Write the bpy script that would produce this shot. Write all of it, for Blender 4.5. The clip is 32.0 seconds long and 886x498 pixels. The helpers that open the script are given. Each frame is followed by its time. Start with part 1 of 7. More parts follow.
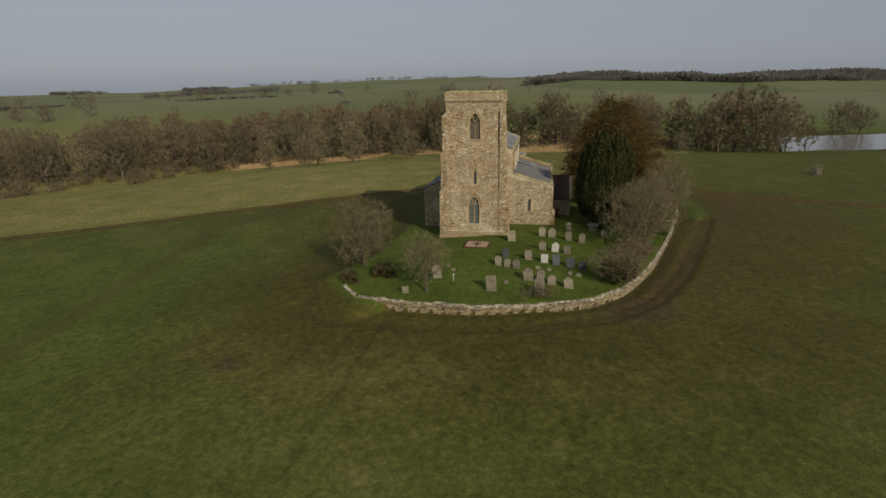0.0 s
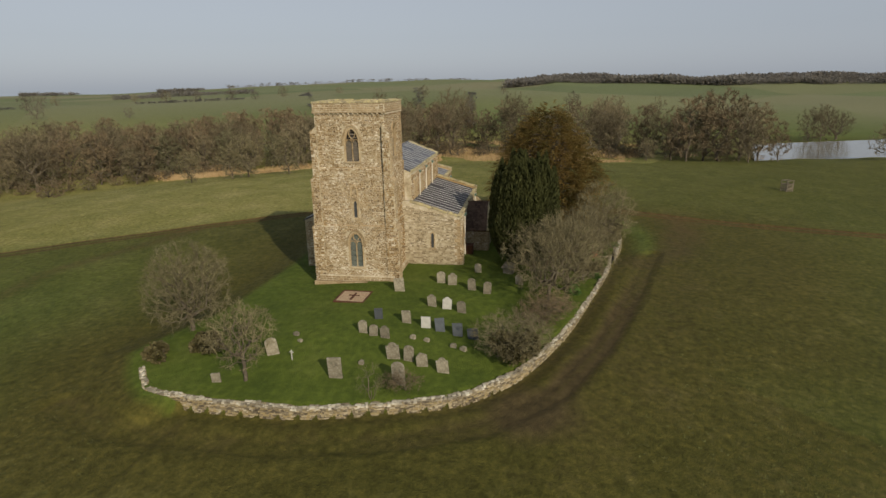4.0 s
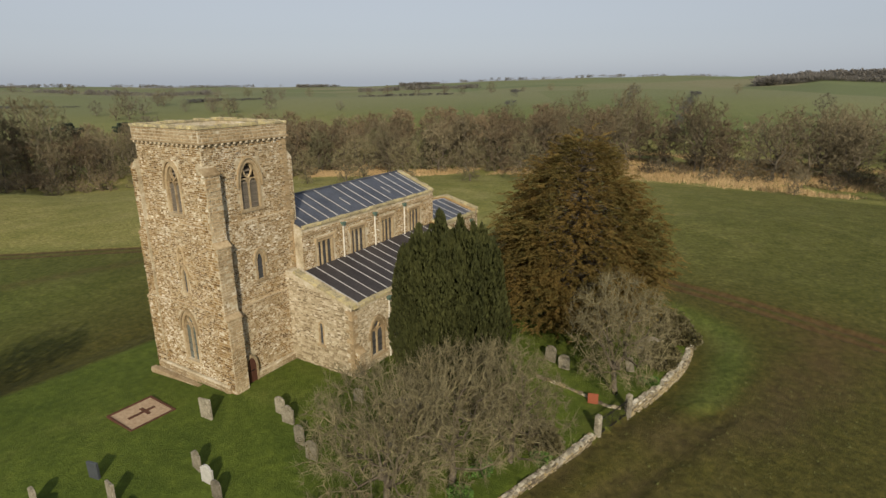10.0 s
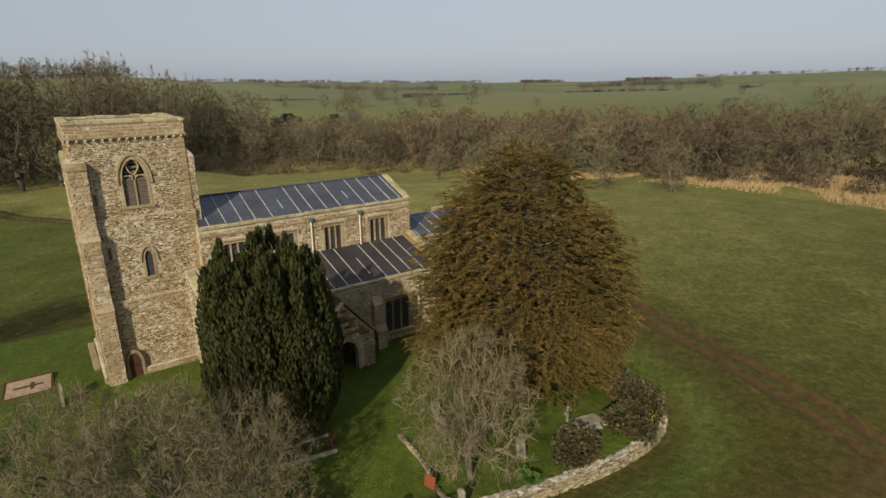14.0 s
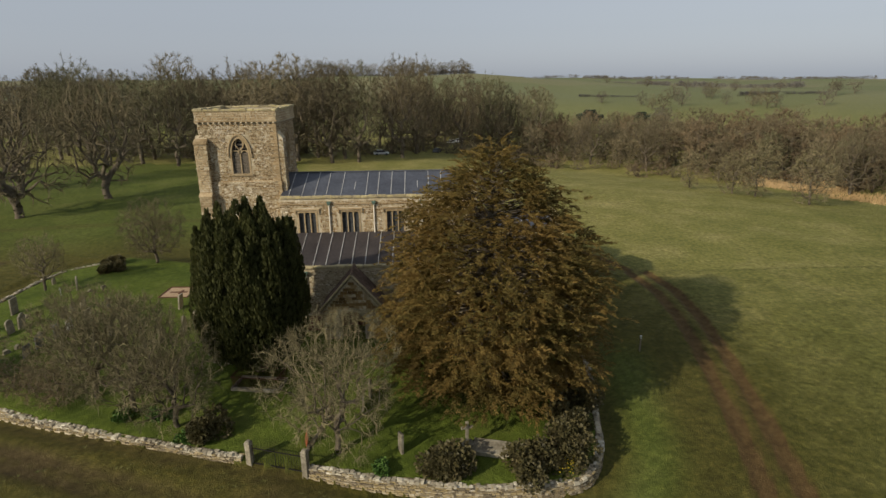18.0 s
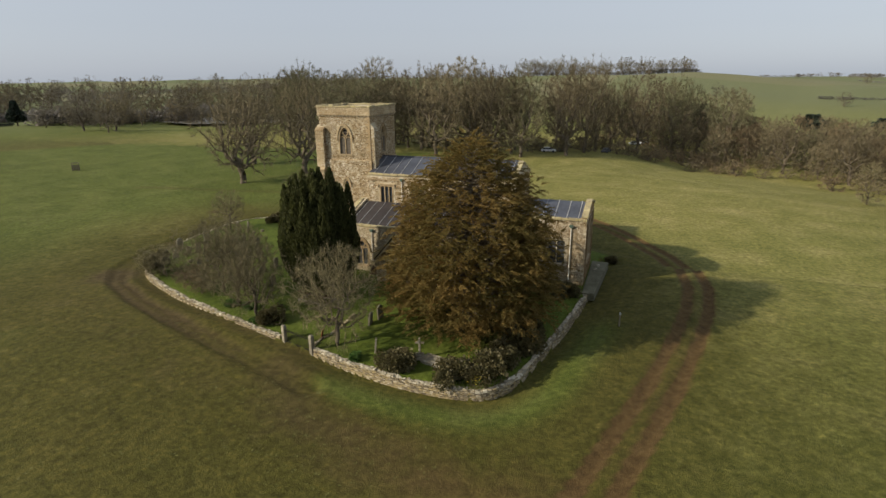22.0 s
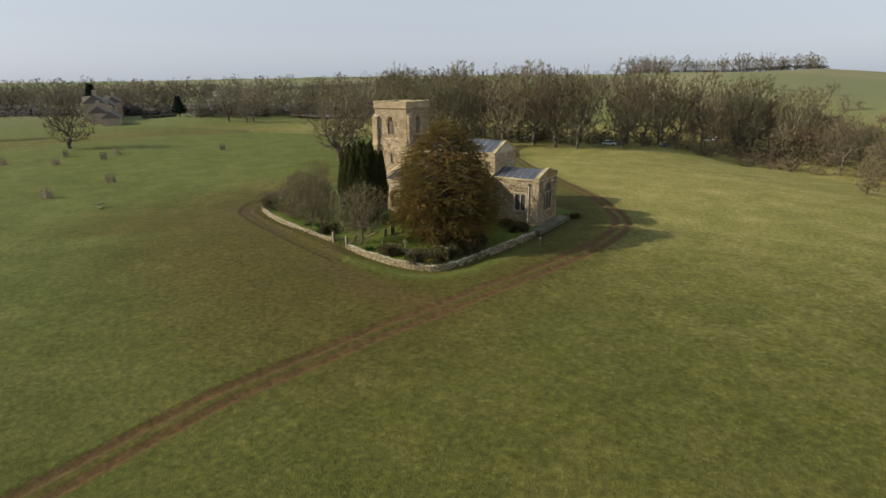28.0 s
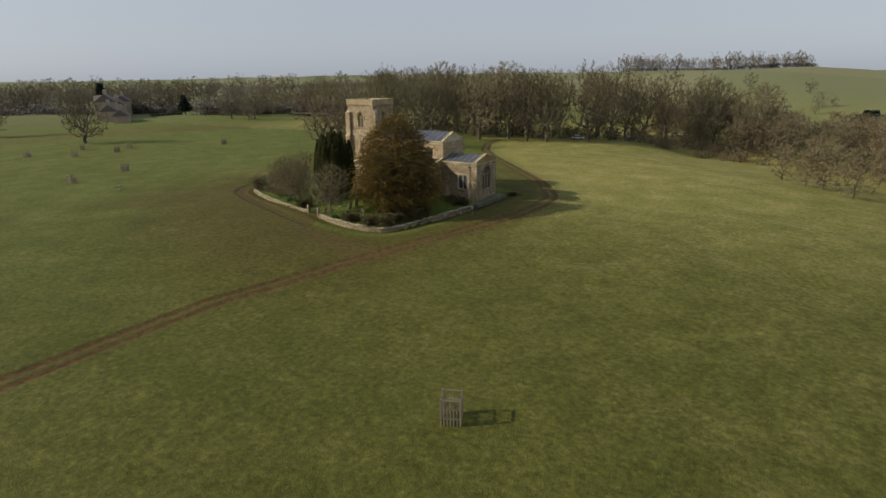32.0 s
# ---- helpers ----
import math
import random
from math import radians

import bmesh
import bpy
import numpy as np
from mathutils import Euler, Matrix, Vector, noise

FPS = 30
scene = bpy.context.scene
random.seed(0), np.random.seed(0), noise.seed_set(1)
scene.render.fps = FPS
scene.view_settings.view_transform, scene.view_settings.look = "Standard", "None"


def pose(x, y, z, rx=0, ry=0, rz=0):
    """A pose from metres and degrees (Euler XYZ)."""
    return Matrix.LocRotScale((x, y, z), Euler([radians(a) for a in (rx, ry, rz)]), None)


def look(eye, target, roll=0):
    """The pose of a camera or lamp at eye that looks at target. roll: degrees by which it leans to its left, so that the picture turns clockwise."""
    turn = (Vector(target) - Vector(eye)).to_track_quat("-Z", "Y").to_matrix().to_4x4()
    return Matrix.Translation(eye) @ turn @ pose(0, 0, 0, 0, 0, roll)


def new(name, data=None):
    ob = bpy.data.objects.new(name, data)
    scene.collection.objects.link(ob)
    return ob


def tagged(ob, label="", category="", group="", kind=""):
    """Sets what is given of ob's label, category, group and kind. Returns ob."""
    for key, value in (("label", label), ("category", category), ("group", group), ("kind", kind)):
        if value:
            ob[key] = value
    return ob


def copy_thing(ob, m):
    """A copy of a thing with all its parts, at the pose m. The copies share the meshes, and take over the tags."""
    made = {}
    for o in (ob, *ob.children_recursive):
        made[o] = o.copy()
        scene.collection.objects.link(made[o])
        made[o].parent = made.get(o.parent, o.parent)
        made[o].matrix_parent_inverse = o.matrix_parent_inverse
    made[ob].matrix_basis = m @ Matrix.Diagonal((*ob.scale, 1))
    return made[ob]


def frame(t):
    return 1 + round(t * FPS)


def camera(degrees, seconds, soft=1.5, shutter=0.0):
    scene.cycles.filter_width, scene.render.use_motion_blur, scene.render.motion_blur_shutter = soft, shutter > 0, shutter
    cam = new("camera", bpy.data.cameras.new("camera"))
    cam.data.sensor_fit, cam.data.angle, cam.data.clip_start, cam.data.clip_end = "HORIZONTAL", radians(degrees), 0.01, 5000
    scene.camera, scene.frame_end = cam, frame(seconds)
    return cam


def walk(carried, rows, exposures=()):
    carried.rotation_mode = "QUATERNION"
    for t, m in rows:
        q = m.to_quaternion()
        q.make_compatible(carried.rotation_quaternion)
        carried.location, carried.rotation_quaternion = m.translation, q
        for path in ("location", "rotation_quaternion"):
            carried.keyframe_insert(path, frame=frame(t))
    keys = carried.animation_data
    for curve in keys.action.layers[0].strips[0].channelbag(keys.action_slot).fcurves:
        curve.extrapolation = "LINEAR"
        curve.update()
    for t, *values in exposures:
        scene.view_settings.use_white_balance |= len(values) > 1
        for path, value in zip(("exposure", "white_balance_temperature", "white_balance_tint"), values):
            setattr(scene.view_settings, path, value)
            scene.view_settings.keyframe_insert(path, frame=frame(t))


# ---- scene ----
cam = camera(77.0, 32.0)

PATH = [
    (0, (-60.14, -4.68, 16.619), (-58.257, -4.325, 16.048), -1.1),
    (0.5, (-58.38, -5.356, 16.644), (-56.498, -4.999, 16.071), -0.9),
    (1, (-56.595, -6.049, 16.678), (-54.704, -5.737, 16.105), -0.9),
    (1.5, (-54.784, -6.802, 16.717), (-52.887, -6.531, 16.142), -0.9),
    (2, (-52.928, -7.646, 16.753), (-51.026, -7.407, 16.182), -0.7),
    (2.5, (-51.058, -8.617, 16.783), (-49.153, -8.409, 16.213), -0.8),
    (4.5, (-43.304, -13.069, 16.943), (-41.422, -12.695, 16.379), -0.9),
    (5, (-41.273, -14.267, 17.05), (-39.409, -13.811, 16.487), -0.8),
    (5.5, (-39.233, -15.434, 17.196), (-37.39, -14.9, 16.632), -0.8),
    (6, (-37.031, -16.615, 17.336), (-35.221, -15.981, 16.772), -0.7),
    (6.5, (-34.803, -17.787, 17.472), (-33.023, -17.076, 16.904), -0.6),
    (7, (-32.445, -18.975, 17.613), (-30.692, -18.201, 17.041), -0.5),
    (7.5, (-30.102, -20.145, 17.711), (-28.374, -19.317, 17.136), -0.4),
    (8, (-27.664, -21.408, 17.746), (-25.96, -20.532, 17.172), -0.3),
    (8.5, (-25.278, -22.655, 17.774), (-23.596, -21.738, 17.2), -0.3),
    (9, (-22.806, -23.93, 17.793), (-21.143, -22.978, 17.219), -0.3),
    (9.5, (-20.599, -25.149, 17.822), (-18.953, -24.168, 17.249), -0.3),
    (10, (-18.313, -26.421, 17.873), (-16.687, -25.408, 17.299), -0.3),
    (10.5, (-16.168, -27.661, 17.963), (-14.564, -26.614, 17.387), -0.3),
    (11, (-14.009, -28.886, 18.106), (-12.452, -27.773, 17.524), -0.0),
    (11.5, (-11.979, -30.118, 18.178), (-10.492, -28.916, 17.591), 0.1),
    (12, (-9.851, -31.426, 18.222), (-8.44, -30.138, 17.632), 0.2),
    (12.5, (-7.858, -32.754, 18.098), (-6.518, -31.39, 17.51), 0.0),
    (13, (-5.626, -34.119, 17.997), (-4.354, -32.691, 17.41), -0.1),
    (13.5, (-3.494, -35.347, 17.915), (-2.294, -33.859, 17.329), -0.3),
    (15.5, (6.419, -39.463, 17.461), (7.151, -37.694, 16.882), -0.7),
    (16, (8.624, -40.392, 17.485), (9.188, -38.563, 16.905), -0.7),
    (16.5, (10.679, -41.241, 17.556), (11.079, -39.37, 16.976), -0.7),
    (17, (12.81, -42.133, 17.644), (13.075, -40.238, 17.062), -0.6),
    (17.5, (14.869, -42.838, 17.699), (15.037, -40.932, 17.117), -0.6),
    (18, (17.029, -43.558, 17.751), (17.097, -41.647, 17.165), -0.6),
    (18.5, (19.038, -44.334, 17.813), (19.004, -42.422, 17.226), -0.7),
    (19, (21.075, -45.217, 17.875), (20.906, -43.311, 17.29), -0.5),
    (19.5, (22.999, -46.031, 17.912), (22.683, -44.145, 17.327), -0.6),
    (20, (24.989, -47.006, 17.998), (24.525, -45.15, 17.414), -0.5),
    (20.5, (26.853, -48.033, 18.108), (26.323, -46.196, 17.522), -0.5),
    (21, (28.745, -49.117, 18.171), (28.174, -47.292, 17.585), -0.5),
    (21.5, (30.508, -50.251, 18.22), (29.908, -48.435, 17.635), -0.5),
    (22, (32.326, -51.506, 18.253), (31.677, -49.707, 17.668), -0.5),
    (22.5, (34.04, -52.85, 18.326), (33.346, -51.068, 17.741), -0.6),
    (23, (35.798, -54.326, 18.422), (35.057, -52.564, 17.835), -0.6),
    (23.5, (37.602, -55.862, 18.546), (36.816, -54.12, 17.958), -0.6),
    (24, (39.483, -57.485, 18.659), (38.658, -55.761, 18.069), -0.6),
    (24.5, (41.342, -59.138, 18.799), (40.484, -57.431, 18.208), -0.6),
    (25, (43.356, -60.876, 18.908), (42.465, -59.186, 18.317), -0.4),
    (25.5, (45.297, -62.542, 18.979), (44.384, -60.863, 18.388), -0.4),
    (26, (47.272, -64.111, 19.005), (46.34, -62.443, 18.415), -0.5),
    (26.5, (49.264, -65.593, 19.031), (48.309, -63.937, 18.442), -0.4),
    (28.5, (57.209, -71.621, 19.367), (56.206, -69.996, 18.774), -0.7),
    (29, (59.223, -73.121, 19.482), (58.218, -71.496, 18.888), -0.7),
    (29.5, (61.131, -74.451, 19.594), (60.125, -72.828, 18.999), -0.9),
    (30, (63.165, -75.712, 19.663), (62.157, -74.091, 19.068), -0.9),
    (30.5, (65.12, -76.902, 19.71), (64.108, -75.283, 19.113), -0.9),
    (31, (67.078, -78.142, 19.731), (66.066, -76.523, 19.134), -0.8),
    (31.5, (68.988, -79.382, 19.792), (67.975, -77.764, 19.194), -0.8),
    (32, (71.006, -80.671, 19.835), (69.993, -79.053, 19.237), -0.8),
]
EXPOSURES = [(0, 0.14), (2.5, 0.29), (5, 0.62), (7, 0.54), (8.3, 0.46), (10, 0.72), (13, 0.70), (16, 0.60), (20, 0.76), (23, 1.03), (26, 1.15), (29, 0.98), (32, 0.77)]
walk(cam, [(t, look(eye, target, roll)) for t, eye, target, roll in PATH], EXPOSURES)

# ---- world and light ----
SUN_AZ, SUN_EL = 233.0, 27.0        # compass bearing of the sun (clockwise from +y) and its height
world = bpy.data.worlds.new("World")
scene.world = world
world.use_nodes = True
wn, wl = world.node_tree.nodes, world.node_tree.links
wn.clear()
sky = wn.new("ShaderNodeTexSky")
sky.sky_type = "NISHITA"
sky.sun_disc = False
sky.sun_elevation, sky.sun_rotation = radians(SUN_EL), radians(SUN_AZ)
sky.air_density, sky.dust_density, sky.ozone_density, sky.altitude = 1.0, 1.3, 1.7, 100
hsv = wn.new("ShaderNodeHueSaturation")
hsv.inputs["Saturation"].default_value = 0.38
haze = wn.new("ShaderNodeMix")
haze.data_type = "RGBA"
haze.inputs[0].default_value = 0.65
haze.inputs[7].default_value = (4.25, 4.75, 5.55, 1)
bg, wout = wn.new("ShaderNodeBackground"), wn.new("ShaderNodeOutputWorld")
bg.inputs["Strength"].default_value = 0.061
wl.new(sky.outputs[0], hsv.inputs["Color"])
wl.new(hsv.outputs[0], haze.inputs[6])
wl.new(haze.outputs[2], bg.inputs["Color"])
wl.new(bg.outputs[0], wout.inputs[0])
sun_lamp = bpy.data.lights.new("sun", "SUN")
sun_lamp.energy, sun_lamp.angle, sun_lamp.color = 2.6, radians(1.0), (1.0, 0.88, 0.70)
sun_ob = new("sun", sun_lamp)
sa, se = radians(SUN_AZ), radians(SUN_EL)
SUNWARD = Vector((math.sin(sa) * math.cos(se), math.cos(sa) * math.cos(se), math.sin(se)))
sun_ob.matrix_world = look(SUNWARD * 300, (0, 0, 0))

# ---- mesh helper ----
rng = random.Random(7)


class Geo:
    """Collects vertices and faces, then becomes one mesh."""

    def __init__(self):
        self.v, self.f = [], []

    def add(self, verts, faces):
        n = len(self.v)
        self.v.extend(tuple(p) for p in verts)
        self.f.extend(tuple(i + n for i in f) for f in faces)

    def box(self, x0, x1, y0, y1, z0, z1):
        self.add([(x0, y0, z0), (x1, y0, z0), (x1, y1, z0), (x0, y1, z0), (x0, y0, z1), (x1, y0, z1), (x1, y1, z1), (x0, y1, z1)],
                 [(3, 2, 1, 0), (4, 5, 6, 7), (0, 1, 5, 4), (1, 2, 6, 5), (2, 3, 7, 6), (3, 0, 4, 7)])

    def hexa(self, p):
        """Box from eight corners: four below, four above, both counter-clockwise."""
        self.add(p, [(3, 2, 1, 0), (4, 5, 6, 7), (0, 1, 5, 4), (1, 2, 6, 5), (2, 3, 7, 6), (3, 0, 4, 7)])

    def prism(self, poly, off):
        """A flat outline swept by the vector off."""
        n = len(poly)
        a = [Vector(p) for p in poly]
        self.add(a + [p + Vector(off) for p in a],
                 [tuple(range(n - 1, -1, -1)), tuple(range(n, 2 * n))] + [(i, (i + 1) % n, n + (i + 1) % n, n + i) for i in range(n)])

    def tube(self, p0, p1, r0, r1, n=5, cap=False):
        p0, p1 = Vector(p0), Vector(p1)
        d = (p1 - p0).normalized() if (p1 - p0).length > 1e-6 else Vector((0, 0, 1))
        a = d.orthogonal().normalized()
        b = d.cross(a)
        ring = [(a * math.cos(6.2832 * i / n) + b * math.sin(6.2832 * i / n)) for i in range(n)]
        faces = [(i, (i + 1) % n, n + (i + 1) % n, n + i) for i in range(n)]
        if cap:
            faces += [tuple(range(n - 1, -1, -1)), tuple(range(n, 2 * n))]
        self.add([p0 + q * r0 for q in ring] + [p1 + q * r1 for q in ring], faces)

    def mesh(self, name, smooth=False, bevel=0.0, weld=False):
        me = bpy.data.meshes.new(name)
        me.from_pydata(self.v, [], self.f)
        if weld:
            bm = bmesh.new()
            bm.from_mesh(me)
            bmesh.ops.remove_doubles(bm, verts=bm.verts, dist=1e-4)
            bm.to_mesh(me)
            bm.free()
        if bevel > 0:
            bm = bmesh.new()
            bm.from_mesh(me)
            bmesh.ops.remove_doubles(bm, verts=bm.verts, dist=1e-5)
            bmesh.ops.recalc_face_normals(bm, faces=bm.faces)
            bmesh.ops.bevel(bm, geom=bm.edges[:], offset=bevel, segments=1, affect="EDGES", clamp_overlap=True)
            bm.to_mesh(me)
            bm.free()
        if smooth:
            me.polygons.foreach_set("use_smooth", [True] * len(me.polygons))
        me.update()
        return me


def part(name, geo, material, parent=None, label="", smooth=False, bevel=0.0, kind="", weld=False):
    """One mesh object under a thing or a part."""
    me = geo.mesh(name, smooth, bevel, weld) if isinstance(geo, Geo) else geo
    if material is not None and not me.materials:
        me.materials.append(material)
    ob = new(name, me)
    ob.parent = parent
    return tagged(ob, label, kind=kind)


def thing(name, label, category, group="", kind="", at=(0, 0, 0), rz=0.0):
    ob = new(name)
    ob.empty_display_size = 0.2
    ob.matrix_world = pose(*at, 0, 0, rz)
    return tagged(ob, label, category, group, kind)


# ---- materials ----
def mat(name, cols, big=0.5, fine=6.0, rough=0.9, bump=0.3, dist=0.02, metal=0.0, island=0.0, each=0.0, spec=0.3, stretch=(1, 1, 1), world_space=False, detail=6.0, pick=0.0, thin=0.0, choose=0.0, span=0.34):
    """Colours spread by a large and a fine noise, with relief; island and each vary the value piece by piece."""
    m = bpy.data.materials.new(name)
    m.use_nodes = True
    n, l = m.node_tree.nodes, m.node_tree.links
    b = n["Principled BSDF"]
    b.inputs["Roughness"].default_value, b.inputs["Metallic"].default_value = rough, metal
    b.inputs["Specular IOR Level"].default_value = spec
    if world_space:
        src = n.new("ShaderNodeNewGeometry").outputs["Position"]
    else:
        src = n.new("ShaderNodeTexCoord").outputs["Object"]
    mp = n.new("ShaderNodeMapping")
    mp.inputs["Scale"].default_value = stretch
    l.new(src, mp.inputs["Vector"])
    t1, t2 = n.new("ShaderNodeTexNoise"), n.new("ShaderNodeTexNoise")
    t1.inputs["Scale"].default_value, t2.inputs["Scale"].default_value = big, fine
    t1.inputs["Detail"].default_value, t2.inputs["Detail"].default_value = 4.0, detail
    t1.inputs["Roughness"].default_value = t2.inputs["Roughness"].default_value = 0.62
    l.new(mp.outputs[0], t1.inputs["Vector"])
    l.new(mp.outputs[0], t2.inputs["Vector"])
    mix = n.new("ShaderNodeMath")
    mix.operation = "MULTIPLY_ADD"
    mix.inputs[1].default_value = 0.55
    l.new(t1.outputs["Fac"], mix.inputs[0])
    sc = n.new("ShaderNodeMath")
    sc.operation = "MULTIPLY"
    sc.inputs[1].default_value = 0.45
    l.new(t2.outputs["Fac"], sc.inputs[0])
    l.new(sc.outputs[0], mix.inputs[2])
    ramp = n.new("ShaderNodeValToRGB")
    els = ramp.color_ramp.elements
    while len(els) < len(cols):
        els.new(0.5)
    for i, c in enumerate(cols):
        els[i].position = 0.33 + span * i / max(1, len(cols) - 1)
        els[i].color = (*c, 1)
    fac = mix.outputs[0]
    if pick or choose:
        rp = n.new("ShaderNodeNewGeometry" if pick else "ShaderNodeObjectInfo")
        mx = n.new("ShaderNodeMix")
        mx.inputs[0].default_value = pick or choose
        sp = n.new("ShaderNodeMapRange")
        sp.inputs["To Min"].default_value, sp.inputs["To Max"].default_value = 0.29, 0.69
        l.new(rp.outputs["Random Per Island" if pick else "Random"], sp.inputs["Value"])
        l.new(fac, mx.inputs[2])
        l.new(sp.outputs[0], mx.inputs[3])
        fac = mx.outputs[0]
    l.new(fac, ramp.inputs[0])
    colour = ramp.outputs[0]
    for amount, node, socket in ((island, "ShaderNodeNewGeometry", "Random Per Island"), (each, "ShaderNodeObjectInfo", "Random")):
        if amount:
            r = n.new(node)
            mr = n.new("ShaderNodeMapRange")
            mr.inputs["To Min"].default_value, mr.inputs["To Max"].default_value = 1 - amount, 1 + amount
            l.new(r.outputs[socket], mr.inputs["Value"])
            h = n.new("ShaderNodeHueSaturation")
            l.new(mr.outputs[0], h.inputs["Value"])
            l.new(colour, h.inputs["Color"])
            colour = h.outputs[0]
    l.new(colour, b.inputs["Base Color"])
    if bump:
        bp = n.new("ShaderNodeBump")
        bp.inputs["Strength"].default_value, bp.inputs["Distance"].default_value = bump, dist
        l.new(t2.outputs["Fac"], bp.inputs["Height"])
        l.new(bp.outputs[0], b.inputs["Normal"])
    if thin:
        tr, ms = n.new("ShaderNodeBsdfTranslucent"), n.new("ShaderNodeMixShader")
        ms.inputs[0].default_value = thin
        l.new(colour, tr.inputs["Color"])
        l.new(b.outputs[0], ms.inputs[1])
        l.new(tr.outputs[0], ms.inputs[2])
        l.new(ms.outputs[0], n["Material Output"].inputs["Surface"])
    return m


STONE_COLS = [(0.075, 0.044, 0.019), (0.150, 0.090, 0.036), (0.225, 0.140, 0.055), (0.275, 0.180, 0.075), (0.34, 0.255, 0.140), (0.64, 0.60, 0.50)]
M_IRON = mat("ironstone", STONE_COLS, 0.30, 7.0, 0.95, 0.5, 0.03, island=0.14, each=0.05, pick=0.56, span=0.30)
# chancel walls: ironstone colours scaled to 0.62, without the palest
M_CHANCEL = mat("darkened_ironstone", [tuple(0.62 * v for v in c) for c in STONE_COLS[:5]], 0.30, 7.0, 0.95, 0.5, 0.03, island=0.14, pick=0.56, span=0.30)
AISLE_COLS = [(0.15, 0.112, 0.065), (0.25, 0.195, 0.118), (0.33, 0.27, 0.17), (0.41, 0.35, 0.24), (0.57, 0.52, 0.42)]
M_AISLE = mat("aisle_rubble", AISLE_COLS, 0.5, 7.0, 0.95, 0.5, 0.03, island=0.12, pick=0.7, span=0.32)
M_AISLEBLOCK = mat("aisle_stone", AISLE_COLS, 0.5, 7.0, 0.95, 0.5, 0.03, each=0.10, choose=0.5)
M_DRESS = mat("golden_dressed_stone", [(0.17, 0.118, 0.060), (0.28, 0.205, 0.112), (0.37, 0.29, 0.175), (0.47, 0.40, 0.28)], 0.5, 6.0, 0.93, 0.4, 0.02, island=0.15, each=0.18)
M_MORTAR = mat("lime_mortar", [(0.25, 0.195, 0.115), (0.44, 0.375, 0.255), (0.64, 0.59, 0.48)], 0.9, 7.0, 0.95, 0.6, 0.03)
M_LIME = mat("pale_limestone", [(0.26, 0.22, 0.15), (0.44, 0.38, 0.27), (0.56, 0.50, 0.38)], 0.5, 5.0, 0.92, 0.4, 0.02, island=0.25, each=0.2)
M_COPE = mat("lichened_coping", [(0.09, 0.078, 0.048), (0.21, 0.18, 0.115), (0.35, 0.30, 0.18), (0.38, 0.32, 0.14), (0.58, 0.54, 0.45)], 2.2, 11.0, 0.95, 0.7, 0.03, island=0.2, each=0.2)
WALL_COLS = [(0.085, 0.068, 0.046), (0.155, 0.125, 0.082), (0.225, 0.188, 0.125), (0.29, 0.225, 0.105), (0.32, 0.275, 0.19), (0.46, 0.42, 0.33)]
M_WALLST = mat("field_stone", WALL_COLS, 0.35, 6.0, 0.95, 0.5, 0.02, island=0.2, pick=0.62)
M_WALLBLOCK = mat("wall_stone", WALL_COLS, 0.35, 6.0, 0.95, 0.5, 0.02, each=0.2, choose=0.62)
M_CAP = mat("top_stones", [(0.14, 0.12, 0.085), (0.27, 0.24, 0.175), (0.40, 0.365, 0.28), (0.56, 0.53, 0.44)], 0.8, 7.0, 0.95, 0.5, 0.02, island=0.2, pick=0.5)
M_LEAD = mat("lead_sheet", [(0.050, 0.055, 0.068), (0.085, 0.092, 0.112), (0.12, 0.13, 0.155)], 0.5, 5.0, 0.48, 0.15, 0.01, metal=0.35, spec=0.5)
M_LEADDARK = mat("dark_lead_sheet", [(0.030, 0.026, 0.027), (0.052, 0.045, 0.045), (0.075, 0.066, 0.062)], 0.5, 5.0, 0.6, 0.15, 0.01, metal=0.2, spec=0.4)
# rolls far paler than the sheets: the light they catch is painted on
M_ROLL = mat("lit_lead_roll", [(0.30, 0.30, 0.30), (0.48, 0.48, 0.46)], 2.0, 9.0, 0.6, 0.1, 0.01, metal=0.2)
M_TILE = mat("stone_slate", [(0.050, 0.031, 0.022), (0.092, 0.058, 0.040), (0.135, 0.095, 0.068)], 1.0, 8.0, 0.9, 0.5, 0.02, island=0.3)
M_GLASS = mat("leaded_glass", [(0.030, 0.032, 0.034), (0.085, 0.09, 0.095)], 3.0, 14.0, 0.32, 0.25, 0.01, spec=0.25)
M_GREENGLASS = mat("greenish_glass", [(0.065, 0.080, 0.070), (0.16, 0.175, 0.155)], 2.0, 10.0, 0.2, 0.2, 0.01, spec=0.6)
M_LOUVRE = mat("weathered_oak", [(0.10, 0.085, 0.065), (0.21, 0.18, 0.14)], 2.0, 20.0, 0.85, 0.3, 0.01, stretch=(1, 1, 5))
M_DOOR = mat("old_red_door", [(0.055, 0.022, 0.014), (0.10, 0.042, 0.026)], 2.0, 18.0, 0.7, 0.3, 0.01, stretch=(6, 6, 1))
M_PIPE = mat("cream_painted_iron", [(0.58, 0.54, 0.44), (0.74, 0.71, 0.62)], 1.5, 12.0, 0.5, 0.1, 0.005)
M_HOPPER = mat("verdigris_hopper", [(0.06, 0.10, 0.08), (0.16, 0.24, 0.19)], 3.0, 15.0, 0.6, 0.2, 0.01)
M_IRONBLACK = mat("black_iron", [(0.012, 0.012, 0.012), (0.03, 0.026, 0.024)], 3.0, 25.0, 0.55, 0.2, 0.005, metal=0.4)
M_GRAVE = mat("lichened_headstone", [(0.105, 0.092, 0.062), (0.225, 0.20, 0.145), (0.38, 0.355, 0.28)], 1.6, 9.0, 0.93, 0.4, 0.02, each=0.3)
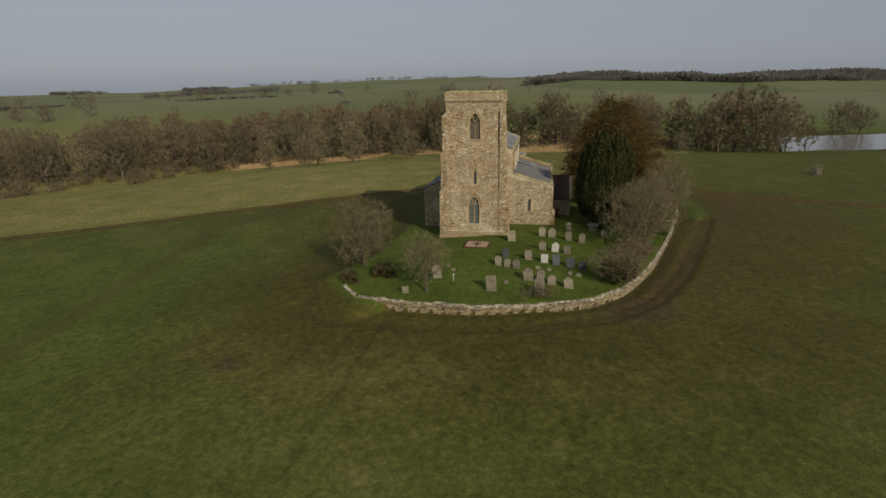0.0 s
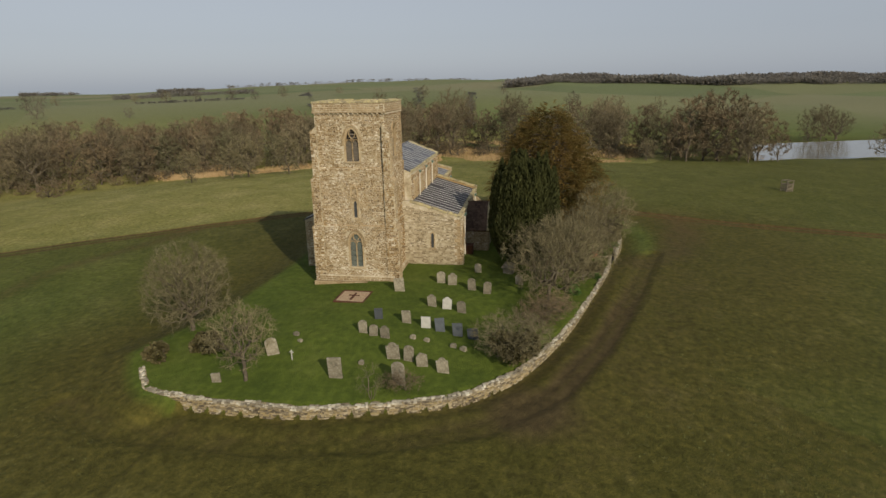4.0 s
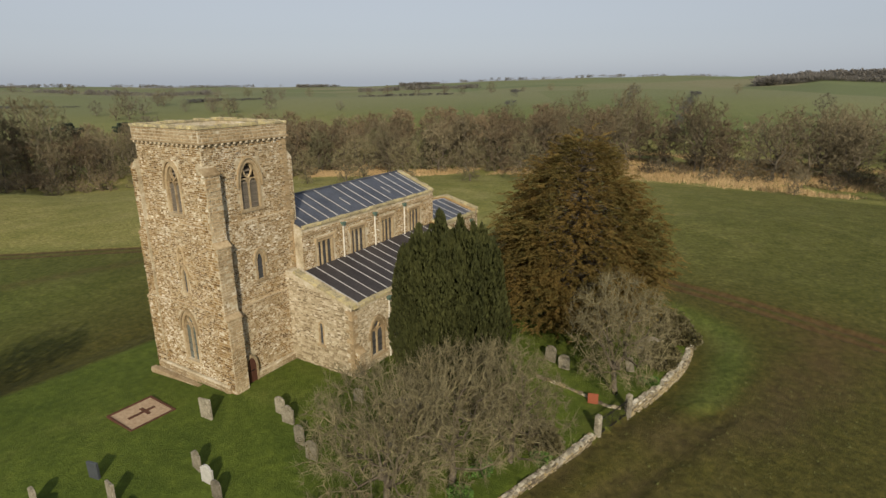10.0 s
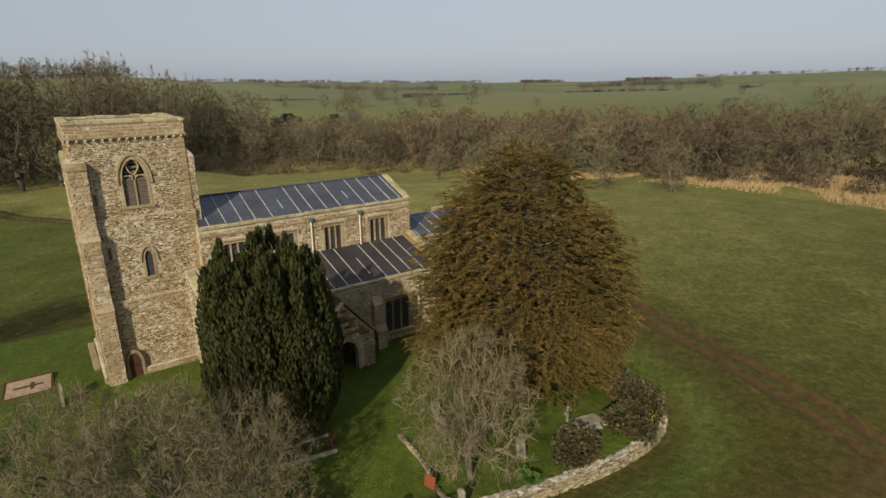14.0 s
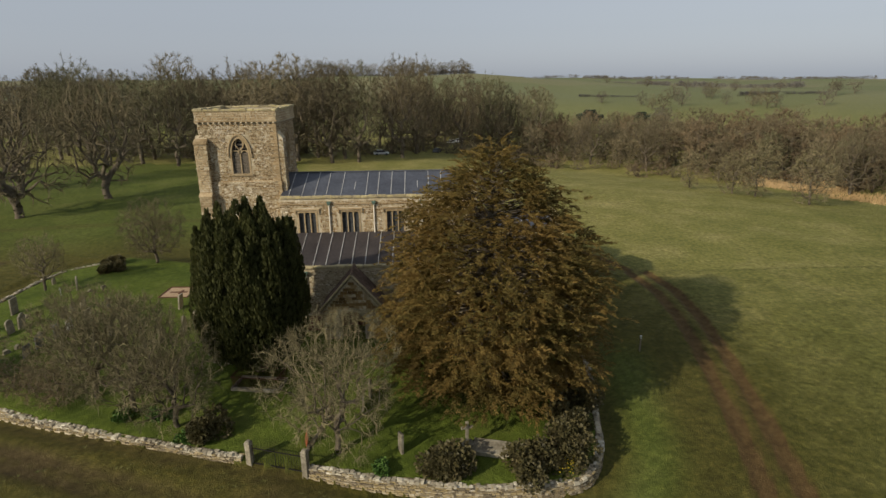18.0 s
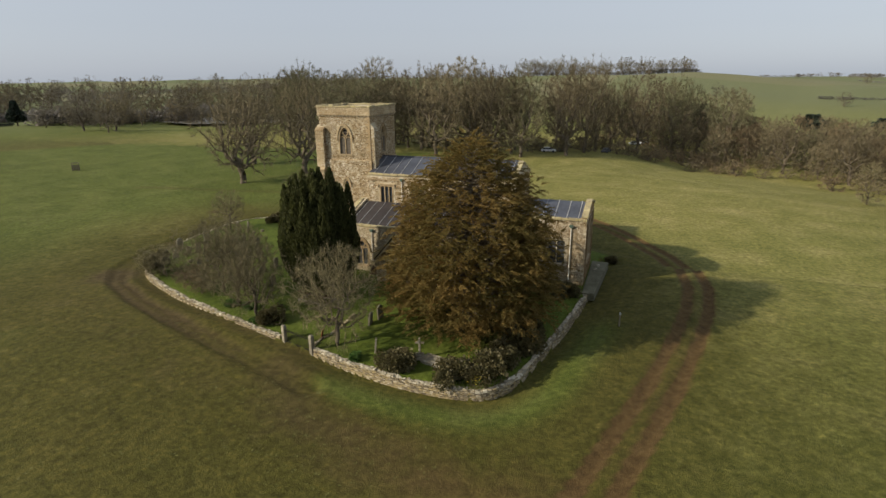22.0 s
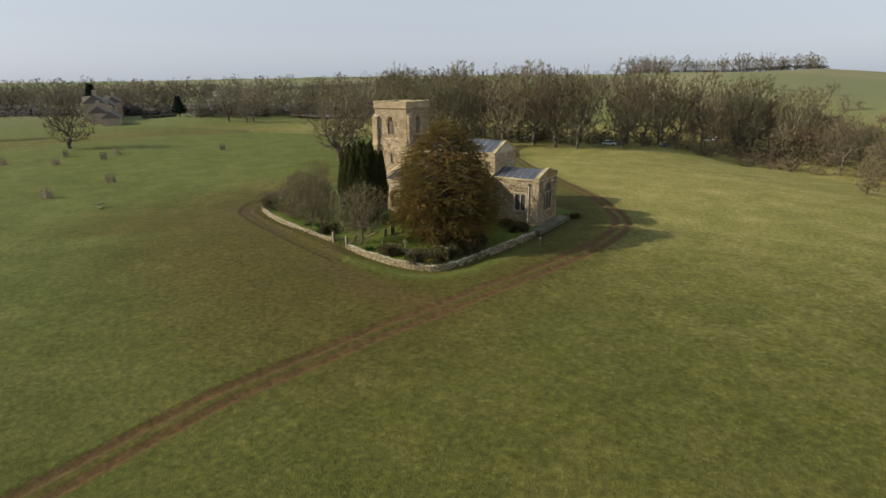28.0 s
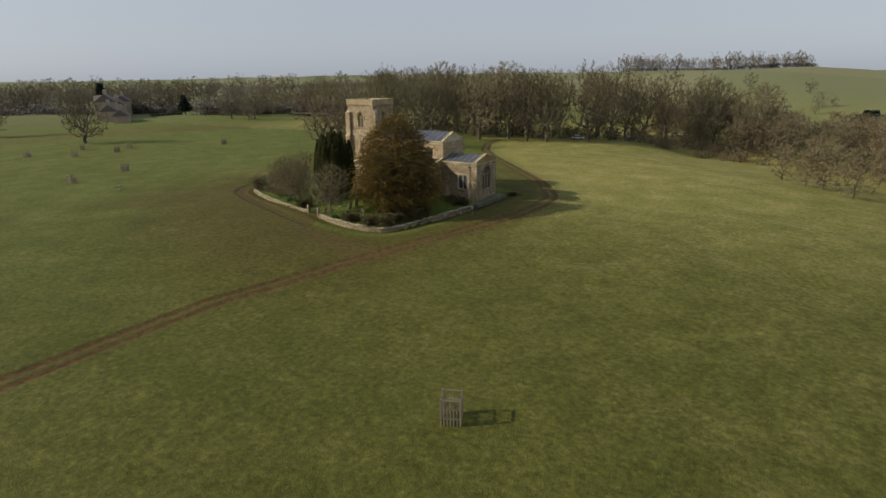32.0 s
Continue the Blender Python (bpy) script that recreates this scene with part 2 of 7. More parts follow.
M_SLATE = mat("slate_headstone", [(0.055, 0.062, 0.070), (0.10, 0.11, 0.12)], 2.0, 14.0, 0.5, 0.1, 0.005, each=0.3)
M_WHITE = mat("white_marble", [(0.34, 0.33, 0.29), (0.56, 0.55, 0.51)], 3.0, 16.0, 0.6, 0.1, 0.005)
M_GRAVEL = mat("red_gravel", [(0.26, 0.17, 0.10), (0.38, 0.275, 0.175), (0.50, 0.385, 0.26)], 5.0, 40.0, 0.95, 0.7, 0.02)
M_RED = mat("orange_red_board", [(0.17, 0.045, 0.018), (0.26, 0.072, 0.030)], 2.0, 16.0, 0.6, 0.1, 0.005)
M_RUST = mat("rusty_iron", [(0.05, 0.022, 0.013), (0.12, 0.052, 0.028)], 4.0, 25.0, 0.9, 0.4, 0.01)
M_WOOD = mat("grey_weathered_wood", [(0.13, 0.105, 0.075), (0.27, 0.23, 0.17)], 2.0, 20.0, 0.9, 0.3, 0.01, stretch=(5, 5, 1), each=0.15)
M_BARK = mat("grey_brown_bark", [(0.055, 0.043, 0.030), (0.12, 0.098, 0.070), (0.19, 0.165, 0.12)], 1.5, 12.0, 0.95, 0.6, 0.03, each=0.2)
M_TWIG = mat("hawthorn_twigs", [(0.084, 0.071, 0.038), (0.160, 0.138, 0.074), (0.245, 0.212, 0.120)], 0.6, 4.0, 0.95, 0.0, each=0.12, island=0.3)
M_TWIGRED = mat("red_brown_twigs", [(0.092, 0.068, 0.038), (0.148, 0.111, 0.064), (0.205, 0.158, 0.096)], 0.4, 3.0, 0.95, 0.0, each=0.3, island=0.3)
# twigs of distant trees, lightened and greyed so the colour carries the haze
M_TWIGFAR = mat("haze_pale_twigs", [(0.125, 0.110, 0.078), (0.176, 0.157, 0.114), (0.230, 0.208, 0.155)], 0.4, 3.0, 0.95, 0.0, each=0.2, island=0.2, thin=0.3)
M_TWIGGREY = mat("grey_twigs", [(0.094, 0.077, 0.044), (0.148, 0.123, 0.072), (0.205, 0.174, 0.106)], 0.4, 3.0, 0.95, 0.0, each=0.3, island=0.3)
M_TWIGOLIVE = mat("olive_twigs", [(0.082, 0.078, 0.040), (0.135, 0.126, 0.068), (0.19, 0.176, 0.10)], 0.4, 3.0, 0.95, 0.0, each=0.25, island=0.3)
M_YEWDARK = mat("dark_yew_leaves", [(0.033, 0.038, 0.011), (0.062, 0.068, 0.020), (0.096, 0.102, 0.032)], 0.5, 4.0, 0.75, 0.0, island=0.25, thin=0.4)
M_YEWBROWN = mat("browned_yew_leaves", [(0.088, 0.081, 0.021), (0.148, 0.115, 0.031), (0.211, 0.142, 0.040), (0.286, 0.183, 0.055)], 0.32, 2.0, 0.8, 0.0, island=0.22, thin=0.38)
M_LAUREL = mat("laurel_leaves", [(0.050, 0.048, 0.018), (0.105, 0.092, 0.040), (0.165, 0.135, 0.065)], 1.0, 6.0, 0.55, 0.0, island=0.4, thin=0.3)
M_LEAFGREEN = mat("fresh_green_leaves", [(0.05, 0.10, 0.018), (0.09, 0.17, 0.03)], 1.0, 6.0, 0.7, 0.0, island=0.4)
M_DAFF = mat("daffodil_petals", [(0.60, 0.44, 0.03), (0.75, 0.60, 0.06)], 2.0, 9.0, 0.6, 0.0, island=0.2)
M_REED = mat("dead_reed", [(0.27, 0.175, 0.075), (0.40, 0.28, 0.14), (0.50, 0.37, 0.20)], 0.05, 1.2, 0.95, 0.0, island=0.25)
M_CONIFER = mat("conifer_needles", [(0.022, 0.032, 0.021), (0.05, 0.064, 0.042)], 0.5, 3.0, 0.85, 0.0, island=0.4)
M_CARWHITE = mat("white_car_paint", [(0.65, 0.66, 0.67), (0.75, 0.76, 0.77)], 1.0, 5.0, 0.3, 0.0, spec=0.5)
M_CARDARK = mat("dark_car_paint", [(0.05, 0.055, 0.065), (0.08, 0.085, 0.095)], 1.0, 5.0, 0.3, 0.0, spec=0.5)
M_TYRE = mat("tyre_rubber", [(0.012, 0.012, 0.012), (0.025, 0.025, 0.025)], 2.0, 20.0, 0.9, 0.1, 0.01)
M_HOUSE = mat("mansion_stone", [(0.28, 0.225, 0.165), (0.44, 0.37, 0.28)], 0.2, 2.0, 0.95, 0.2, 0.02)
M_HOUSEROOF = mat("mansion_slates", [(0.10, 0.085, 0.075), (0.16, 0.14, 0.125)], 0.3, 3.0, 0.8, 0.2, 0.02)


def water_material():
    m = mat("lake_water", [(0.16, 0.15, 0.12), (0.22, 0.21, 0.18)], 0.02, 0.7, 0.12, 0.08, 0.05, spec=0.5)
    return m


M_WATER = water_material()


def ground_material():
    """Winter pasture: mown green yard, olive tussocky field, bare soil and straw, blended by the sheet's cover attribute."""
    m = bpy.data.materials.new("winter_pasture")
    m.use_nodes = True
    n, l = m.node_tree.nodes, m.node_tree.links
    b = n["Principled BSDF"]
    b.inputs["Roughness"].default_value = 0.95
    b.inputs["Specular IOR Level"].default_value = 0.15
    pos = n.new("ShaderNodeNewGeometry").outputs["Position"]

    def noise_tex(scale, detail=5.0, rough=0.6):
        t = n.new("ShaderNodeTexNoise")
        t.inputs["Scale"].default_value, t.inputs["Detail"].default_value, t.inputs["Roughness"].default_value = scale, detail, rough
        l.new(pos, t.inputs["Vector"])
        return t.outputs["Fac"]

    def ramp(fac, *stops):
        r = n.new("ShaderNodeValToRGB")
        while len(r.color_ramp.elements) < len(stops):
            r.color_ramp.elements.new(0.5)
        for e, (p, c) in zip(r.color_ramp.elements, stops):
            e.position, e.color = p, (*c, 1)
        l.new(fac, r.inputs[0])
        return r.outputs[0]

    def blend(fac, a, c, mode="MIX"):
        x = n.new("ShaderNodeMix")
        x.data_type, x.blend_type = "RGBA", mode
        if isinstance(fac, float):
            x.inputs[0].default_value = fac
        else:
            l.new(fac, x.inputs[0])
        l.new(a, x.inputs[6])
        l.new(c, x.inputs[7])
        return x.outputs[2]

    big, mid, small, tiny = noise_tex(0.028, 4), noise_tex(0.16, 7, 0.68), noise_tex(1.6, 6, 0.7), noise_tex(9.0, 4, 0.7)
    field = ramp(mid, (0.28, (0.058, 0.055, 0.010)), (0.5, (0.076, 0.071, 0.014)), (0.72, (0.102, 0.091, 0.021)))
    wide = ramp(big, (0.35, (0.056, 0.057, 0.010)), (0.6, (0.090, 0.079, 0.019)))
    field = blend(0.5, field, wide)
    speck = ramp(small, (0.36, (0.62, 0.62, 0.56)), (0.54, (1, 1, 1)), (0.70, (1.40, 1.34, 1.30)))
    field = blend(0.8, field, speck, "MULTIPLY")
    clump = noise_tex(2.6, 5, 0.72)
    tuft = ramp(clump, (0.38, (0.66, 0.68, 0.60)), (0.50, (1.0, 1.0, 1.0)), (0.60, (1.22, 1.18, 1.15)), (0.70, (1.9, 1.72, 1.75)))
    field = blend(0.75, field, tuft, "MULTIPLY")
    yard = ramp(mid, (0.3, (0.058, 0.088, 0.013)), (0.55, (0.086, 0.118, 0.018)), (0.75, (0.120, 0.140, 0.032)))
    speck2 = ramp(small, (0.35, (0.72, 0.72, 0.66)), (0.7, (1.28, 1.22, 1.15)))
    yard = blend(0.8, yard, speck2, "MULTIPLY")
    yard = blend(0.4, yard, tuft, "MULTIPLY")
    soil = ramp(small, (0.3, (0.058, 0.036, 0.014)), (0.55, (0.100, 0.064, 0.024)), (0.75, (0.150, 0.100, 0.040)))
    brown = ramp(small, (0.3, (0.046, 0.035, 0.015)), (0.55, (0.078, 0.058, 0.024)), (0.75, (0.125, 0.095, 0.042)))
    axes = n.new("ShaderNodeSeparateXYZ")
    l.new(pos, axes.inputs[0])
    eastward = n.new("ShaderNodeMapRange")
    eastward.inputs["From Min"].default_value, eastward.inputs["From Max"].default_value = 13, 27
    l.new(axes.outputs["X"], eastward.inputs["Value"])
    soil = blend(eastward.outputs[0], brown, soil)
    straw = ramp(mid, (0.28, (0.168, 0.166, 0.044)), (0.5, (0.228, 0.212, 0.066)), (0.72, (0.315, 0.275, 0.108)))
    straw = blend(0.7, straw, speck, "MULTIPLY")
    straw = blend(0.8, straw, tuft, "MULTIPLY")
    at = n.new("ShaderNodeAttribute")
    at.attribute_name = "cover"
    sep = n.new("ShaderNodeSeparateColor")
    l.new(at.outputs["Color"], sep.inputs[0])

    def ragged(channel, amount=0.5, by=None):
        a = n.new("ShaderNodeMath")
        a.operation = "MULTIPLY_ADD"
        l.new(by or small, a.inputs[0])
        a.inputs[1].default_value = amount
        s = n.new("ShaderNodeMath")
        s.operation = "SUBTRACT"
        l.new(channel, s.inputs[0])
        s.inputs[1].default_value = 0.5 * amount
        l.new(s.outputs[0], a.inputs[2])
        c = n.new("ShaderNodeMapRange")
        c.inputs["From Min"].default_value, c.inputs["From Max"].default_value = 0.15, 0.75
        l.new(a.outputs[0], c.inputs["Value"])
        return c.outputs[0]

    patchy = noise_tex(0.45, 9, 0.75)
    col = blend(ragged(sep.outputs[2], 0.9, patchy), field, straw)
    col = blend(ragged(sep.outputs[0], 0.3), col, yard)
    col = blend(ragged(sep.outputs[1], 1.0, patchy), col, soil)
    green = ramp(mid, (0.28, (0.066, 0.094, 0.016)), (0.5, (0.094, 0.124, 0.024)), (0.74, (0.140, 0.156, 0.044)))
    green = blend(0.6, green, speck, "MULTIPLY")
    green = blend(0.75, green, tuft, "MULTIPLY")
    cut = n.new("ShaderNodeMath")
    cut.operation = "SUBTRACT"
    cut.use_clamp = True
    l.new(at.outputs["Alpha"], cut.inputs[0])
    l.new(ragged(sep.outputs[1], 0.9), cut.inputs[1])
    col = blend(cut.outputs[0], col, green)
    vor = n.new("ShaderNodeTexVoronoi")
    vor.inputs["Scale"].default_value = 0.0055
    l.new(pos, vor.inputs["Vector"])
    pick = n.new("ShaderNodeSeparateColor")
    l.new(vor.outputs["Color"], pick.inputs[0])
    # far field patchwork, its colours paled and greyed to paint in distance haze
    hazed_plots = ramp(pick.outputs[0], (0.0, (0.125, 0.148, 0.068)), (0.3, (0.165, 0.172, 0.085)), (0.55, (0.130, 0.160, 0.070)), (0.8, (0.200, 0.186, 0.105)), (1.0, (0.150, 0.170, 0.082)))
    hazed_plots = blend(0.6, hazed_plots, speck, "MULTIPLY")
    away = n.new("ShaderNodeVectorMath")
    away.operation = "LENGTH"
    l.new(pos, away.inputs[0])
    # the haze-toned fields take over between 230 and 420 m
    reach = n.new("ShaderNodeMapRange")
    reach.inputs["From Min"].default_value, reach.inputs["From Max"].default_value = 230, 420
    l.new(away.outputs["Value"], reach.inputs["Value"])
    col = blend(reach.outputs[0], col, hazed_plots)
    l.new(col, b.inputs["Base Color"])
    hsum = n.new("ShaderNodeMath")
    hsum.operation = "ADD"
    l.new(small, hsum.inputs[0])
    l.new(tiny, hsum.inputs[1])
    bp = n.new("ShaderNodeBump")
    bp.inputs["Strength"].default_value, bp.inputs["Distance"].default_value = 0.7, 0.12
    l.new(hsum.outputs[0], bp.inputs["Height"])
    l.new(bp.outputs[0], b.inputs["Normal"])
    return m


M_GROUND = ground_material()

# ---- the lie of the land ----
WALL_W = [(-16.4, 12.6), (-18.0, 11.2), (-18.9, 10.1), (-19.45, 7.0), (-19.6, 3.75), (-19.45, -0.15), (-18.5, -3.9), (-17.35, -7.7), (-15.6, -10.0), (-13.15, -11.95), (-8.0, -14.45), (-1.6, -16.75), (3.6, -18.45), (7.85, -19.65)]
WALL_E = [(11.1, -20.5), (13.5, -21.2), (15.6, -21.7), (18.5, -22.2), (21.0, -22.3), (23.2, -22.15), (24.6, -21.65), (25.35, -20.6), (25.9, -19.4), (26.55, -16.4), (27.65, -10.6), (28.6, -2.6), (28.9, 5.0)]
YARD = [(-14.4, 13.9)] + WALL_W + WALL_E + [(28.8, 9.0), (24.0, 11.0), (4.9, 10.9), (-6.8, 11.4), (-12.0, 13.2)]
RUT_LINE = [(23.0, -84), (24.0, -70), (24.3, -60), (25.5, -50), (27.0, -44), (28.8, -37), (30.0, -33.5), (31.8, -28), (33.0, -24), (34.7, -18), (36.6, -10), (37.7, -4), (38.1, 1), (37.5, 7), (35.4, 13), (32.0, 19), (27.8, 25.5), (23, 31), (18, 36.8), (11.8, 44), (4, 52.8), (-5, 65), (-12, 80), (-16, 97)]


def to_line(px, py, line, closed=False):
    """Distance of many points to a broken line."""
    best = np.full(px.shape, 1e9)
    pts = list(line) + ([line[0]] if closed else [])
    for (ax, ay), (bx, by) in zip(pts, pts[1:]):
        dx, dy = bx - ax, by - ay
        t = np.clip(((px - ax) * dx + (py - ay) * dy) / (dx * dx + dy * dy), 0, 1)
        best = np.minimum(best, np.hypot(px - ax - t * dx, py - ay - t * dy))
    return best


def inside(px, py, poly):
    odd = np.zeros(px.shape, bool)
    for (ax, ay), (bx, by) in zip(poly, poly[1:] + poly[:1]):
        cross = ((ay > py) != (by > py)) & (px < (bx - ax) * (py - ay) / (by - ay + 1e-12) + ax)
        odd ^= cross
    return odd


def ease(x):
    x = np.clip(x, 0, 1)
    return x * x * (3 - 2 * x)


# bearing: start of the fall, its height, valley edge, valley height, far side of the valley, first crest and height, far ridge and height
LAND = np.array([
    (-180, 70, -2.0, 260, -3.0, 320, 700, 4, 2000, 14), (-95, 80, -1.8, 260, -3.0, 340, 800, 0, 2000, 12), (-60, 90, -1.6, 280, -3.5, 420, 800, 1, 2200, 14),
    (-40, 80, -1.4, 220, -4.0, 330, 700, 6, 2000, 22), (-16, 60, -1.3, 150, -4.0, 230, 600, 20, 1500, 20), (6, 58, -1.2, 165, -5.5, 240, 620, 21, 1500, 16),
    (16, 58, -1.2, 135, -8.5, 200, 640, 15, 1700, 14), (32, 56, -1.2, 128, -9.0, 180, 520, 6, 1800, 6), (50, 55, -1.2, 122, -7.5, 175, 460, 6, 1800, 4),
    (66, 54, -1.2, 112, -5.5, 170, 480, 10, 1600, 22), (80, 54, -1.2, 108, -4.6, 175, 520, 13, 1600, 30), (93, 54, -1.2, 108, -4.6, 200, 500, 9, 950, 20),
    (106, 55, -1.3, 115, -5.0, 290, 480, 2, 950, 15), (122, 60, -1.5, 135, -5.0, 330, 560, 2, 950, 13), (150, 70, -1.8, 200, -4.0, 320, 650, 4, 1500, 14), (180, 70, -2.0, 260, -3.0, 320, 700, 4, 2000, 14)], float)


def land(px, py):
    """Height of the ground at many points."""
    px, py = np.asarray(px, float), np.asarray(py, float)
    r = np.hypot(px - 8, py + 3)
    az = np.degrees(np.arctan2(px - 8, py + 3))
    r1, z1, rv, zv, r3, r4, z4, r5, z5 = (np.interp(az, LAND[:, 0], LAND[:, k]) for k in range(1, 10))
    z = -1.05 + (z1 + 1.05) * ease((r - 22) / (r1 - 22))
    z = np.where(r > r1, z1 + (zv - z1) * np.clip((r - r1) / (rv - r1), 0, 1) ** 1.6, z)
    z = np.where(r > r3, zv + (z4 - zv) * ease((r - r3) / (r4 - r3)), z)
    dip = z4 - 0.35 * np.abs(z4) - 4
    z = np.where(r > r4, z4 + (dip - z4) * ease((r - r4) / 200), z)
    z = np.where(r > r4 + 200, dip + (z5 - dip) * ease((r - r4 - 200) / (r5 - r4 - 200)), z)
    z = np.where(r > r5, z5 - 60 * ease((r - r5) / 2500), z)
    far = np.clip((r - 60) / 300, 0, 1)
    z = z + far * (1.6 * np.sin(px / 61 + 0.7) * np.cos(py / 83) + 0.9 * np.sin(px / 27 + py / 35))
    z = z + np.where(r > 12, 0.05 * np.sin(px / 3.1) * np.cos(py / 2.7) + 0.06 * np.sin((px + py) / 5.3), 0)
    shape = z.shape
    px, py, z = px.ravel(), py.ravel(), z.ravel().copy()
    near = np.nonzero(r.ravel() < 110)[0]
    if len(near):
        z[near] = near_land(px[near], py[near], z[near])
    return z.reshape(shape)


MUD_LINE = [(-19.9, 15.7), (-21.7, 10.9), (-22.2, 6.8), (-22.2, 1.2), (-21.2, -4.2), (-19.4, -9.6), (-15.6, -13.7), (-9.6, -16.9), (0.7, -20.7), (8.0, -23.0), (13.5, -24.8)]
# how far the field near the yard stands above the foot of its wall, by bearing, and how close to the wall it does so
SWELL = np.array([(-180, 0.55, 3.0), (-150, 0.60, 2.5), (-127, 0.55, 1.2), (-95, 0.12, 1), (-60, 0.12, 1), (0, 0.0, 1), (45, 0.25, 0), (80, 0.78, 0), (120, 0.74, 0), (140, 0.6, 0), (160, 0.5, 1.0), (180, 0.55, 3.0)], float)


def near_land(px, py, z):
    """The churchyard's platform, the wheel ruts and the ditch outside the wall."""
    d = to_line(px, py, YARD, True)
    ins = inside(px, py, YARD)
    yard_z = -0.30 + 0.62 * ease(d / 11)
    north = ease((py - 7) / 4)
    blend_out = np.clip(d / (0.05 + 4.0 * north), 0, 1)
    out_z = np.where(ins, 0, (yard_z * 0 - 0.30) * (1 - ease(blend_out)) + z * ease(blend_out))
    az = np.degrees(np.arctan2(px - 8, py + 3))
    fade = 1 - ease((np.hypot(px - 8, py + 3) - 48) / 60)
    z = z + fade * np.interp(az, SWELL[:, 0], SWELL[:, 1]) * ease((d + np.interp(az, SWELL[:, 0], SWELL[:, 2])) / 4.2)
    z = np.where(ins, yard_z, np.where(north > 0.01, out_z, z))
    rut = to_line(px, py, RUT_LINE)
    z = z - 0.20 * np.exp(-((rut - 0.86) / 0.34) ** 2) + 0.06 * np.exp(-((rut - 1.5) / 0.3) ** 2)
    mud = to_line(px, py, MUD_LINE)
    z = z - np.where(ins, 0, 0.20 * np.exp(-((mud - 0.45) / 0.45) ** 2) - 0.06 * np.exp(-((mud - 1.3) / 0.4) ** 2))
    return z


def gz(x, y):
    return float(land(np.array([x]), np.array([y]))[0])


def build_ground():
    cx, cy, na = 8.0, -8.0, 1000
    radii = [0.0] + list(np.arange(0.6, 92, 0.42))
    while radii[-1] < 4600:
        radii.append(radii[-1] * 1.045)
    radii = np.array(radii[1:])
    ang = np.linspace(0, 2 * np.pi, na, endpoint=False)
    rr, aa = np.meshgrid(radii, ang, indexing="ij")
    px, py = (cx + rr * np.cos(aa)).ravel(), (cy + rr * np.sin(aa)).ravel()
    pz = land(px, py)
    px, py, pz = np.append(px, cx), np.append(py, cy), np.append(pz, gz(cx, cy))
    nr = len(radii)
    i, j = np.meshgrid(np.arange(nr - 1), np.arange(na), indexing="ij")
    j2 = (j + 1) % na
    quads = np.stack([i * na + j, (i + 1) * na + j, (i + 1) * na + j2, i * na + j2], -1).reshape(-1, 4)
    faces = [tuple(q) for q in quads.tolist()] + [(nr * na, k, (k + 1) % na) for k in range(na)]
    me = bpy.data.meshes.new("ground")
    me.from_pydata(np.stack([px, py, pz], 1).tolist(), [], faces)
    d = to_line(px, py, YARD, True)
    ins = inside(px, py, YARD)
    r = np.hypot(px - 8, py + 3)
    az = np.degrees(np.arctan2(px - 8, py + 3))
    yard = np.where(ins, 1.0, np.clip(1 - d / 1.5, 0, 1) * (py > 8))
    rut = to_line(px, py, RUT_LINE)
    soil = 2.3 * np.exp(-((rut - 0.86) / 0.28) ** 2) + 0.22 * np.exp(-(rut / 1.6) ** 2)
    mud = to_line(px, py, MUD_LINE)
    soil = np.maximum(soil, np.interp(px, [-23, -20, -16, -2, 6, 13], [0.15, 0.28, 0.80, 0.68, 0.38, 0.26]) * (0.85 * np.exp(-((mud - 0.5) / 0.5) ** 2) + 0.35 * np.exp(-(mud / 1.6) ** 2)))
    soil = np.maximum(soil, np.where(ins, 0, np.interp(py, [-17, -9, 0, 6], [0.48, 0.42, 0.3, 0]) * np.interp(px, [4, 12], [1, 0.35]) * np.exp(-(d / 1.5) ** 2)))
    soil = np.maximum(soil, 0.75 * np.exp(-((px - 20.9) ** 2 + (py + 13.7) ** 2) / 9.0))
    south = np.where(ins, 0, ease((-8 - py) / 6) * ease((d - 0.5) / 2.5) * (1 - ease((d - 6) / 9)) * ease((26 - px) / 8))
    soil = np.maximum(soil, 0.22 * south)
    bend = np.hypot(px + 17.4, (py + 12.3))
    soil = np.maximum(soil, np.where(ins, 0, 1.0 * np.exp(-(bend / 2.8) ** 2)))
    mound = np.hypot(px + 29.5, py - 16.0)
    soil = np.maximum(soil, 0.8 * np.exp(-(mound / 1.1) ** 2))
    worn = to_line(px, py, [(9.6, -22), (14, -27), (22, -30), (30, -31)])
    soil = np.maximum(soil, 0.48 * np.exp(-(worn / 3.4) ** 2))
    north_path = to_line(px, py, [(-60, 30), (-25, 33), (2, 37), (20, 32)])
    soil = np.maximum(soil, 0.35 * np.exp(-(north_path / 1.8) ** 2))
    # straw by bearing; low south-east values also paint grass darker against the sun
    east = np.interp(az, [-180, -110, -80, -58, -40, -20, 0, 70, 85, 105, 135, 180], [0.18, 0.26, 0.5, 0.4, 1.0, 1.3, 1.2, 0.82, 0.66, 0.36, 0.15, 0.18])
    beyond = np.where(inside(px, py, RUT_LINE + [(-400, 97), (-400, -84)]), 0, ease((rut - 0.6) / 5.0))
    northern = ease((az + 62) / 14) * ease((60 - az) / 20)
    straw = east * (np.where(beyond > 0.01, 0.54, 0.54 - 0.40 * northern) * np.clip((d - 2) / 8, 0, 1) + 0.36 * beyond)
    straw = np.maximum(straw, np.where((az > 72) & (az < 112) & (r > 106) & (r < 172), 1.0, 0))
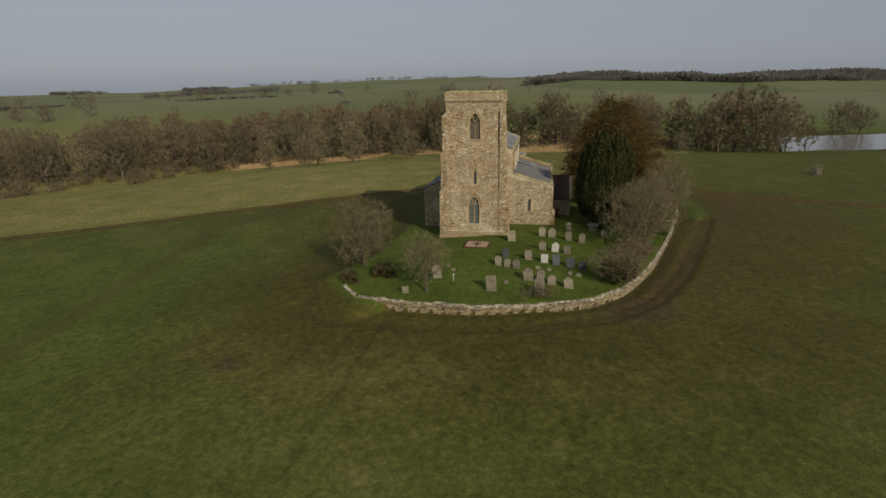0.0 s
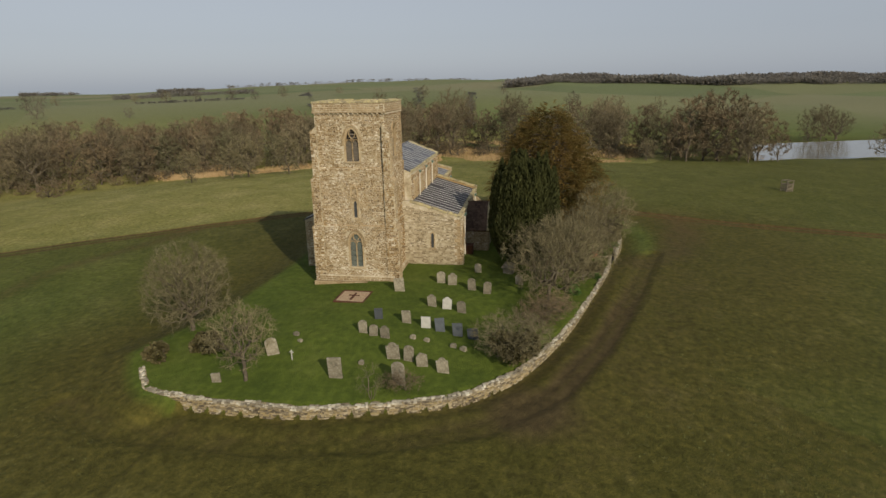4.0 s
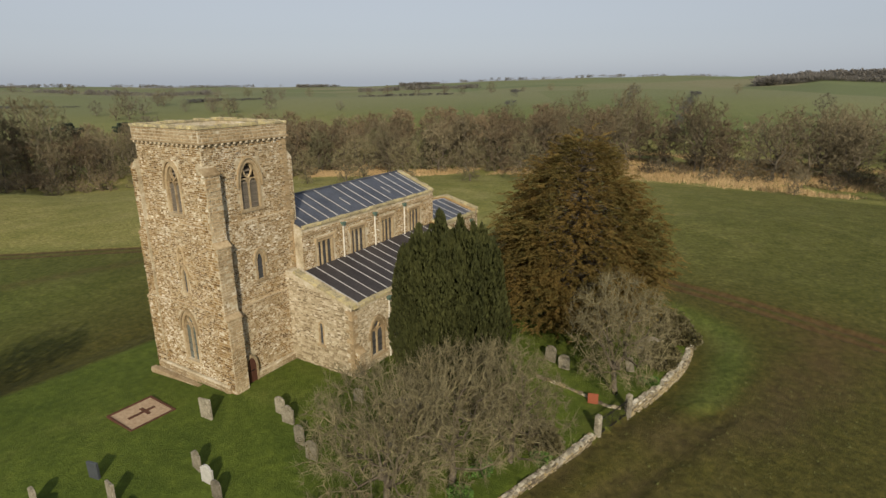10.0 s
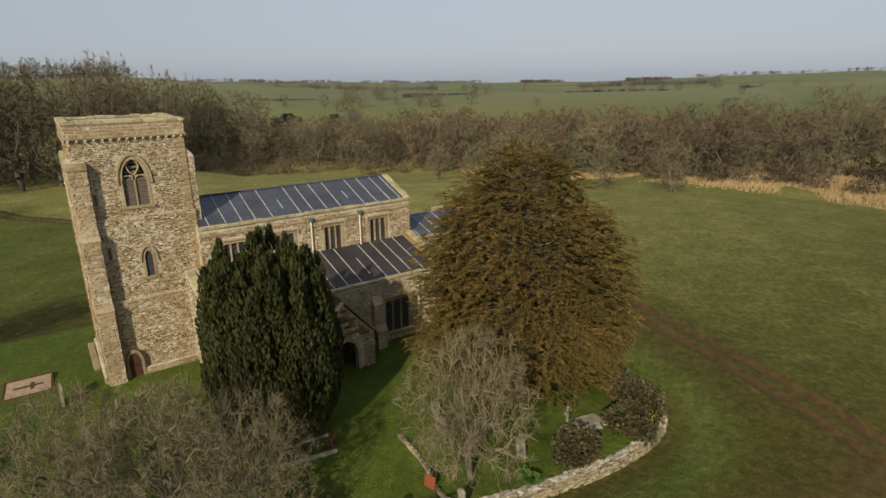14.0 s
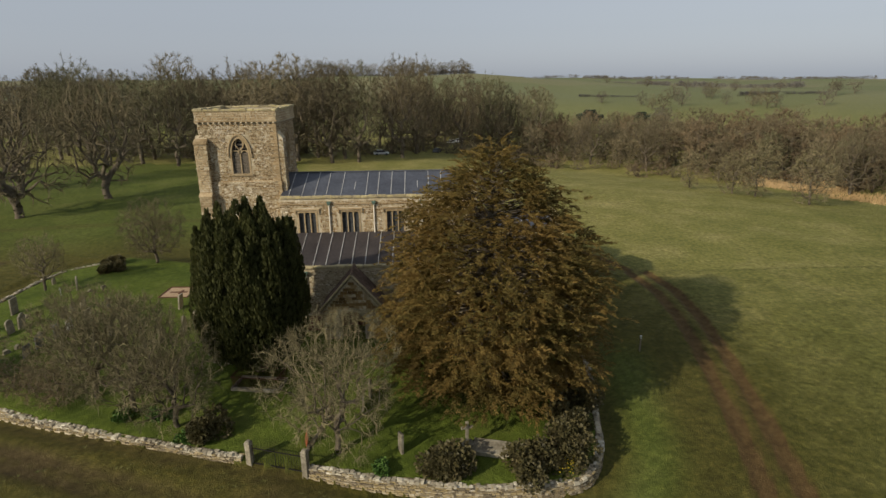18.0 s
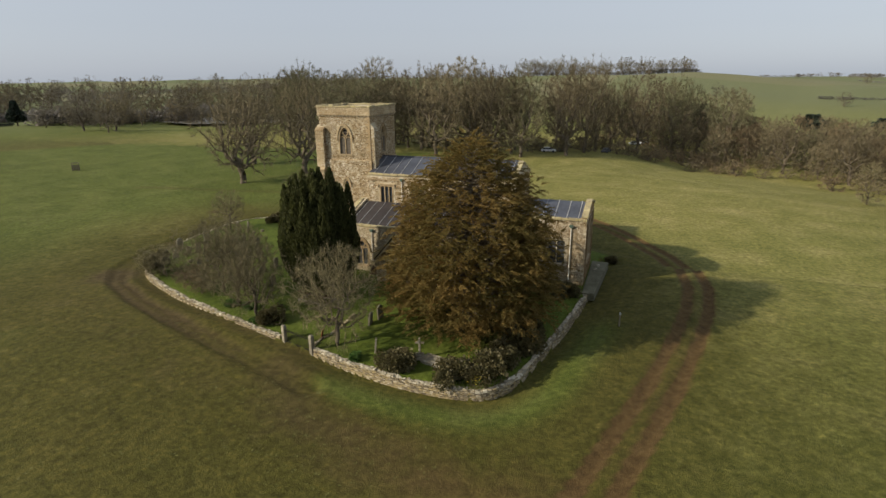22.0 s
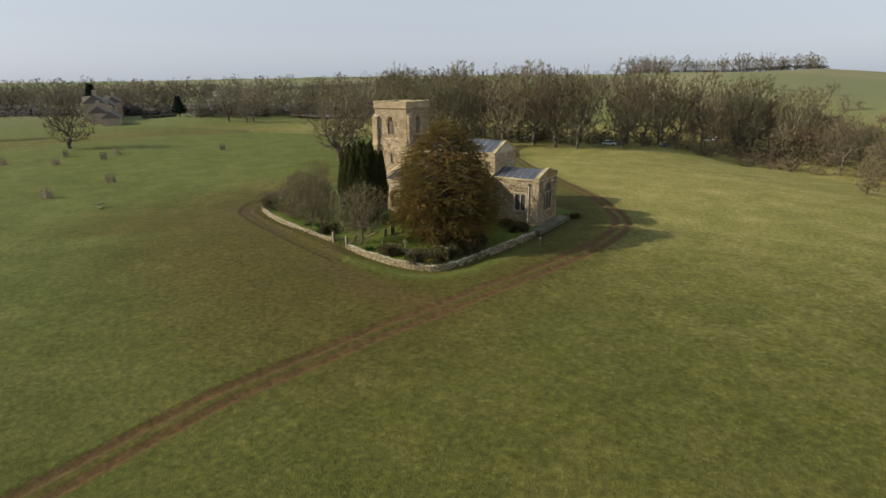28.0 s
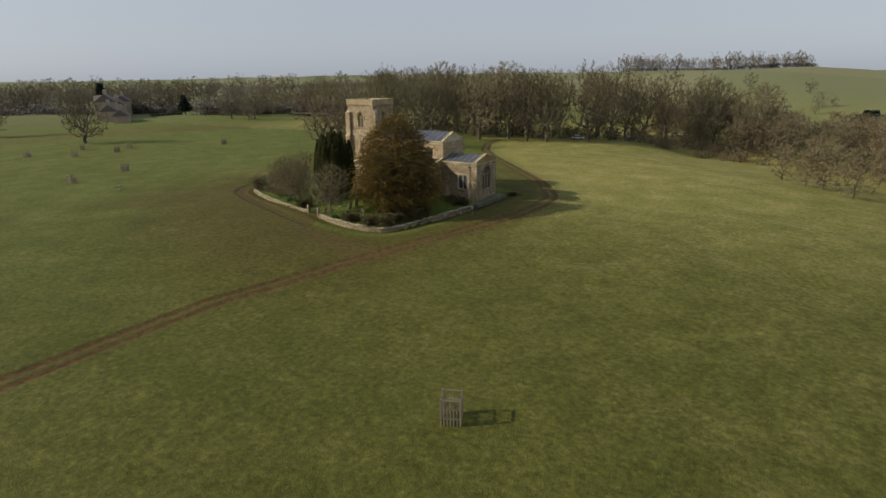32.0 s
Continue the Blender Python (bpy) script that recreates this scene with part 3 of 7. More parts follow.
    straw = np.maximum(straw, np.where((az > 40) & (az < 54) & (r > 118) & (r < 146), 1.0, 0))
    soil, straw = np.where(ins, np.minimum(soil, 0.75), soil), np.where(ins, 0, straw)
    west = np.interp(az, [-180, -150, -110, -75, -35, -5, 20, 120, 150, 180], [0.6, 0.75, 0.95, 0.95, 1.1, 0.7, 0.25, 0.4, 0.4, 0.52])
    west = west * np.where((az > -135) & (az < -55), np.clip((r - 30) / 26, 0, 1), 1)
    clear = np.interp(np.abs(az), [130, 150, 180], [5, 16, 16])
    green = np.where(ins, 0, 0.75 * west * np.clip((d - clear) / 14, 0, 1)) * (1 - 0.75 * beyond * northern)
    soil = np.maximum(soil, np.where(ins, 0, 0.19 * np.exp(-((px + 26) ** 2 + (py + 27) ** 2) / 240)))
    bank = ease((az - 98) / 14) * ease((172 - az) / 12) * np.exp(-((d - 2.6) / 1.4) ** 2)
    green = np.where(ins, 0, np.maximum(green, 0.8 * bank))
    soil = soil * (1 - 0.7 * np.where(ins, 0, bank))
    green = np.where(r > 180, np.clip((r - 180) / 60, 0, 1) * np.interp(az, [-180, -20, 10, 40, 62, 180], [0.7, 0.7, 0.45, 0.4, 1, 1]), green)
    att = me.color_attributes.new("cover", "FLOAT_COLOR", "POINT")
    att.data.foreach_set("color", np.stack([yard, soil, straw, green], 1).astype(np.float32).ravel())
    me.polygons.foreach_set("use_smooth", [True] * len(me.polygons))
    me.materials.append(M_GROUND)
    ob = new("ground", me)
    tagged(ob, "olive winter pasture with a mown green churchyard and muddy wheel tracks", "ground", kind="structure")
    return ob


build_ground()

# ---- the church ----
from mathutils.geometry import tessellate_polygon

church = thing("church", "old brown ironstone church with square west tower and lead roofs", "church")
Z = Vector((0, 0, 1))


class Face:
    """A wall's outer face: a corner, the way along it and the way out of it."""

    def __init__(self, corner, along, out):
        self.o, self.u, self.n = Vector(corner), Vector(along).normalized(), Vector(out).normalized()

    def at(self, u, v, w=0.0):
        return self.o + self.u * u + Z * v - self.n * w

    def block(self, geo, u0, u1, v0, v1, w0, w1):
        a = self.at
        geo.hexa([a(u0, v0, w0), a(u1, v0, w0), a(u1, v0, w1), a(u0, v0, w1), a(u0, v1, w0), a(u1, v1, w0), a(u1, v1, w1), a(u0, v1, w1)])


def arch_points(u0, u1, spring, apex, n=6):
    """A pointed arch from the left spring over the apex to the right one."""
    um, half, rise = (u0 + u1) / 2, (u1 - u0) / 2, apex - spring
    left = [(u0 + half * (1 - math.cos(1.5708 * i / n)) ** 0.9, spring + rise * math.sin(1.5708 * i / n) ** 0.92) for i in range(n + 1)]
    return left + [(2 * um - u, v) for u, v in reversed(left[:-1])]


def wall(name, face, width, height, thick, holes, material, parent, label=""):
    """A wall with its openings cut through; holes: (u0, u1, v0, v1, spring or None)."""
    g = Geo()
    loops = [[(0.004, 0.0), (width - 0.004, 0.0), (width - 0.004, height), (0.004, height)]]
    for u0, u1, v0, v1, spring in holes:
        low = max(v0, 0.0)
        head = [(u0, v1), (u1, v1)] if spring is None else arch_points(u0, u1, spring, v1)
        loops.append([(u0, low + 0.001)] + head + [(u1, low + 0.001)])
    flat = [p for loop in loops for p in loop]
    tris = tessellate_polygon([[Vector((u, v, 0)) for u, v in loop] for loop in loops])
    n = len(flat)
    faces = [tuple(t) for t in tris] + [tuple(i + n for i in reversed(t)) for t in tris]
    k = 0
    for loop in loops:
        m = len(loop)
        faces += [(k + i, k + (i + 1) % m, n + k + (i + 1) % m, n + k + i) for i in range(m)]
        k += m
    g.add([face.at(u, v, 0) for u, v in flat] + [face.at(u, v, thick) for u, v in flat], faces)
    return part(name, g, material, parent, label)


def facing(face, width, v0, v1, holes, parent, material=None, ulen=(0.09, 0.25), vlen=(0.07, 0.125), proud=(0.006, 0.055), name="masonry", label="coursed rubble stones", seed=1, u_start=0.0, limit=None):
    """Rubble stones laid in courses on a wall face, each with its own edges."""
    r = random.Random(seed)
    g = Geo()
    v = v0
    while v < v1 - 0.08:
        h = min(r.uniform(*vlen), v1 - v)
        u = u_start - r.uniform(0, 0.2)
        while u < width:
            w = r.uniform(*ulen)
            a, b = max(u, u_start) + 0.017, min(u + w, width) - 0.017
            u += w
            if b - a < 0.06 or r.random() < 0.05:
                continue
            if any(a < x1 + 0.14 and b > x0 - 0.14 and v < y1 + 0.16 and v + h > y0 - 0.06 for x0, x1, y0, y1, _ in holes):
                continue
            if limit and v + h > limit(a, b):
                continue
            out = r.uniform(*proud)
            lo, hi = v + 0.015, v + h - 0.015
            i = 0.016
            q = [r.uniform(-0.012, 0.012) for _ in range(4)]
            P = face.at
            g.add([P(a, lo, 0.01), P(b, lo, 0.01), P(b, hi, 0.01), P(a, hi, 0.01),
                   P(a + i, lo + i, -out + q[0]), P(b - i, lo + i, -out + q[1]), P(b - i, hi - i, -out + q[2]), P(a + i, hi - i, -out + q[3])],
                  [(4, 5, 6, 7), (0, 1, 5, 4), (1, 2, 6, 5), (2, 3, 7, 6), (3, 0, 4, 7)])
        v += h
    return part(name, g, material or M_IRON, parent, label, kind="stuff")


def ring(geo, face, outer, inner, w0, w1):
    """A frame between two outlines of equal length, from depth w0 to w1."""
    for (a, b), (c, d) in zip(zip(outer, outer[1:]), zip(inner, inner[1:])):
        geo.hexa([face.at(*a, w0), face.at(*b, w0), face.at(*b, w1), face.at(*a, w1), face.at(*c, w0), face.at(*d, w0), face.at(*d, w1), face.at(*c, w1)])


def outline(u0, u1, v0, v1, spring, grow=0.0):
    if spring is None:
        return [(u0 - grow, v0), (u0 - grow, v1 + grow), ((u0 + u1) / 2, v1 + grow), (u1 + grow, v1 + grow), (u1 + grow, v0)]
    return [(u0 - grow, v0)] + arch_points(u0 - grow, u1 + grow, spring, v1 + grow * 1.3) + [(u1 + grow, v0)]


def window(face, hole, lights, parent, glass=None, louvres=0, hood=True, label="", stone=None, saddle=True, rim=0.11):
    """A stone-framed window: surround, sill, hood mould, mullions, small arched heads and glass or louvres."""
    u0, u1, v0, v1, spring = hole
    stone = stone or M_DRESS
    g = Geo()
    ring(g, face, outline(u0, u1, v0, v1, spring, rim), outline(u0, u1, v0, v1, spring, -0.035), -0.03, 0.28)
    win = part("window", g, stone, parent, label, weld=True)
    g = Geo()
    face.block(g, u0 - 0.18, u1 + 0.18, v0 - 0.16, v0, -0.09, 0.30)
    part("sill", g, stone, win)
    if hood:
        g = Geo()
        if spring is None:
            face.block(g, u0 - 0.26, u1 + 0.26, v1 + 0.17, v1 + 0.27, -0.13, 0.0)
            for u in (u0 - 0.26, u1 + 0.16):
                face.block(g, u, u + 0.10, v1 - 0.12, v1 + 0.17, -0.12, 0.0)
        else:
            ring(g, face, outline(u0, u1, spring - 0.15, v1, spring, 0.26), outline(u0, u1, spring - 0.15, v1, spring, 0.16), -0.11, 0.0)
        part("hood_mould", g, stone, win, weld=True)
    step = (u1 - u0) / lights
    top = spring if spring is not None else v1
    for i in range(1, lights):
        g = Geo()
        u = u0 + i * step
        face.block(g, u - 0.045, u + 0.045, v0, top + (0.0 if spring is None else 0.05), 0.06, 0.24)
        part("mullion", g, stone, win)
    head_v = top - (0.30 if spring is None else 0.02)
    for i in range(lights):
        g = Geo()
        a, b = u0 + i * step + 0.05, u0 + (i + 1) * step - 0.05
        rise = min(0.30 if spring is None else 0.34, (b - a) * 0.9)
        pts = arch_points(a, b, head_v, head_v + rise - 0.02, 4)
        lid = head_v + rise + 0.03
        for p, q in zip(pts, pts[1:]):
            g.hexa([face.at(*p, 0.08), face.at(*q, 0.08), face.at(*q, 0.2), face.at(*p, 0.2), face.at(p[0], lid, 0.08), face.at(q[0], lid, 0.08), face.at(q[0], lid, 0.2), face.at(p[0], lid, 0.2)])
        part("light_head", g, stone, win, weld=True)
    if spring is not None and lights == 2:
        um = (u0 + u1) / 2
        mid = spring + 0.36
        for s in (-1, 1):
            g = Geo()
            for k in range(4):
                a, b = k / 4, (k + 1) / 4
                for w0, w1 in ((0.08, 0.2),):
                    p = (um + s * (0.02 + 0.22 * (u1 - u0) * math.sin(3.1416 * a)), mid + (v1 - mid) * a)
                    q = (um + s * (0.02 + 0.22 * (u1 - u0) * math.sin(3.1416 * b)), mid + (v1 - mid) * b)
                    g.hexa([face.at(p[0] - 0.035, p[1], w0), face.at(p[0] + 0.035, p[1], w0), face.at(p[0] + 0.035, p[1], w1), face.at(p[0] - 0.035, p[1], w1),
                            face.at(q[0] - 0.035, q[1], w0), face.at(q[0] + 0.035, q[1], w0), face.at(q[0] + 0.035, q[1], w1), face.at(q[0] - 0.035, q[1], w1)])
            part("tracery", g, stone, win, weld=True)
    if louvres:
        for i in range(lights):
            a, b = u0 + i * step + 0.04, u0 + (i + 1) * step - 0.04
            for k in range(louvres):
                v = v0 + 0.06 + (top - v0 + 0.1) * k / louvres
                g = Geo()
                g.hexa([face.at(a, v, 0.12), face.at(b, v, 0.12), face.at(b, v + 0.10, 0.26), face.at(a, v + 0.10, 0.26),
                        face.at(a, v + 0.03, 0.12), face.at(b, v + 0.03, 0.12), face.at(b, v + 0.13, 0.26), face.at(a, v + 0.13, 0.26)])
                part("louvre", g, M_LOUVRE, win)
        for k in range(4):
            v = top + 0.16 + (v1 - top - 0.45) * k / 3
            half = (u1 - u0) / 2 * (0.80 - 0.17 * k)
            um = (u0 + u1) / 2
            g = Geo()
            g.hexa([face.at(um - half, v, 0.21), face.at(um + half, v, 0.21), face.at(um + half, v + 0.10, 0.28), face.at(um - half, v + 0.10, 0.28),
                    face.at(um - half, v + 0.03, 0.21), face.at(um + half, v + 0.03, 0.21), face.at(um + half, v + 0.13, 0.28), face.at(um - half, v + 0.13, 0.28)])
            part("louvre", g, M_LOUVRE, win)
        g = Geo()
        face.block(g, u0 - 0.04, u1 + 0.04, v0, v1 - 0.02, 0.30, 0.33)
        part("backing", g, M_IRONBLACK, win)
    else:
        for i in range(lights):
            g = Geo()
            face.block(g, u0 + i * step + 0.03, u0 + (i + 1) * step - 0.03, v0, (v1 - 0.04) if lights == 1 or spring is None else top + 0.3, 0.17 if lights > 1 else 0.075, 0.185)
            part("pane", g, glass or M_GLASS, win)
        if spring is not None and lights > 1:
            g = Geo()
            face.block(g, u0 + 0.12 * (u1 - u0), u1 - 0.12 * (u1 - u0), top + 0.3, v1 - 0.12, 0.19, 0.205)
            part("pane", g, glass or M_GLASS, win)
        if saddle:
            n = max(2, int((top - v0) / 0.42))
            for k in range(1, n):
                g = Geo()
                v = v0 + (top - v0) * k / n
                face.block(g, u0 + 0.02, u1 - 0.02, v - 0.012, v + 0.012, 0.145, 0.168)
                part("saddle_bar", g, M_IRONBLACK, win)
    return win


def quoins(corner_x, corner_y, sx, sy, z0, z1, parent, seed=0, push=0.05):
    """Dressed corner stones, long and short in turn; sx, sy point into the building."""
    r = random.Random(seed)
    sizes = {}
    z, k = z0, 0
    while z < z1 - 0.15:
        h = (0.26, 0.30, 0.34)[r.randrange(3)]
        long_x = k % 2 == 0
        key = (h, long_x, sx, sy)
        if key not in sizes:
            a, b = (0.52, 0.28) if long_x else (0.28, 0.52)
            g = Geo()
            g.box(min(0, sx * a), max(0, sx * a), min(0, sy * b), max(0, sy * b), 0.01, h - 0.01)
            sizes[key] = g.mesh("quoin", bevel=0.015)
            sizes[key].materials.append(M_DRESS)
        ob = part("quoin", sizes[key], None, parent)
        ob.location = (corner_x - sx * push, corner_y - sy * push, z)
        z += h
        k += 1


# tower: three stages, each a little smaller than the one below
STAGES = [(-0.5, 5.2, -0.12, 6.12, -0.16, 6.26), (5.2, 10.2, -0.02, 6.02, -0.03, 6.16), (10.2, 14.8, 0.08, 5.95, 0.10, 6.06)]
tower = part("tower_plinth", (lambda g: (g.box(-0.36, 6.2, -0.40, 6.5, -0.6, 0.75), g)[1])(Geo()), M_MORTAR, church, "stepped stone plinth of the tower", bevel=0.06)
S_HOLES = {0: [(1.10, 1.82, 0.2, 2.45, 1.75)], 1: [(2.85, 3.35, 1.25, 2.9, 2.35), (1.05, 1.22, 2.6, 3.35, None)], 2: [(2.28, 3.62, 0.62, 3.35, 2.05), (0.78, 0.92, 0.85, 1.45, None)]}
W_HOLES = {0: [(2.62, 3.82, 2.0, 5.05, 4.0)], 1: [(3.05, 3.42, 0.75, 2.25, 1.85)], 2: [(2.52, 3.72, 0.58, 3.30, 2.05)]}
E_HOLES = {0: [], 1: [], 2: [(2.4, 3.6, 0.62, 3.35, 2.05)]}
for k, (z0, z1, x0, x1, y0, y1) in enumerate(STAGES):
    fs = Face((x0, y0, z0), (1, 0, 0), (0, -1, 0))
    fw = Face((x0, y1, z0), (0, -1, 0), (-1, 0, 0))
    fe = Face((x1, y0, z0), (0, 1, 0), (1, 0, 0))
    fn = Face((x1, y1, z0), (-1, 0, 0), (0, 1, 0))
    h = z1 - z0
    for f, w, holes, inset in ((fs, x1 - x0, S_HOLES[k], 0), (fw, y1 - y0, W_HOLES[k], 1), (fe, y1 - y0, E_HOLES[k], 1), (fn, x1 - x0, [], 0)):
        if inset:
            f = Face(f.at(0.9, 0), f.u, f.n)
            w -= 1.8
            hh = [(a - 0.9, b - 0.9, c, d, e) for a, b, c, d, e in holes]
        else:
            hh = holes
        wp = wall("tower_wall", f, w, h, 0.9, hh, M_MORTAR, church, "rubble ironstone tower wall")
    facing(fs, x1 - x0, 0.6 if k == 0 else 0, h, S_HOLES[k], church, seed=11 + k)
    facing(fw, y1 - y0, 0.6 if k == 0 else 0, h, W_HOLES[k], church, seed=21 + k)
    facing(fe, y1 - y0, 0.6 if k == 0 else 0, h, E_HOLES[k], church, seed=31 + k)
    facing(fn, x1 - x0, 0.6 if k == 0 else 0, h, [], church, seed=41 + k, ulen=(0.4, 0.7), vlen=(0.22, 0.32))
    quoins(x1, y0, -1, 1, z0 + (0.6 if k == 0 else 0), z1, church, 50 + k)
    if k:
        g = Geo()
        a, b, c, d = x0 - 0.11, x1 + 0.11, y0 - 0.11, y1 + 0.11
        g.hexa([(a, c, z0 - 0.16), (b, c, z0 - 0.16), (b, d, z0 - 0.16), (a, d, z0 - 0.16), (x0, y0, z0 + 0.10), (x1, y0, z0 + 0.10), (x1, y1, z0 + 0.10), (x0, y1, z0 + 0.10)])
        part("string_course", g, M_DRESS, church, "weathered string course round the tower")
    for hole in S_HOLES[k]:
        if hole[1] - hole[0] < 0.3:
            window(fs, hole, 1, church, hood=False, label="narrow stair slit", saddle=False, rim=0.05)
        elif k == 2:
            window(fs, hole, 2, church, louvres=13, label="two-light pointed belfry window with wooden louvres", stone=M_DRESS)
        elif k == 1:
            window(fs, hole, 1, church, label="small pointed window", stone=M_DRESS)
    for hole in W_HOLES[k]:
        if k == 2:
            window(fw, hole, 2, church, louvres=13, label="two-light pointed belfry window with wooden louvres", stone=M_DRESS)
        else:
            window(fw, hole, 2 if k == 0 else 1, church, glass=M_GREENGLASS if k == 0 else None, label="pointed west window with greenish glass" if k == 0 else "blocked narrow window", stone=M_DRESS)
    for hole in E_HOLES[k]:
        window(fe, hole, 2, church, louvres=13, label="two-light pointed belfry window with wooden louvres", stone=M_DRESS)
for f, w in ((Face((-0.36, -0.40, -0.5), (1, 0, 0), (0, -1, 0)), 6.56), (Face((-0.36, 6.5, -0.5), (0, -1, 0), (-1, 0, 0)), 6.9)):
    facing(f, w, 0.1, 1.2, [(1.35, 2.05, -1, 3, None)] if f.u.x > 0.5 else [], tower, M_DRESS, ulen=(0.3, 0.6), vlen=(0.2, 0.28), seed=61)
# worn carved niche high on the west face
g = Geo()
fz = Face((STAGES[1][2], STAGES[1][5], STAGES[1][0]), (0, -1, 0), (-1, 0, 0))
ring(g, fz, outline(2.95, 3.45, 2.55, 3.55, 3.1, 0.10), outline(2.95, 3.45, 2.55, 3.55, 3.1, -0.02), -0.10, 0.0)
niche = part("wall_niche", g, M_DRESS, church, "worn pointed stone niche with a carved bracket", weld=True)
g = Geo()
fz.block(g, 2.98, 3.42, 2.40, 2.56, -0.18, 0.0)
part("bracket", g, M_DRESS, niche, bevel=0.04)
# stair door on the south side
fd = Face((STAGES[0][2], STAGES[0][4], STAGES[0][0]), (1, 0, 0), (0, -1, 0))
g = Geo()
pts = [(1.10, 0.55)] + arch_points(1.10, 1.82, 1.75, 2.45) + [(1.82, 0.55)]
g.prism([fd.at(u, v, -0.27) for u, v in pts], -fd.n * 0.06)
door = part("tower_door", g, M_DOOR, church, "small pointed dark red plank door")
g = Geo()
ring(g, fd, outline(1.10, 1.82, 0.55, 2.45, 1.75, 0.13), outline(1.10, 1.82, 0.55, 2.45, 1.75, -0.02), -0.30, -0.02)
part("door_surround", g, M_DRESS, door)
g = Geo()
for v in (0.75, 1.55):
    fd.block(g, 1.16, 1.68, v, v + 0.06, -0.29, -0.268)
part("strap_hinge", g, M_IRONBLACK, door)


def buttress(x0, x1, face_y, out, parent, tops, seed, south=True):
    """A stepped buttress that stands out from a wall towards -y (or +y), with sloped set-offs; tops: heights, out: depth of each stage."""
    s = -1 if south else 1
    r = random.Random(seed)
    g = Geo()
    z = -0.6
    pieces = []
    for top, d in zip(tops, out):
        y1 = face_y + s * d
        back = face_y - s * 0.3
        lo, hi = min(back, y1), max(back, y1)
        g.box(x0, x1, lo, hi, z, top)
        pieces.append((z, top, y1))
        xa, xb = x0 + 0.006, x1 - 0.006
        g.add([(xa, y1, top), (xb, y1, top), (xb, back + s * 0.012, top + (d + 0.3) * 0.9), (xa, back + s * 0.012, top + (d + 0.3) * 0.9), (xa, back + s * 0.012, top), (xb, back + s * 0.012, top)],
              [(0, 1, 2, 3), (0, 3, 4), (1, 5, 2), (0, 4, 5, 1), (3, 2, 5, 4)])
        z = top
    body = part("buttress", g, M_MORTAR, parent, "stepped stone buttress with sloped set-offs")
    back = face_y - s * 0.3
    for zz, top, y1 in pieces:
        f = Face((x0, y1, zz), (1, 0, 0), (0, s, 0)) if south else Face((x1, y1, zz), (-1, 0, 0), (0, s, 0))
        facing(f, x1 - x0, 0.0, top - zz, [], body, M_DRESS, ulen=(0.18, 0.42), vlen=(0.13, 0.22), seed=seed + int(zz * 7))
        d = abs(y1 - face_y)
        for xx, sx in ((x0, -1), (x1, 1)):
            c = (xx, max(y1, back) if sx < 0 else min(y1, back), zz)
            facing(Face(c, (0, -1, 0) if sx < 0 else (0, 1, 0), (sx, 0, 0)), d + 0.3, 0.0, top - zz, [], body, ulen=(0.14, 0.34), vlen=(0.10, 0.18), seed=seed + 5 + int(zz * 7))
        g2 = Geo()
        cap = 0.08
        g2.hexa([(x0 - 0.04, y1 + s * 0.06, top - cap), (x1 + 0.04, y1 + s * 0.06, top - cap), (x1 + 0.04, face_y, top + d * 0.9 - cap), (x0 - 0.04, face_y, top + d * 0.9 - cap),
                 (x0 - 0.04, y1 + s * 0.06, top + 0.03), (x1 + 0.04, y1 + s * 0.06, top + 0.03), (x1 + 0.04, face_y, top + d * 0.9 + 0.05), (x0 - 0.04, face_y, top + d * 0.9 + 0.05)])
        part("set_off", g2, M_DRESS, body, "pale weathered capping slab", bevel=0.015)
    return body


buttress(-0.20, 0.74, -0.02, (0.80, 0.58, 0.34), church, (5.0, 9.2, 13.2), 71)
buttress(-0.20, 0.74, 6.20, (0.70, 0.50, 0.26), church, (5.0, 9.2, 13.2), 72, south=False)
# buttress at the south-east angle, standing out to the east above the nave
g = Geo()
g.box(5.9, 6.40, 0.12, 0.95, 6.0, 13.5)
g.add([(6.40, 0.12, 13.5), (6.40, 0.95, 13.5), (5.9, 0.95, 14.1), (5.9, 0.12, 14.1), (5.9, 0.12, 13.5), (5.9, 0.95, 13.5)], [(0, 1, 2, 3), (0, 3, 4), (1, 5, 2), (3, 2, 5, 4)])
eb = part("buttress", g, M_MORTAR, church, "shallow stone buttress above the nave")
facing(Face((5.95, 0.12, 6.0), (1, 0, 0), (0, -1, 0)), 0.45, 0, 7.5, [], eb, seed=77)
facing(Face((6.40, 0.12, 6.0), (0, 1, 0), (1, 0, 0)), 0.83, 0, 7.5, [], eb, seed=78)

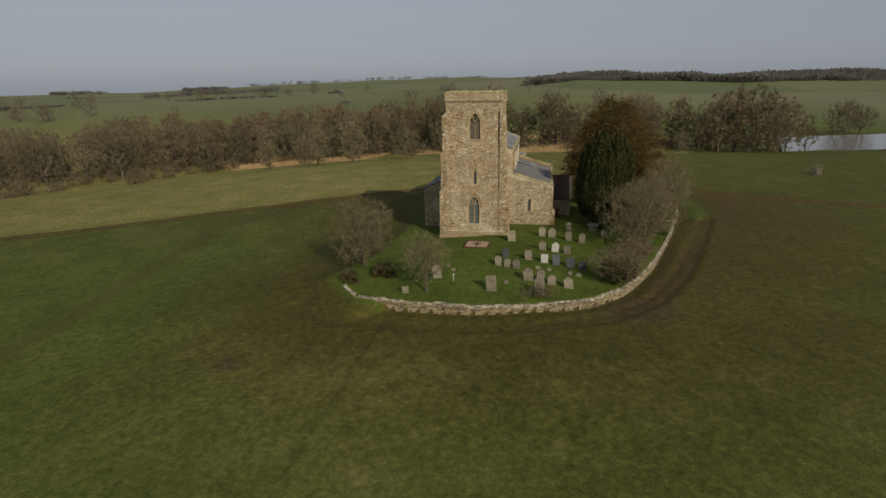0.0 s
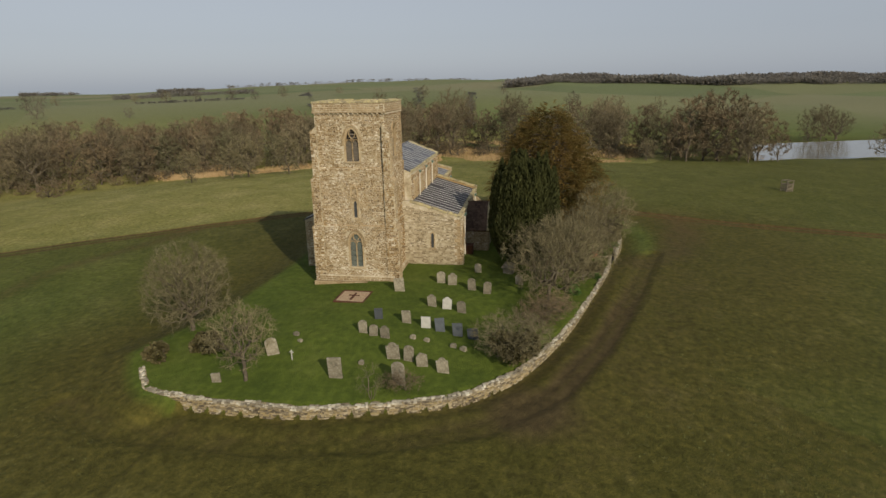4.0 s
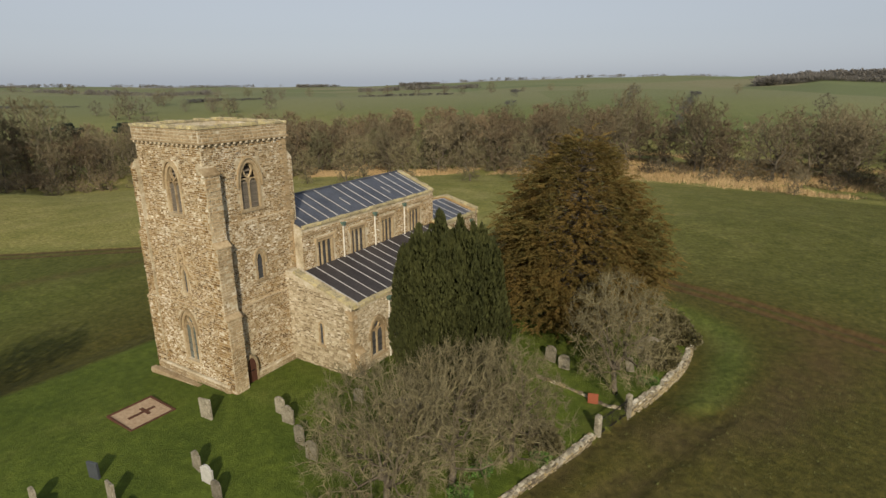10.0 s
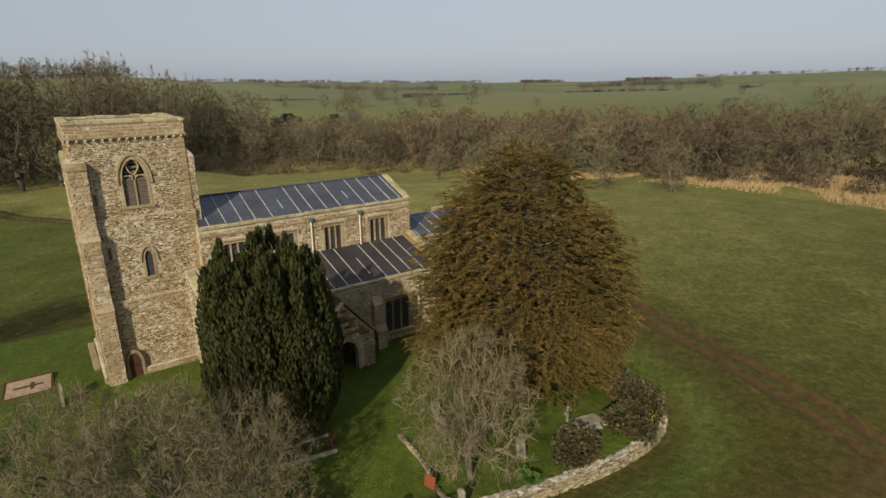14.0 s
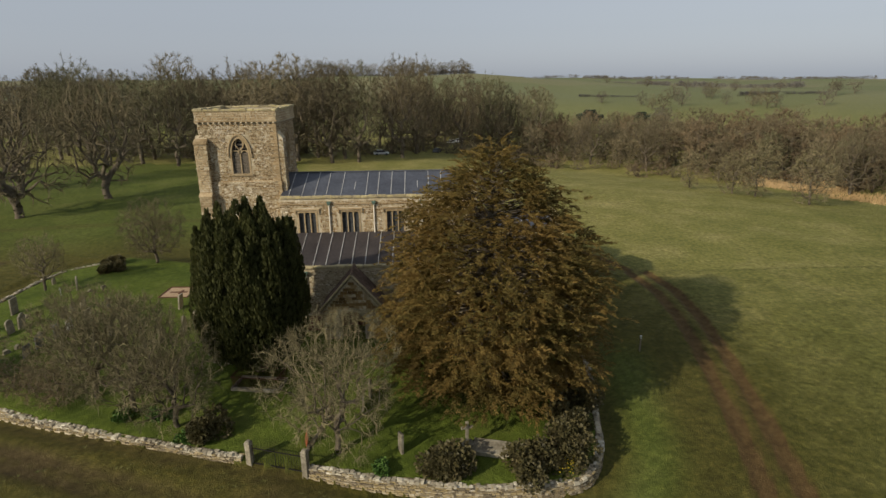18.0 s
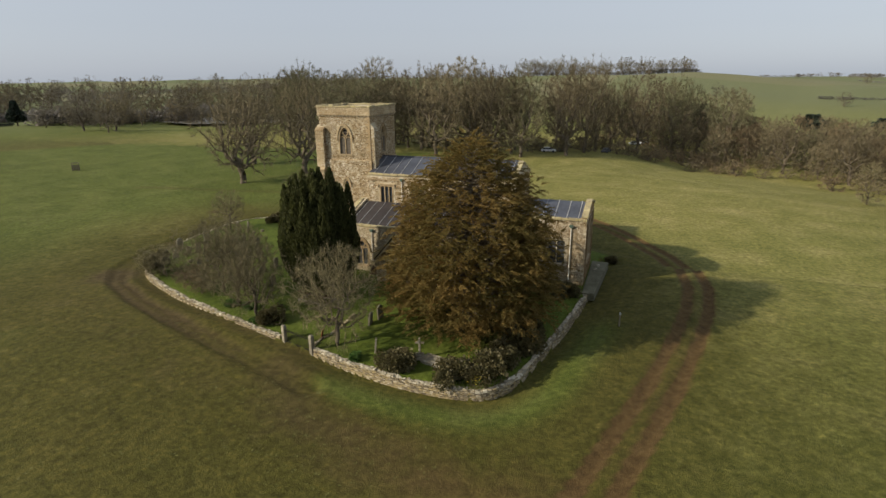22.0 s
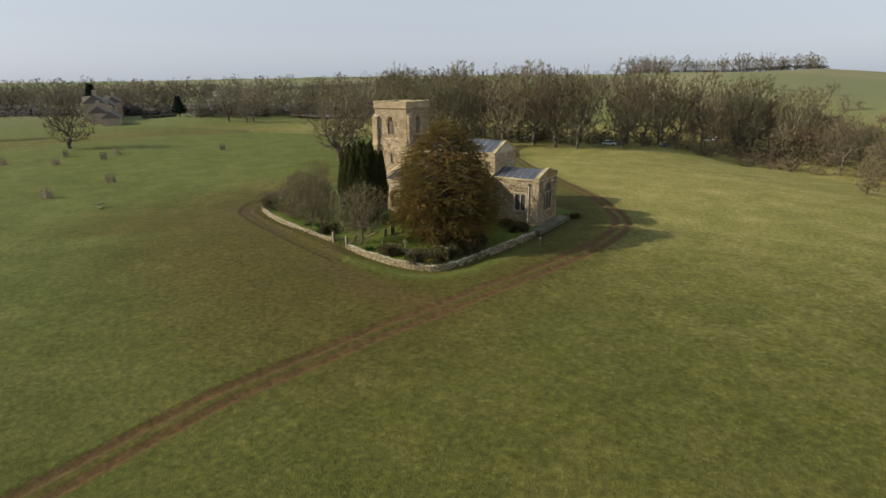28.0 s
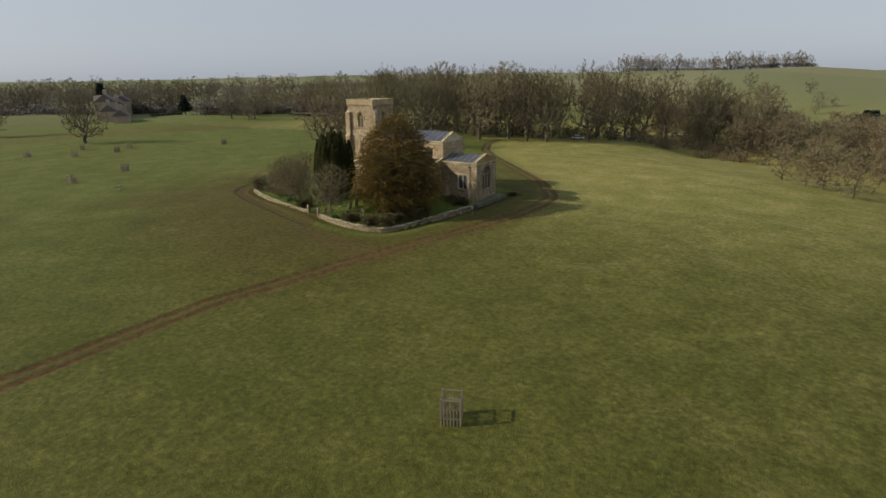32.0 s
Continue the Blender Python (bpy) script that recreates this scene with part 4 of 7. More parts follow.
# parapet with corbel table and coping
PX0, PX1, PY0, PY1, PZ0, PZ1 = -0.03, 6.06, -0.01, 6.16, 14.78, 15.55
for f, w, ends in ((Face((PX0, PY0, PZ0), (1, 0, 0), (0, -1, 0)), PX1 - PX0, 0.0), (Face((PX0, PY1, PZ0), (0, -1, 0), (-1, 0, 0)), PY1 - PY0, 0.385),
                   (Face((PX1, PY0, PZ0), (0, 1, 0), (1, 0, 0)), PY1 - PY0, 0.385), (Face((PX1, PY1, PZ0), (-1, 0, 0), (0, 1, 0)), PX1 - PX0, 0.0)):
    g = Geo()
    f.block(g, ends, w - ends, 0.0, PZ1 - PZ0, 0.0, 0.38)
    pp = part("parapet", g, M_MORTAR, church, "plain stone parapet")
    facing(f, w, 0.10, PZ1 - PZ0, [], pp, M_DRESS, ulen=(0.2, 0.5), vlen=(0.15, 0.22), proud=(0.01, 0.03), seed=int(w * 90))
    r = random.Random(int(w * 31))
    lip = 0.06 if ends == 0 else -0.45
    u = -lip
    while u < w + lip - 0.05:
        e = min(u + r.uniform(0.4, 0.8), w + lip)
        j = r.uniform(-0.07, 0.03)
        g = Geo()
        f.block(g, u, e - 0.012, PZ1 - PZ0, PZ1 - PZ0 + 0.19 + j, -0.06 + r.uniform(-0.02, 0.03), 0.42)
        part("coping_stone", g, M_COPE, church, "coping stone yellowed with lichen", bevel=0.02)
        u = e
    g = Geo()
    f.block(g, -0.05 + ends * 0.14, w + 0.05 - ends * 0.14, -0.02, 0.08, -0.06, 0.0)
    part("string_course", g, M_DRESS, church)
    n = 15
    cm = Geo()
    cm.box(-0.07, 0.07, -0.06, 0.05, -0.15, -0.02)
    cmesh = cm.mesh("corbel", bevel=0.025)
    cmesh.materials.append(M_IRON)
    for i in range(n):
        ob = part("corbel", cmesh, None, church)
        p = f.at(w * (i + 0.5) / n, 0.0, 0.0)
        ob.matrix_world = Matrix.Translation(p) @ Matrix.Rotation(math.atan2(f.u.y, f.u.x), 4, "Z")
g = Geo()
g.add([(0.3, 0.3, 14.9), (5.8, 0.3, 14.9), (5.8, 5.8, 14.9), (0.3, 5.8, 14.9), (3.05, 3.05, 15.25)], [(0, 1, 4), (1, 2, 4), (2, 3, 4), (3, 0, 4)])
part("tower_roof", g, M_LEADDARK, church, "low lead cap behind the parapet")


def lead_roof(name, x0, x1, y0, z0, y1, z1, rolls, material, parent, label, seed=0, halves=True):
    """A sheet-lead slope from eave (y0, z0) to ridge (y1, z1) with wooden-cored rolls."""
    r = random.Random(seed)
    g = Geo()
    dz = Vector((0, 0, 0.10))
    p = [Vector((x0, y0, z0)), Vector((x1, y0, z0)), Vector((x1, y1, z1)), Vector((x0, y1, z1))]
    g.hexa([*(q - dz for q in p), *p])
    slope = part(name, g, material, parent, label)
    for i in range(rolls):
        x = x0 + (x1 - x0) * (i + 0.6) / rolls + r.uniform(-0.08, 0.08)
        a, b = 0.02, 0.98
        if halves and r.random() < 0.14:
            a = r.uniform(0.1, 0.4)
            b = a + r.uniform(0.25, 0.45)
        g = Geo()
        g.tube((x, y0 + (y1 - y0) * a, z0 + (z1 - z0) * a + 0.02), (x, y0 + (y1 - y0) * b, z0 + (z1 - z0) * b + 0.02), 0.035, 0.035, 6, True)
        part("roof_roll", g, M_ROLL, slope)
    return slope


# nave with clerestory
NX0, NX1, NS, NN, NE, NR = 5.9, 21.25, -0.75, 6.1, 8.95, 10.25
fs = Face((NX0, NS, 0.0), (1, 0, 0), (0, -1, 0))
CLER = [(1.36, 2.74, 6.05, 7.85, None), (4.72, 6.10, 6.07, 7.87, None), (8.22, 9.60, 6.09, 7.89, None), (11.86, 13.24, 6.11, 7.91, None)]
wall("nave_wall", fs, NX1 - NX0, NE + 0.1, 0.7, CLER, M_MORTAR, church, "ironstone clerestory wall")
facing(fs, NX1 - NX0, 6.2, NE - 0.15, [(a - 0.1, b + 0.1, c, d + 0.2, e) for a, b, c, d, e in CLER], church, seed=101)
for hole in CLER:
    window(fs, hole, 3, church, label="three-light square-headed clerestory window")
fn = Face((NX1, NN, 0.0), (-1, 0, 0), (0, 1, 0))
wall("nave_wall", fn, NX1 - NX0, NE + 0.1, 0.7, [], M_IRON, church)
for x, out in ((NX1, 1), (NX0 + 0.05, -1)):
    g = Geo()
    prof = [(x, NS + 0.006, 0.0), (x, NN - 0.006, 0.0), (x, NN - 0.006, NE + 0.05), (x, (NS + NN) / 2, NR + 0.02), (x, NS + 0.006, NE + 0.05)]
    g.prism(prof, (-0.6 * out, 0, 0))
    gable = part("nave_gable", g, M_MORTAR, church, "stone gable wall of the nave")
fe = Face((NX1, NS, 0.0), (0, 1, 0), (1, 0, 0))
facing(fe, NN - NS, 6.0, NE, [], church, seed=103)
for i in range(7):
    a, b = i / 7 + 0.003, (i + 1) / 7 - 0.003
    ym = (NS + NN) / 2
    for s in (NS, NN):
        ya, yb = s + (ym - s) * a, s + (ym - s) * b
        j = 0.05 * math.sin(i * 2.7 + s)
        za, zb = NE + 0.04 + j + (NR - NE) * a, NE + 0.04 + j * 0.6 + (NR - NE) * b
        g = Geo()
        g.hexa([(NX1 - 0.42, ya, za), (NX1 + 0.08, ya, za), (NX1 + 0.08, yb, zb), (NX1 - 0.42, yb, zb), (NX1 - 0.42, ya, za + 0.22), (NX1 + 0.08, ya, za + 0.22), (NX1 + 0.08, yb, zb + 0.22), (NX1 - 0.42, yb, zb + 0.22)])
        part("coping_stone", g, M_COPE, church, "pale gable coping stone", bevel=0.02)

g = Geo()
g.box(NX0 + 0.1, NX1 + 0.02, NS - 0.09, NS, NE - 0.50, NE - 0.40)
part("string_course", g, M_DRESS, church)
YM = (NS + NN) / 2
lead_roof("nave_roof", 6.0, NX1 - 0.3, NS + 0.05, NE + 0.16, YM, NR + 0.16, 15, M_LEAD, church, "blue-grey lead nave roof, rolls coloured pale as catching light", 5)
lead_roof("nave_roof", 6.0, NX1 - 0.3, NN, NE + 0.16, YM, NR + 0.16, 15, M_LEAD, church, "", 6)
g = Geo()
g.tube((6.0, YM, NR + 0.2), (NX1 - 0.3, YM, NR + 0.2), 0.07, 0.07, 6, True)
part("ridge_roll", g, M_LEAD, church)


def eaves(x0, x1, y0, y1, z0, z1, seed, label=""):
    """A course of separate moulded eaves stones, slightly out of line."""
    r = random.Random(seed)
    x = x0
    while x < x1 - 0.05:
        e = min(x + r.uniform(0.5, 0.95), x1)
        g = Geo()
        dy, dz = r.uniform(-0.025, 0.02), r.uniform(-0.035, 0.03)
        g.box(x + 0.006, e - 0.006, y0 + dy, y1, z0, z1 + dz)
        part("eaves_stone", g, M_COPE, church, label, bevel=0.025)
        x = e


def downpipe(x, y, z0, z1, parent):
    g = Geo()
    g.tube((x, y - 0.10, z0), (x, y - 0.10, z1), 0.055, 0.055, 8, True)
    pipe = part("downpipe", g, M_PIPE, parent, "cream-painted rainwater pipe")
    g = Geo()
    g.hexa([(x - 0.09, y - 0.2, z1 - 0.02), (x + 0.09, y - 0.2, z1 - 0.02), (x + 0.09, y, z1 - 0.02), (x - 0.09, y, z1 - 0.02),
            (x - 0.17, y - 0.28, z1 + 0.24), (x + 0.17, y - 0.28, z1 + 0.24), (x + 0.17, y, z1 + 0.24), (x - 0.17, y, z1 + 0.24)])
    part("hopper", g, M_HOPPER, pipe, "dark green rainwater hopper")
    return pipe


eaves(NX0 + 0.1, NX1 + 0.05, NS - 0.10, NS + 0.12, NE - 0.02, NE + 0.2, 104, "weathered eaves stone")
for x in (9.7, 13.18, 16.92):
    downpipe(x, NS, 6.1, 8.45, church)

# south aisle
AX0, AX1, AS, AT, AE = 4.95, 21.3, -5.45, 6.15, 4.75
fa = Face((AX0, AS, -0.4), (1, 0, 0), (0, -1, 0))
A_HOLES = [(1.75, 3.05, 1.35, 3.75, 2.75), (11.2, 13.2, 1.3, 3.7, None), (6.9, 8.1, 0.5, 2.9, 2.0)]
aisle = wall("aisle_wall", fa, AX1 - AX0, AE + 0.45, 0.7, A_HOLES, M_MORTAR, church, "pale rubble south aisle wall")
facing(fa, AX1 - AX0, 0.2, AE + 0.3, A_HOLES, church, M_AISLE, seed=121)
window(fa, A_HOLES[0], 2, church, label="pointed two-light aisle window")
window(fa, A_HOLES[1], 3, church, label="square-headed three-light aisle window")
fw = Face((AX0, 0.1, -0.4), (0, -1, 0), (-1, 0, 0))
W_AISLE = [(2.78, 3.14, 2.35, 3.85, 3.55)]
g = Geo()
wall("aisle_wall", Face((AX0, 0.1, -0.4), (0, -1, 0), (-1, 0, 0)), 0.1 - AS, AE + 0.3, 0.7, W_AISLE, M_MORTAR, church)
g.prism([(AX0, 0.1, AE - 0.1), (AX0, AS, AE - 0.1), (AX0, AS, AE + 0.28), (AX0, NS, AT + 0.28), (AX0, 0.1, AT + 0.28)], (0.7, 0, 0))
part("aisle_gable", g, M_MORTAR, church)
window(fw, W_AISLE[0], 1, church, hood=False, label="narrow lancet window", rim=0.06, saddle=False)
# stones of the west end and the nearest south bay are pieces of their own
blocks = {}


def loose_facing(face, width, rows, holes, parent, seed, v_start=0.15, tilt_top=None):
    r = random.Random(seed)
    v = v_start
    for _ in range(rows):
        h = (0.12, 0.145, 0.175)[r.randrange(3)]
        u = -r.choice((0.0, 0.15))
        while u < width:
            w = (0.19, 0.27, 0.38)[r.randrange(3)]
            a, b = u, u + w
            u = b
            if a < 0 or b > width + 0.02:
                continue
            if any(a < x1 + 0.1 and b > x0 - 0.1 and v < y1 + 0.12 and v + h > y0 - 0.05 for x0, x1, y0, y1, _ in holes):
                continue
            if tilt_top and v + h > tilt_top(a, b):
                continue
            if (w, h) not in blocks:
                g = Geo()
                g.box(0.01, w - 0.01, -0.04, 0.02, 0.01, h - 0.01)
                blocks[(w, h)] = g.mesh("stone", bevel=0.014)
                blocks[(w, h)].materials.append(M_AISLEBLOCK)
            ob = part("stone", blocks[(w, h)], None, parent)
            m = Matrix((face.u, -face.n, Z)).transposed().to_4x4()
            ob.matrix_world = Matrix.Translation(face.at(a, v, r.uniform(-0.012, 0.012))) @ m
        v += h


top_line = lambda a, b: AE + 0.50 + 0.25 * (0.1 - AS - b)
loose_facing(fw, 0.1 - AS - 0.25, 15, W_AISLE, aisle, 131)
facing(fw, 0.1 - AS - 0.05, 2.36, AT + 0.6, W_AISLE, aisle, M_AISLE, ulen=(0.13, 0.34), vlen=(0.09, 0.16), seed=134, limit=top_line)
quoins(AX0, AS, 1, 1, -0.3, AE, church, 133, push=0.045)
lead_roof("aisle_roof", AX0 + 0.45, AX1 - 0.35, AS + 0.25, AE + 0.12, NS, AT + 0.05, 16, M_LEADDARK, church, "dark lead lean-to aisle roof, rolls coloured pale as catching light", 8)
for x0, x1 in ((AX0 - 0.06, AX0 + 0.46), (AX1 - 0.40, AX1 + 0.08)):
    for i in range(7):
        a, b = i / 7 + 0.003, (i + 1) / 7 - 0.003
        ya, yb = AS - 0.1 + (NS + 0.1 - AS) * a, AS - 0.1 + (NS + 0.1 - AS) * b
        j = 0.03 * math.sin(i * 2.9 + x0)
        za, zb = AE + 0.19 + j + (AT - AE) * a, AE + 0.19 + j * 0.5 + (AT - AE) * b
        g = Geo()
        g.hexa([(x0, ya, za), (x1, ya, za), (x1, yb, zb), (x0, yb, zb), (x0, ya, za + 0.18), (x1, ya, za + 0.18), (x1, yb, zb + 0.18), (x0, yb, zb + 0.18)])
        part("coping_stone", g, M_COPE, church, "pale sloping coping slab", bevel=0.02)
eaves(AX0 + 0.2, AX1 - 0.2, AS - 0.08, AS + 0.30, AE + 0.02, AE + 0.22, 124)
g = Geo()
g.prism([(AX1 - 0.006, AS + 0.006, -0.4), (AX1 - 0.006, NS, -0.4), (AX1 - 0.006, NS, AT + 0.2), (AX1 - 0.006, AS + 0.006, AE + 0.2)], (-0.7, 0, 0))
part("aisle_gable", g, M_IRON, church)
downpipe(8.5, AS, 0.3, 4.35, church)
downpipe(18.85, AS, 0.3, 4.35, church)
buttress(15.1, 15.8, AS + 0.02, (0.85, 0.5), church, (1.6, 3.4), 141)
buttress(20.6, 21.3, AS + 0.02, (0.85, 0.5), church, (1.6, 3.4), 142)
buttress(5.08, 5.66, AS + 0.02, (0.35,), church, (1.9,), 143)

# north aisle, seen from the west
g = Geo()
g.prism([(AX0, NN - 0.3, -0.4), (AX0, 9.75, -0.4), (AX0, 9.75, 4.45), (AX0, NN - 0.3, 6.1)], (0.7, 0, 0))
part("north_aisle_wall", g, M_MORTAR, church, "rubble west wall of the north aisle")
fna = Face((AX0, 9.75, -0.4), (0, -1, 0), (-1, 0, 0))
facing(fna, 9.75 - NN - 0.1, 0.2, 4.7, [(1.2, 2.0, 2.2, 3.6, None)], church, seed=151)
g = Geo()
g.box(AX0 + 0.1, AX1, 9.05, 9.75, -0.4, 4.4)
part("north_aisle_wall", g, M_IRON, church)
lead_roof("aisle_roof", AX0 - 0.02, AX1, 9.9, 4.45, NN - 0.2, 6.1, 14, M_LEADDARK, church, "", 9)

# south porch
QX0, QX1, QF, QE, QR = 10.0, 14.0, -7.75, 2.55, 4.95
qm = (QX0 + QX1) / 2
fq = Face((QX0, QF, -0.3), (1, 0, 0), (0, -1, 0))
q_hole = [(1.15, 2.85, 0.0, 2.75, 1.75)]
porch = wall("porch", fq, QX1 - QX0, QE + 0.3, 0.45, q_hole, M_MORTAR, church, "gabled stone porch with a pointed doorway")
g = Geo()
g.prism([(QX0, QF, QE), (QX1, QF, QE), (qm, QF, QR - 0.12)], (0, 0.45, 0))
part("porch_gable", g, M_MORTAR, porch)
facing(fq, QX1 - QX0, 0.1, QE + 0.3, [(1.0, 3.0, 0, 2.8, None)], porch, seed=161)
r = random.Random(162)
g = Geo()
for i in range(10):
    v = QE + 0.02 + i * 0.22
    half = (QX1 - QX0) / 2 * (QR - 0.3 - v) / (QR - QE) - 0.05
    u = -half
    while u < half - 0.1:
        w = min(r.uniform(0.25, 0.5), half - u)
        o = r.uniform(0.02, 0.05)
        g.box(qm + u + 0.01, qm + u + w - 0.01, QF - o, QF + 0.02, v + 0.01, v + 0.21)
        u += w
part("masonry", g, M_IRON, porch, kind="stuff")
g = Geo()
ring(g, fq, outline(1.15, 2.85, 0.0, 2.75, 1.75, 0.18), outline(1.15, 2.85, 0.0, 2.75, 1.75, -0.03), -0.06, 0.4)
part("door_arch", g, M_LIME, porch, "moulded pointed door arch")
for x, nx in ((QX0, -1), (QX1, 1)):
    f = Face((x, AS if nx < 0 else QF, -0.3), (0, -1, 0) if nx < 0 else (0, 1, 0), (nx, 0, 0))
    wall("porch_side", f, AS - QF - 0.01, QE + 0.3, 0.4, [], M_MORTAR, church)
    facing(f, AS - QF, 0.1, QE + 0.3, [], porch, seed=163 + nx)
g = Geo()
g.box(QX0 + 0.4, QX1 - 0.4, AS - 0.03, AS - 0.004, -0.3, 2.2)
part("inner_door", g, M_DOOR, porch, "dark inner door")
for s in (-1, 1):
    slope = Geo()
    xe = qm + s * ((QX1 - QX0) / 2 + 0.22)
    ze = QE - 0.16
    y0, y1 = QF - 0.16, AS + 0.02
    p = [Vector((xe, y0, ze)), Vector((xe, y1, ze)), Vector((qm, y1, QR)), Vector((qm, y0, QR))]
    slope.hexa([*p, *(q + Vector((0, 0, 0.09)) for q in p)])
    sl = part("porch_roof", slope, M_TILE, porch, "steep roof of dark brown stone slates")
    tiles = Geo()
    r = random.Random(170 + s)
    rows = 13
    for i in range(rows):
        a, b = i / rows, (i + 1.25) / rows
        y = y0
        while y < y1:
            e = min(y + r.uniform(0.2, 0.34), y1)
            lift = r.uniform(0.10, 0.13)
            P0 = Vector((xe + (qm - xe) * a, y + 0.006, ze + (QR - ze) * a + lift + 0.02))
            P1 = Vector((xe + (qm - xe) * min(b, 1), y + 0.006, ze + (QR - ze) * min(b, 1) + lift - 0.01))
            dy = Vector((0, e - y - 0.012, 0))
            dn = Vector((0, 0, 0.025))
            tiles.hexa([P0, P0 + dy, P1 + dy, P1, P0 + dn, P0 + dy + dn, P1 + dy + dn, P1 + dn])
            y = e
    part("slates", tiles, M_TILE, sl, kind="stuff")
    g = Geo()
    p = [Vector((xe, y0 - 0.05, ze + 0.05)), Vector((xe, y0 + 0.3, ze + 0.05)), Vector((qm, y0 + 0.3, QR + 0.05)), Vector((qm, y0 - 0.05, QR + 0.05))]
    g.hexa([*p, *(q + Vector((0, 0, 0.16)) for q in p)])
    part("gable_coping", g, M_COPE, porch, "weathered gable coping")
g = Geo()
g.tube((qm, QF - 0.16, QR + 0.12), (qm, AS, QR + 0.12), 0.09, 0.09, 6, True)
part("ridge", g, M_TILE, porch)

# chancel
CX0, CX1, CS, CN, CE, CR = 21.3, 28.05, -1.45, 5.45, 5.85, 6.75
cm = (CS + CN) / 2
fc = Face((CX0, CS, -0.5), (1, 0, 0), (0, -1, 0))
C_HOLES = [(3.35, 4.95, 2.2, 4.45, None), (0.9, 1.6, 0.5, 2.6, 2.1)]
wall("chancel_wall", fc, CX1 - CX0, CE + 0.5, 0.7, C_HOLES, M_MORTAR, church, "coursed ironstone chancel wall")
facing(fc, CX1 - CX0, 0.2, CE + 0.4, C_HOLES, church, M_CHANCEL, seed=181)
window(fc, C_HOLES[0], 2, church, label="square-headed two-light chancel window", stone=M_LIME)
window(fc, C_HOLES[1], 1, church, label="blocked priest's doorway", saddle=False, glass=M_LIME)
fce = Face((CX1, CS, -0.5), (0, 1, 0), (1, 0, 0))
E_HOLE = [(1.95, 4.95, 1.9, 5.75, 4.1)]
wall("chancel_wall", fce, CN - CS, CE + 0.5, 0.7, E_HOLE, M_MORTAR, church)
facing(fce, CN - CS, 0.2, CE + 0.4, E_HOLE, church, M_CHANCEL, seed=182)
window(fce, E_HOLE[0], 3, church, label="large pointed three-light east window")
g = Geo()
g.prism([(CX1, CS, CE - 0.02), (CX1, CN, CE - 0.02), (CX1, CN, CE + 0.35), (CX1, cm, CR + 0.35), (CX1, CS, CE + 0.35)], (-0.5, 0, 0))
part("chancel_gable", g, M_IRON, church)
g = Geo()
g.box(CX0, CX1 - 0.05, CN - 0.7, CN, -0.5, CE)
part("chancel_wall", g, M_IRON, church)
for i in range(7):
    a, b = i / 7 + 0.004, (i + 1) / 7 - 0.004
    for s in (CS - 0.1, CN + 0.1):
        ya, yb = s + (cm - s) * a, s + (cm - s) * b
        za, zb = CE + 0.30 + (CR - CE) * a, CE + 0.30 + (CR - CE) * b
        g = Geo()
        g.hexa([(CX1 - 0.46, ya, za), (CX1 + 0.1, ya, za), (CX1 + 0.1, yb, zb), (CX1 - 0.46, yb, zb), (CX1 - 0.46, ya, za + 0.2), (CX1 + 0.1, ya, za + 0.2), (CX1 + 0.1, yb, zb + 0.2), (CX1 - 0.46, yb, zb + 0.2)])
        part("coping_stone", g, M_COPE, church, "", bevel=0.02)
eaves(CX0 + 0.05, CX1 + 0.02, CS - 0.10, CS + 0.3, CE - 0.02, CE + 0.2, 184)
lead_roof("chancel_roof", CX0, CX1 - 0.4, CS + 0.2, CE + 0.12, cm, CR + 0.2, 6, M_LEAD, church, "blue-grey lead chancel roof", 12)
lead_roof("chancel_roof", CX0, CX1 - 0.4, CN, CE + 0.12, cm, CR + 0.2, 6, M_LEAD, church, "", 13)
downpipe(26.7, CS, 0.2, 5.2, church)

# ---- churchyard wall ----
def smooth_line(pts, step):
    """Even points along a soft curve through pts, with the way at each."""
    out = []
    P = [Vector((*p, 0)) for p in pts]
    P = [P[0] * 2 - P[1]] + P + [P[-1] * 2 - P[-2]]
    dense = []
    for a, b, c, d in zip(P, P[1:], P[2:], P[3:]):
        for k in range(24):
            t = k / 24
            dense.append(0.5 * ((2 * b) + (c - a) * t + (2 * a - 5 * b + 4 * c - d) * t * t + (3 * b - a - 3 * c + d) * t ** 3))
    dense.append(P[-2])
    acc, last = 0.0, dense[0]
    out.append(last.copy())
    for q in dense[1:]:
        acc += (q - last).length
        last = q
        if acc >= step:
            out.append(q.copy())
            acc = 0.0
    return out


def along(line):
    """Arc lengths of a line's points, and a lookup of place and way at any length."""
    acc = [0.0]
    for a, b in zip(line, line[1:]):
        acc.append(acc[-1] + (b - a).length)
    xs, ys = [p.x for p in line], [p.y for p in line]

    def at(s):
        p = Vector((np.interp(s, acc, xs), np.interp(s, acc, ys), 0))
        q = Vector((np.interp(s + 0.25, acc, xs), np.interp(s + 0.25, acc, ys), 0)) - Vector((np.interp(s - 0.25, acc, xs), np.interp(s - 0.25, acc, ys), 0))
        return p, q.normalized()
    return acc[-1], at


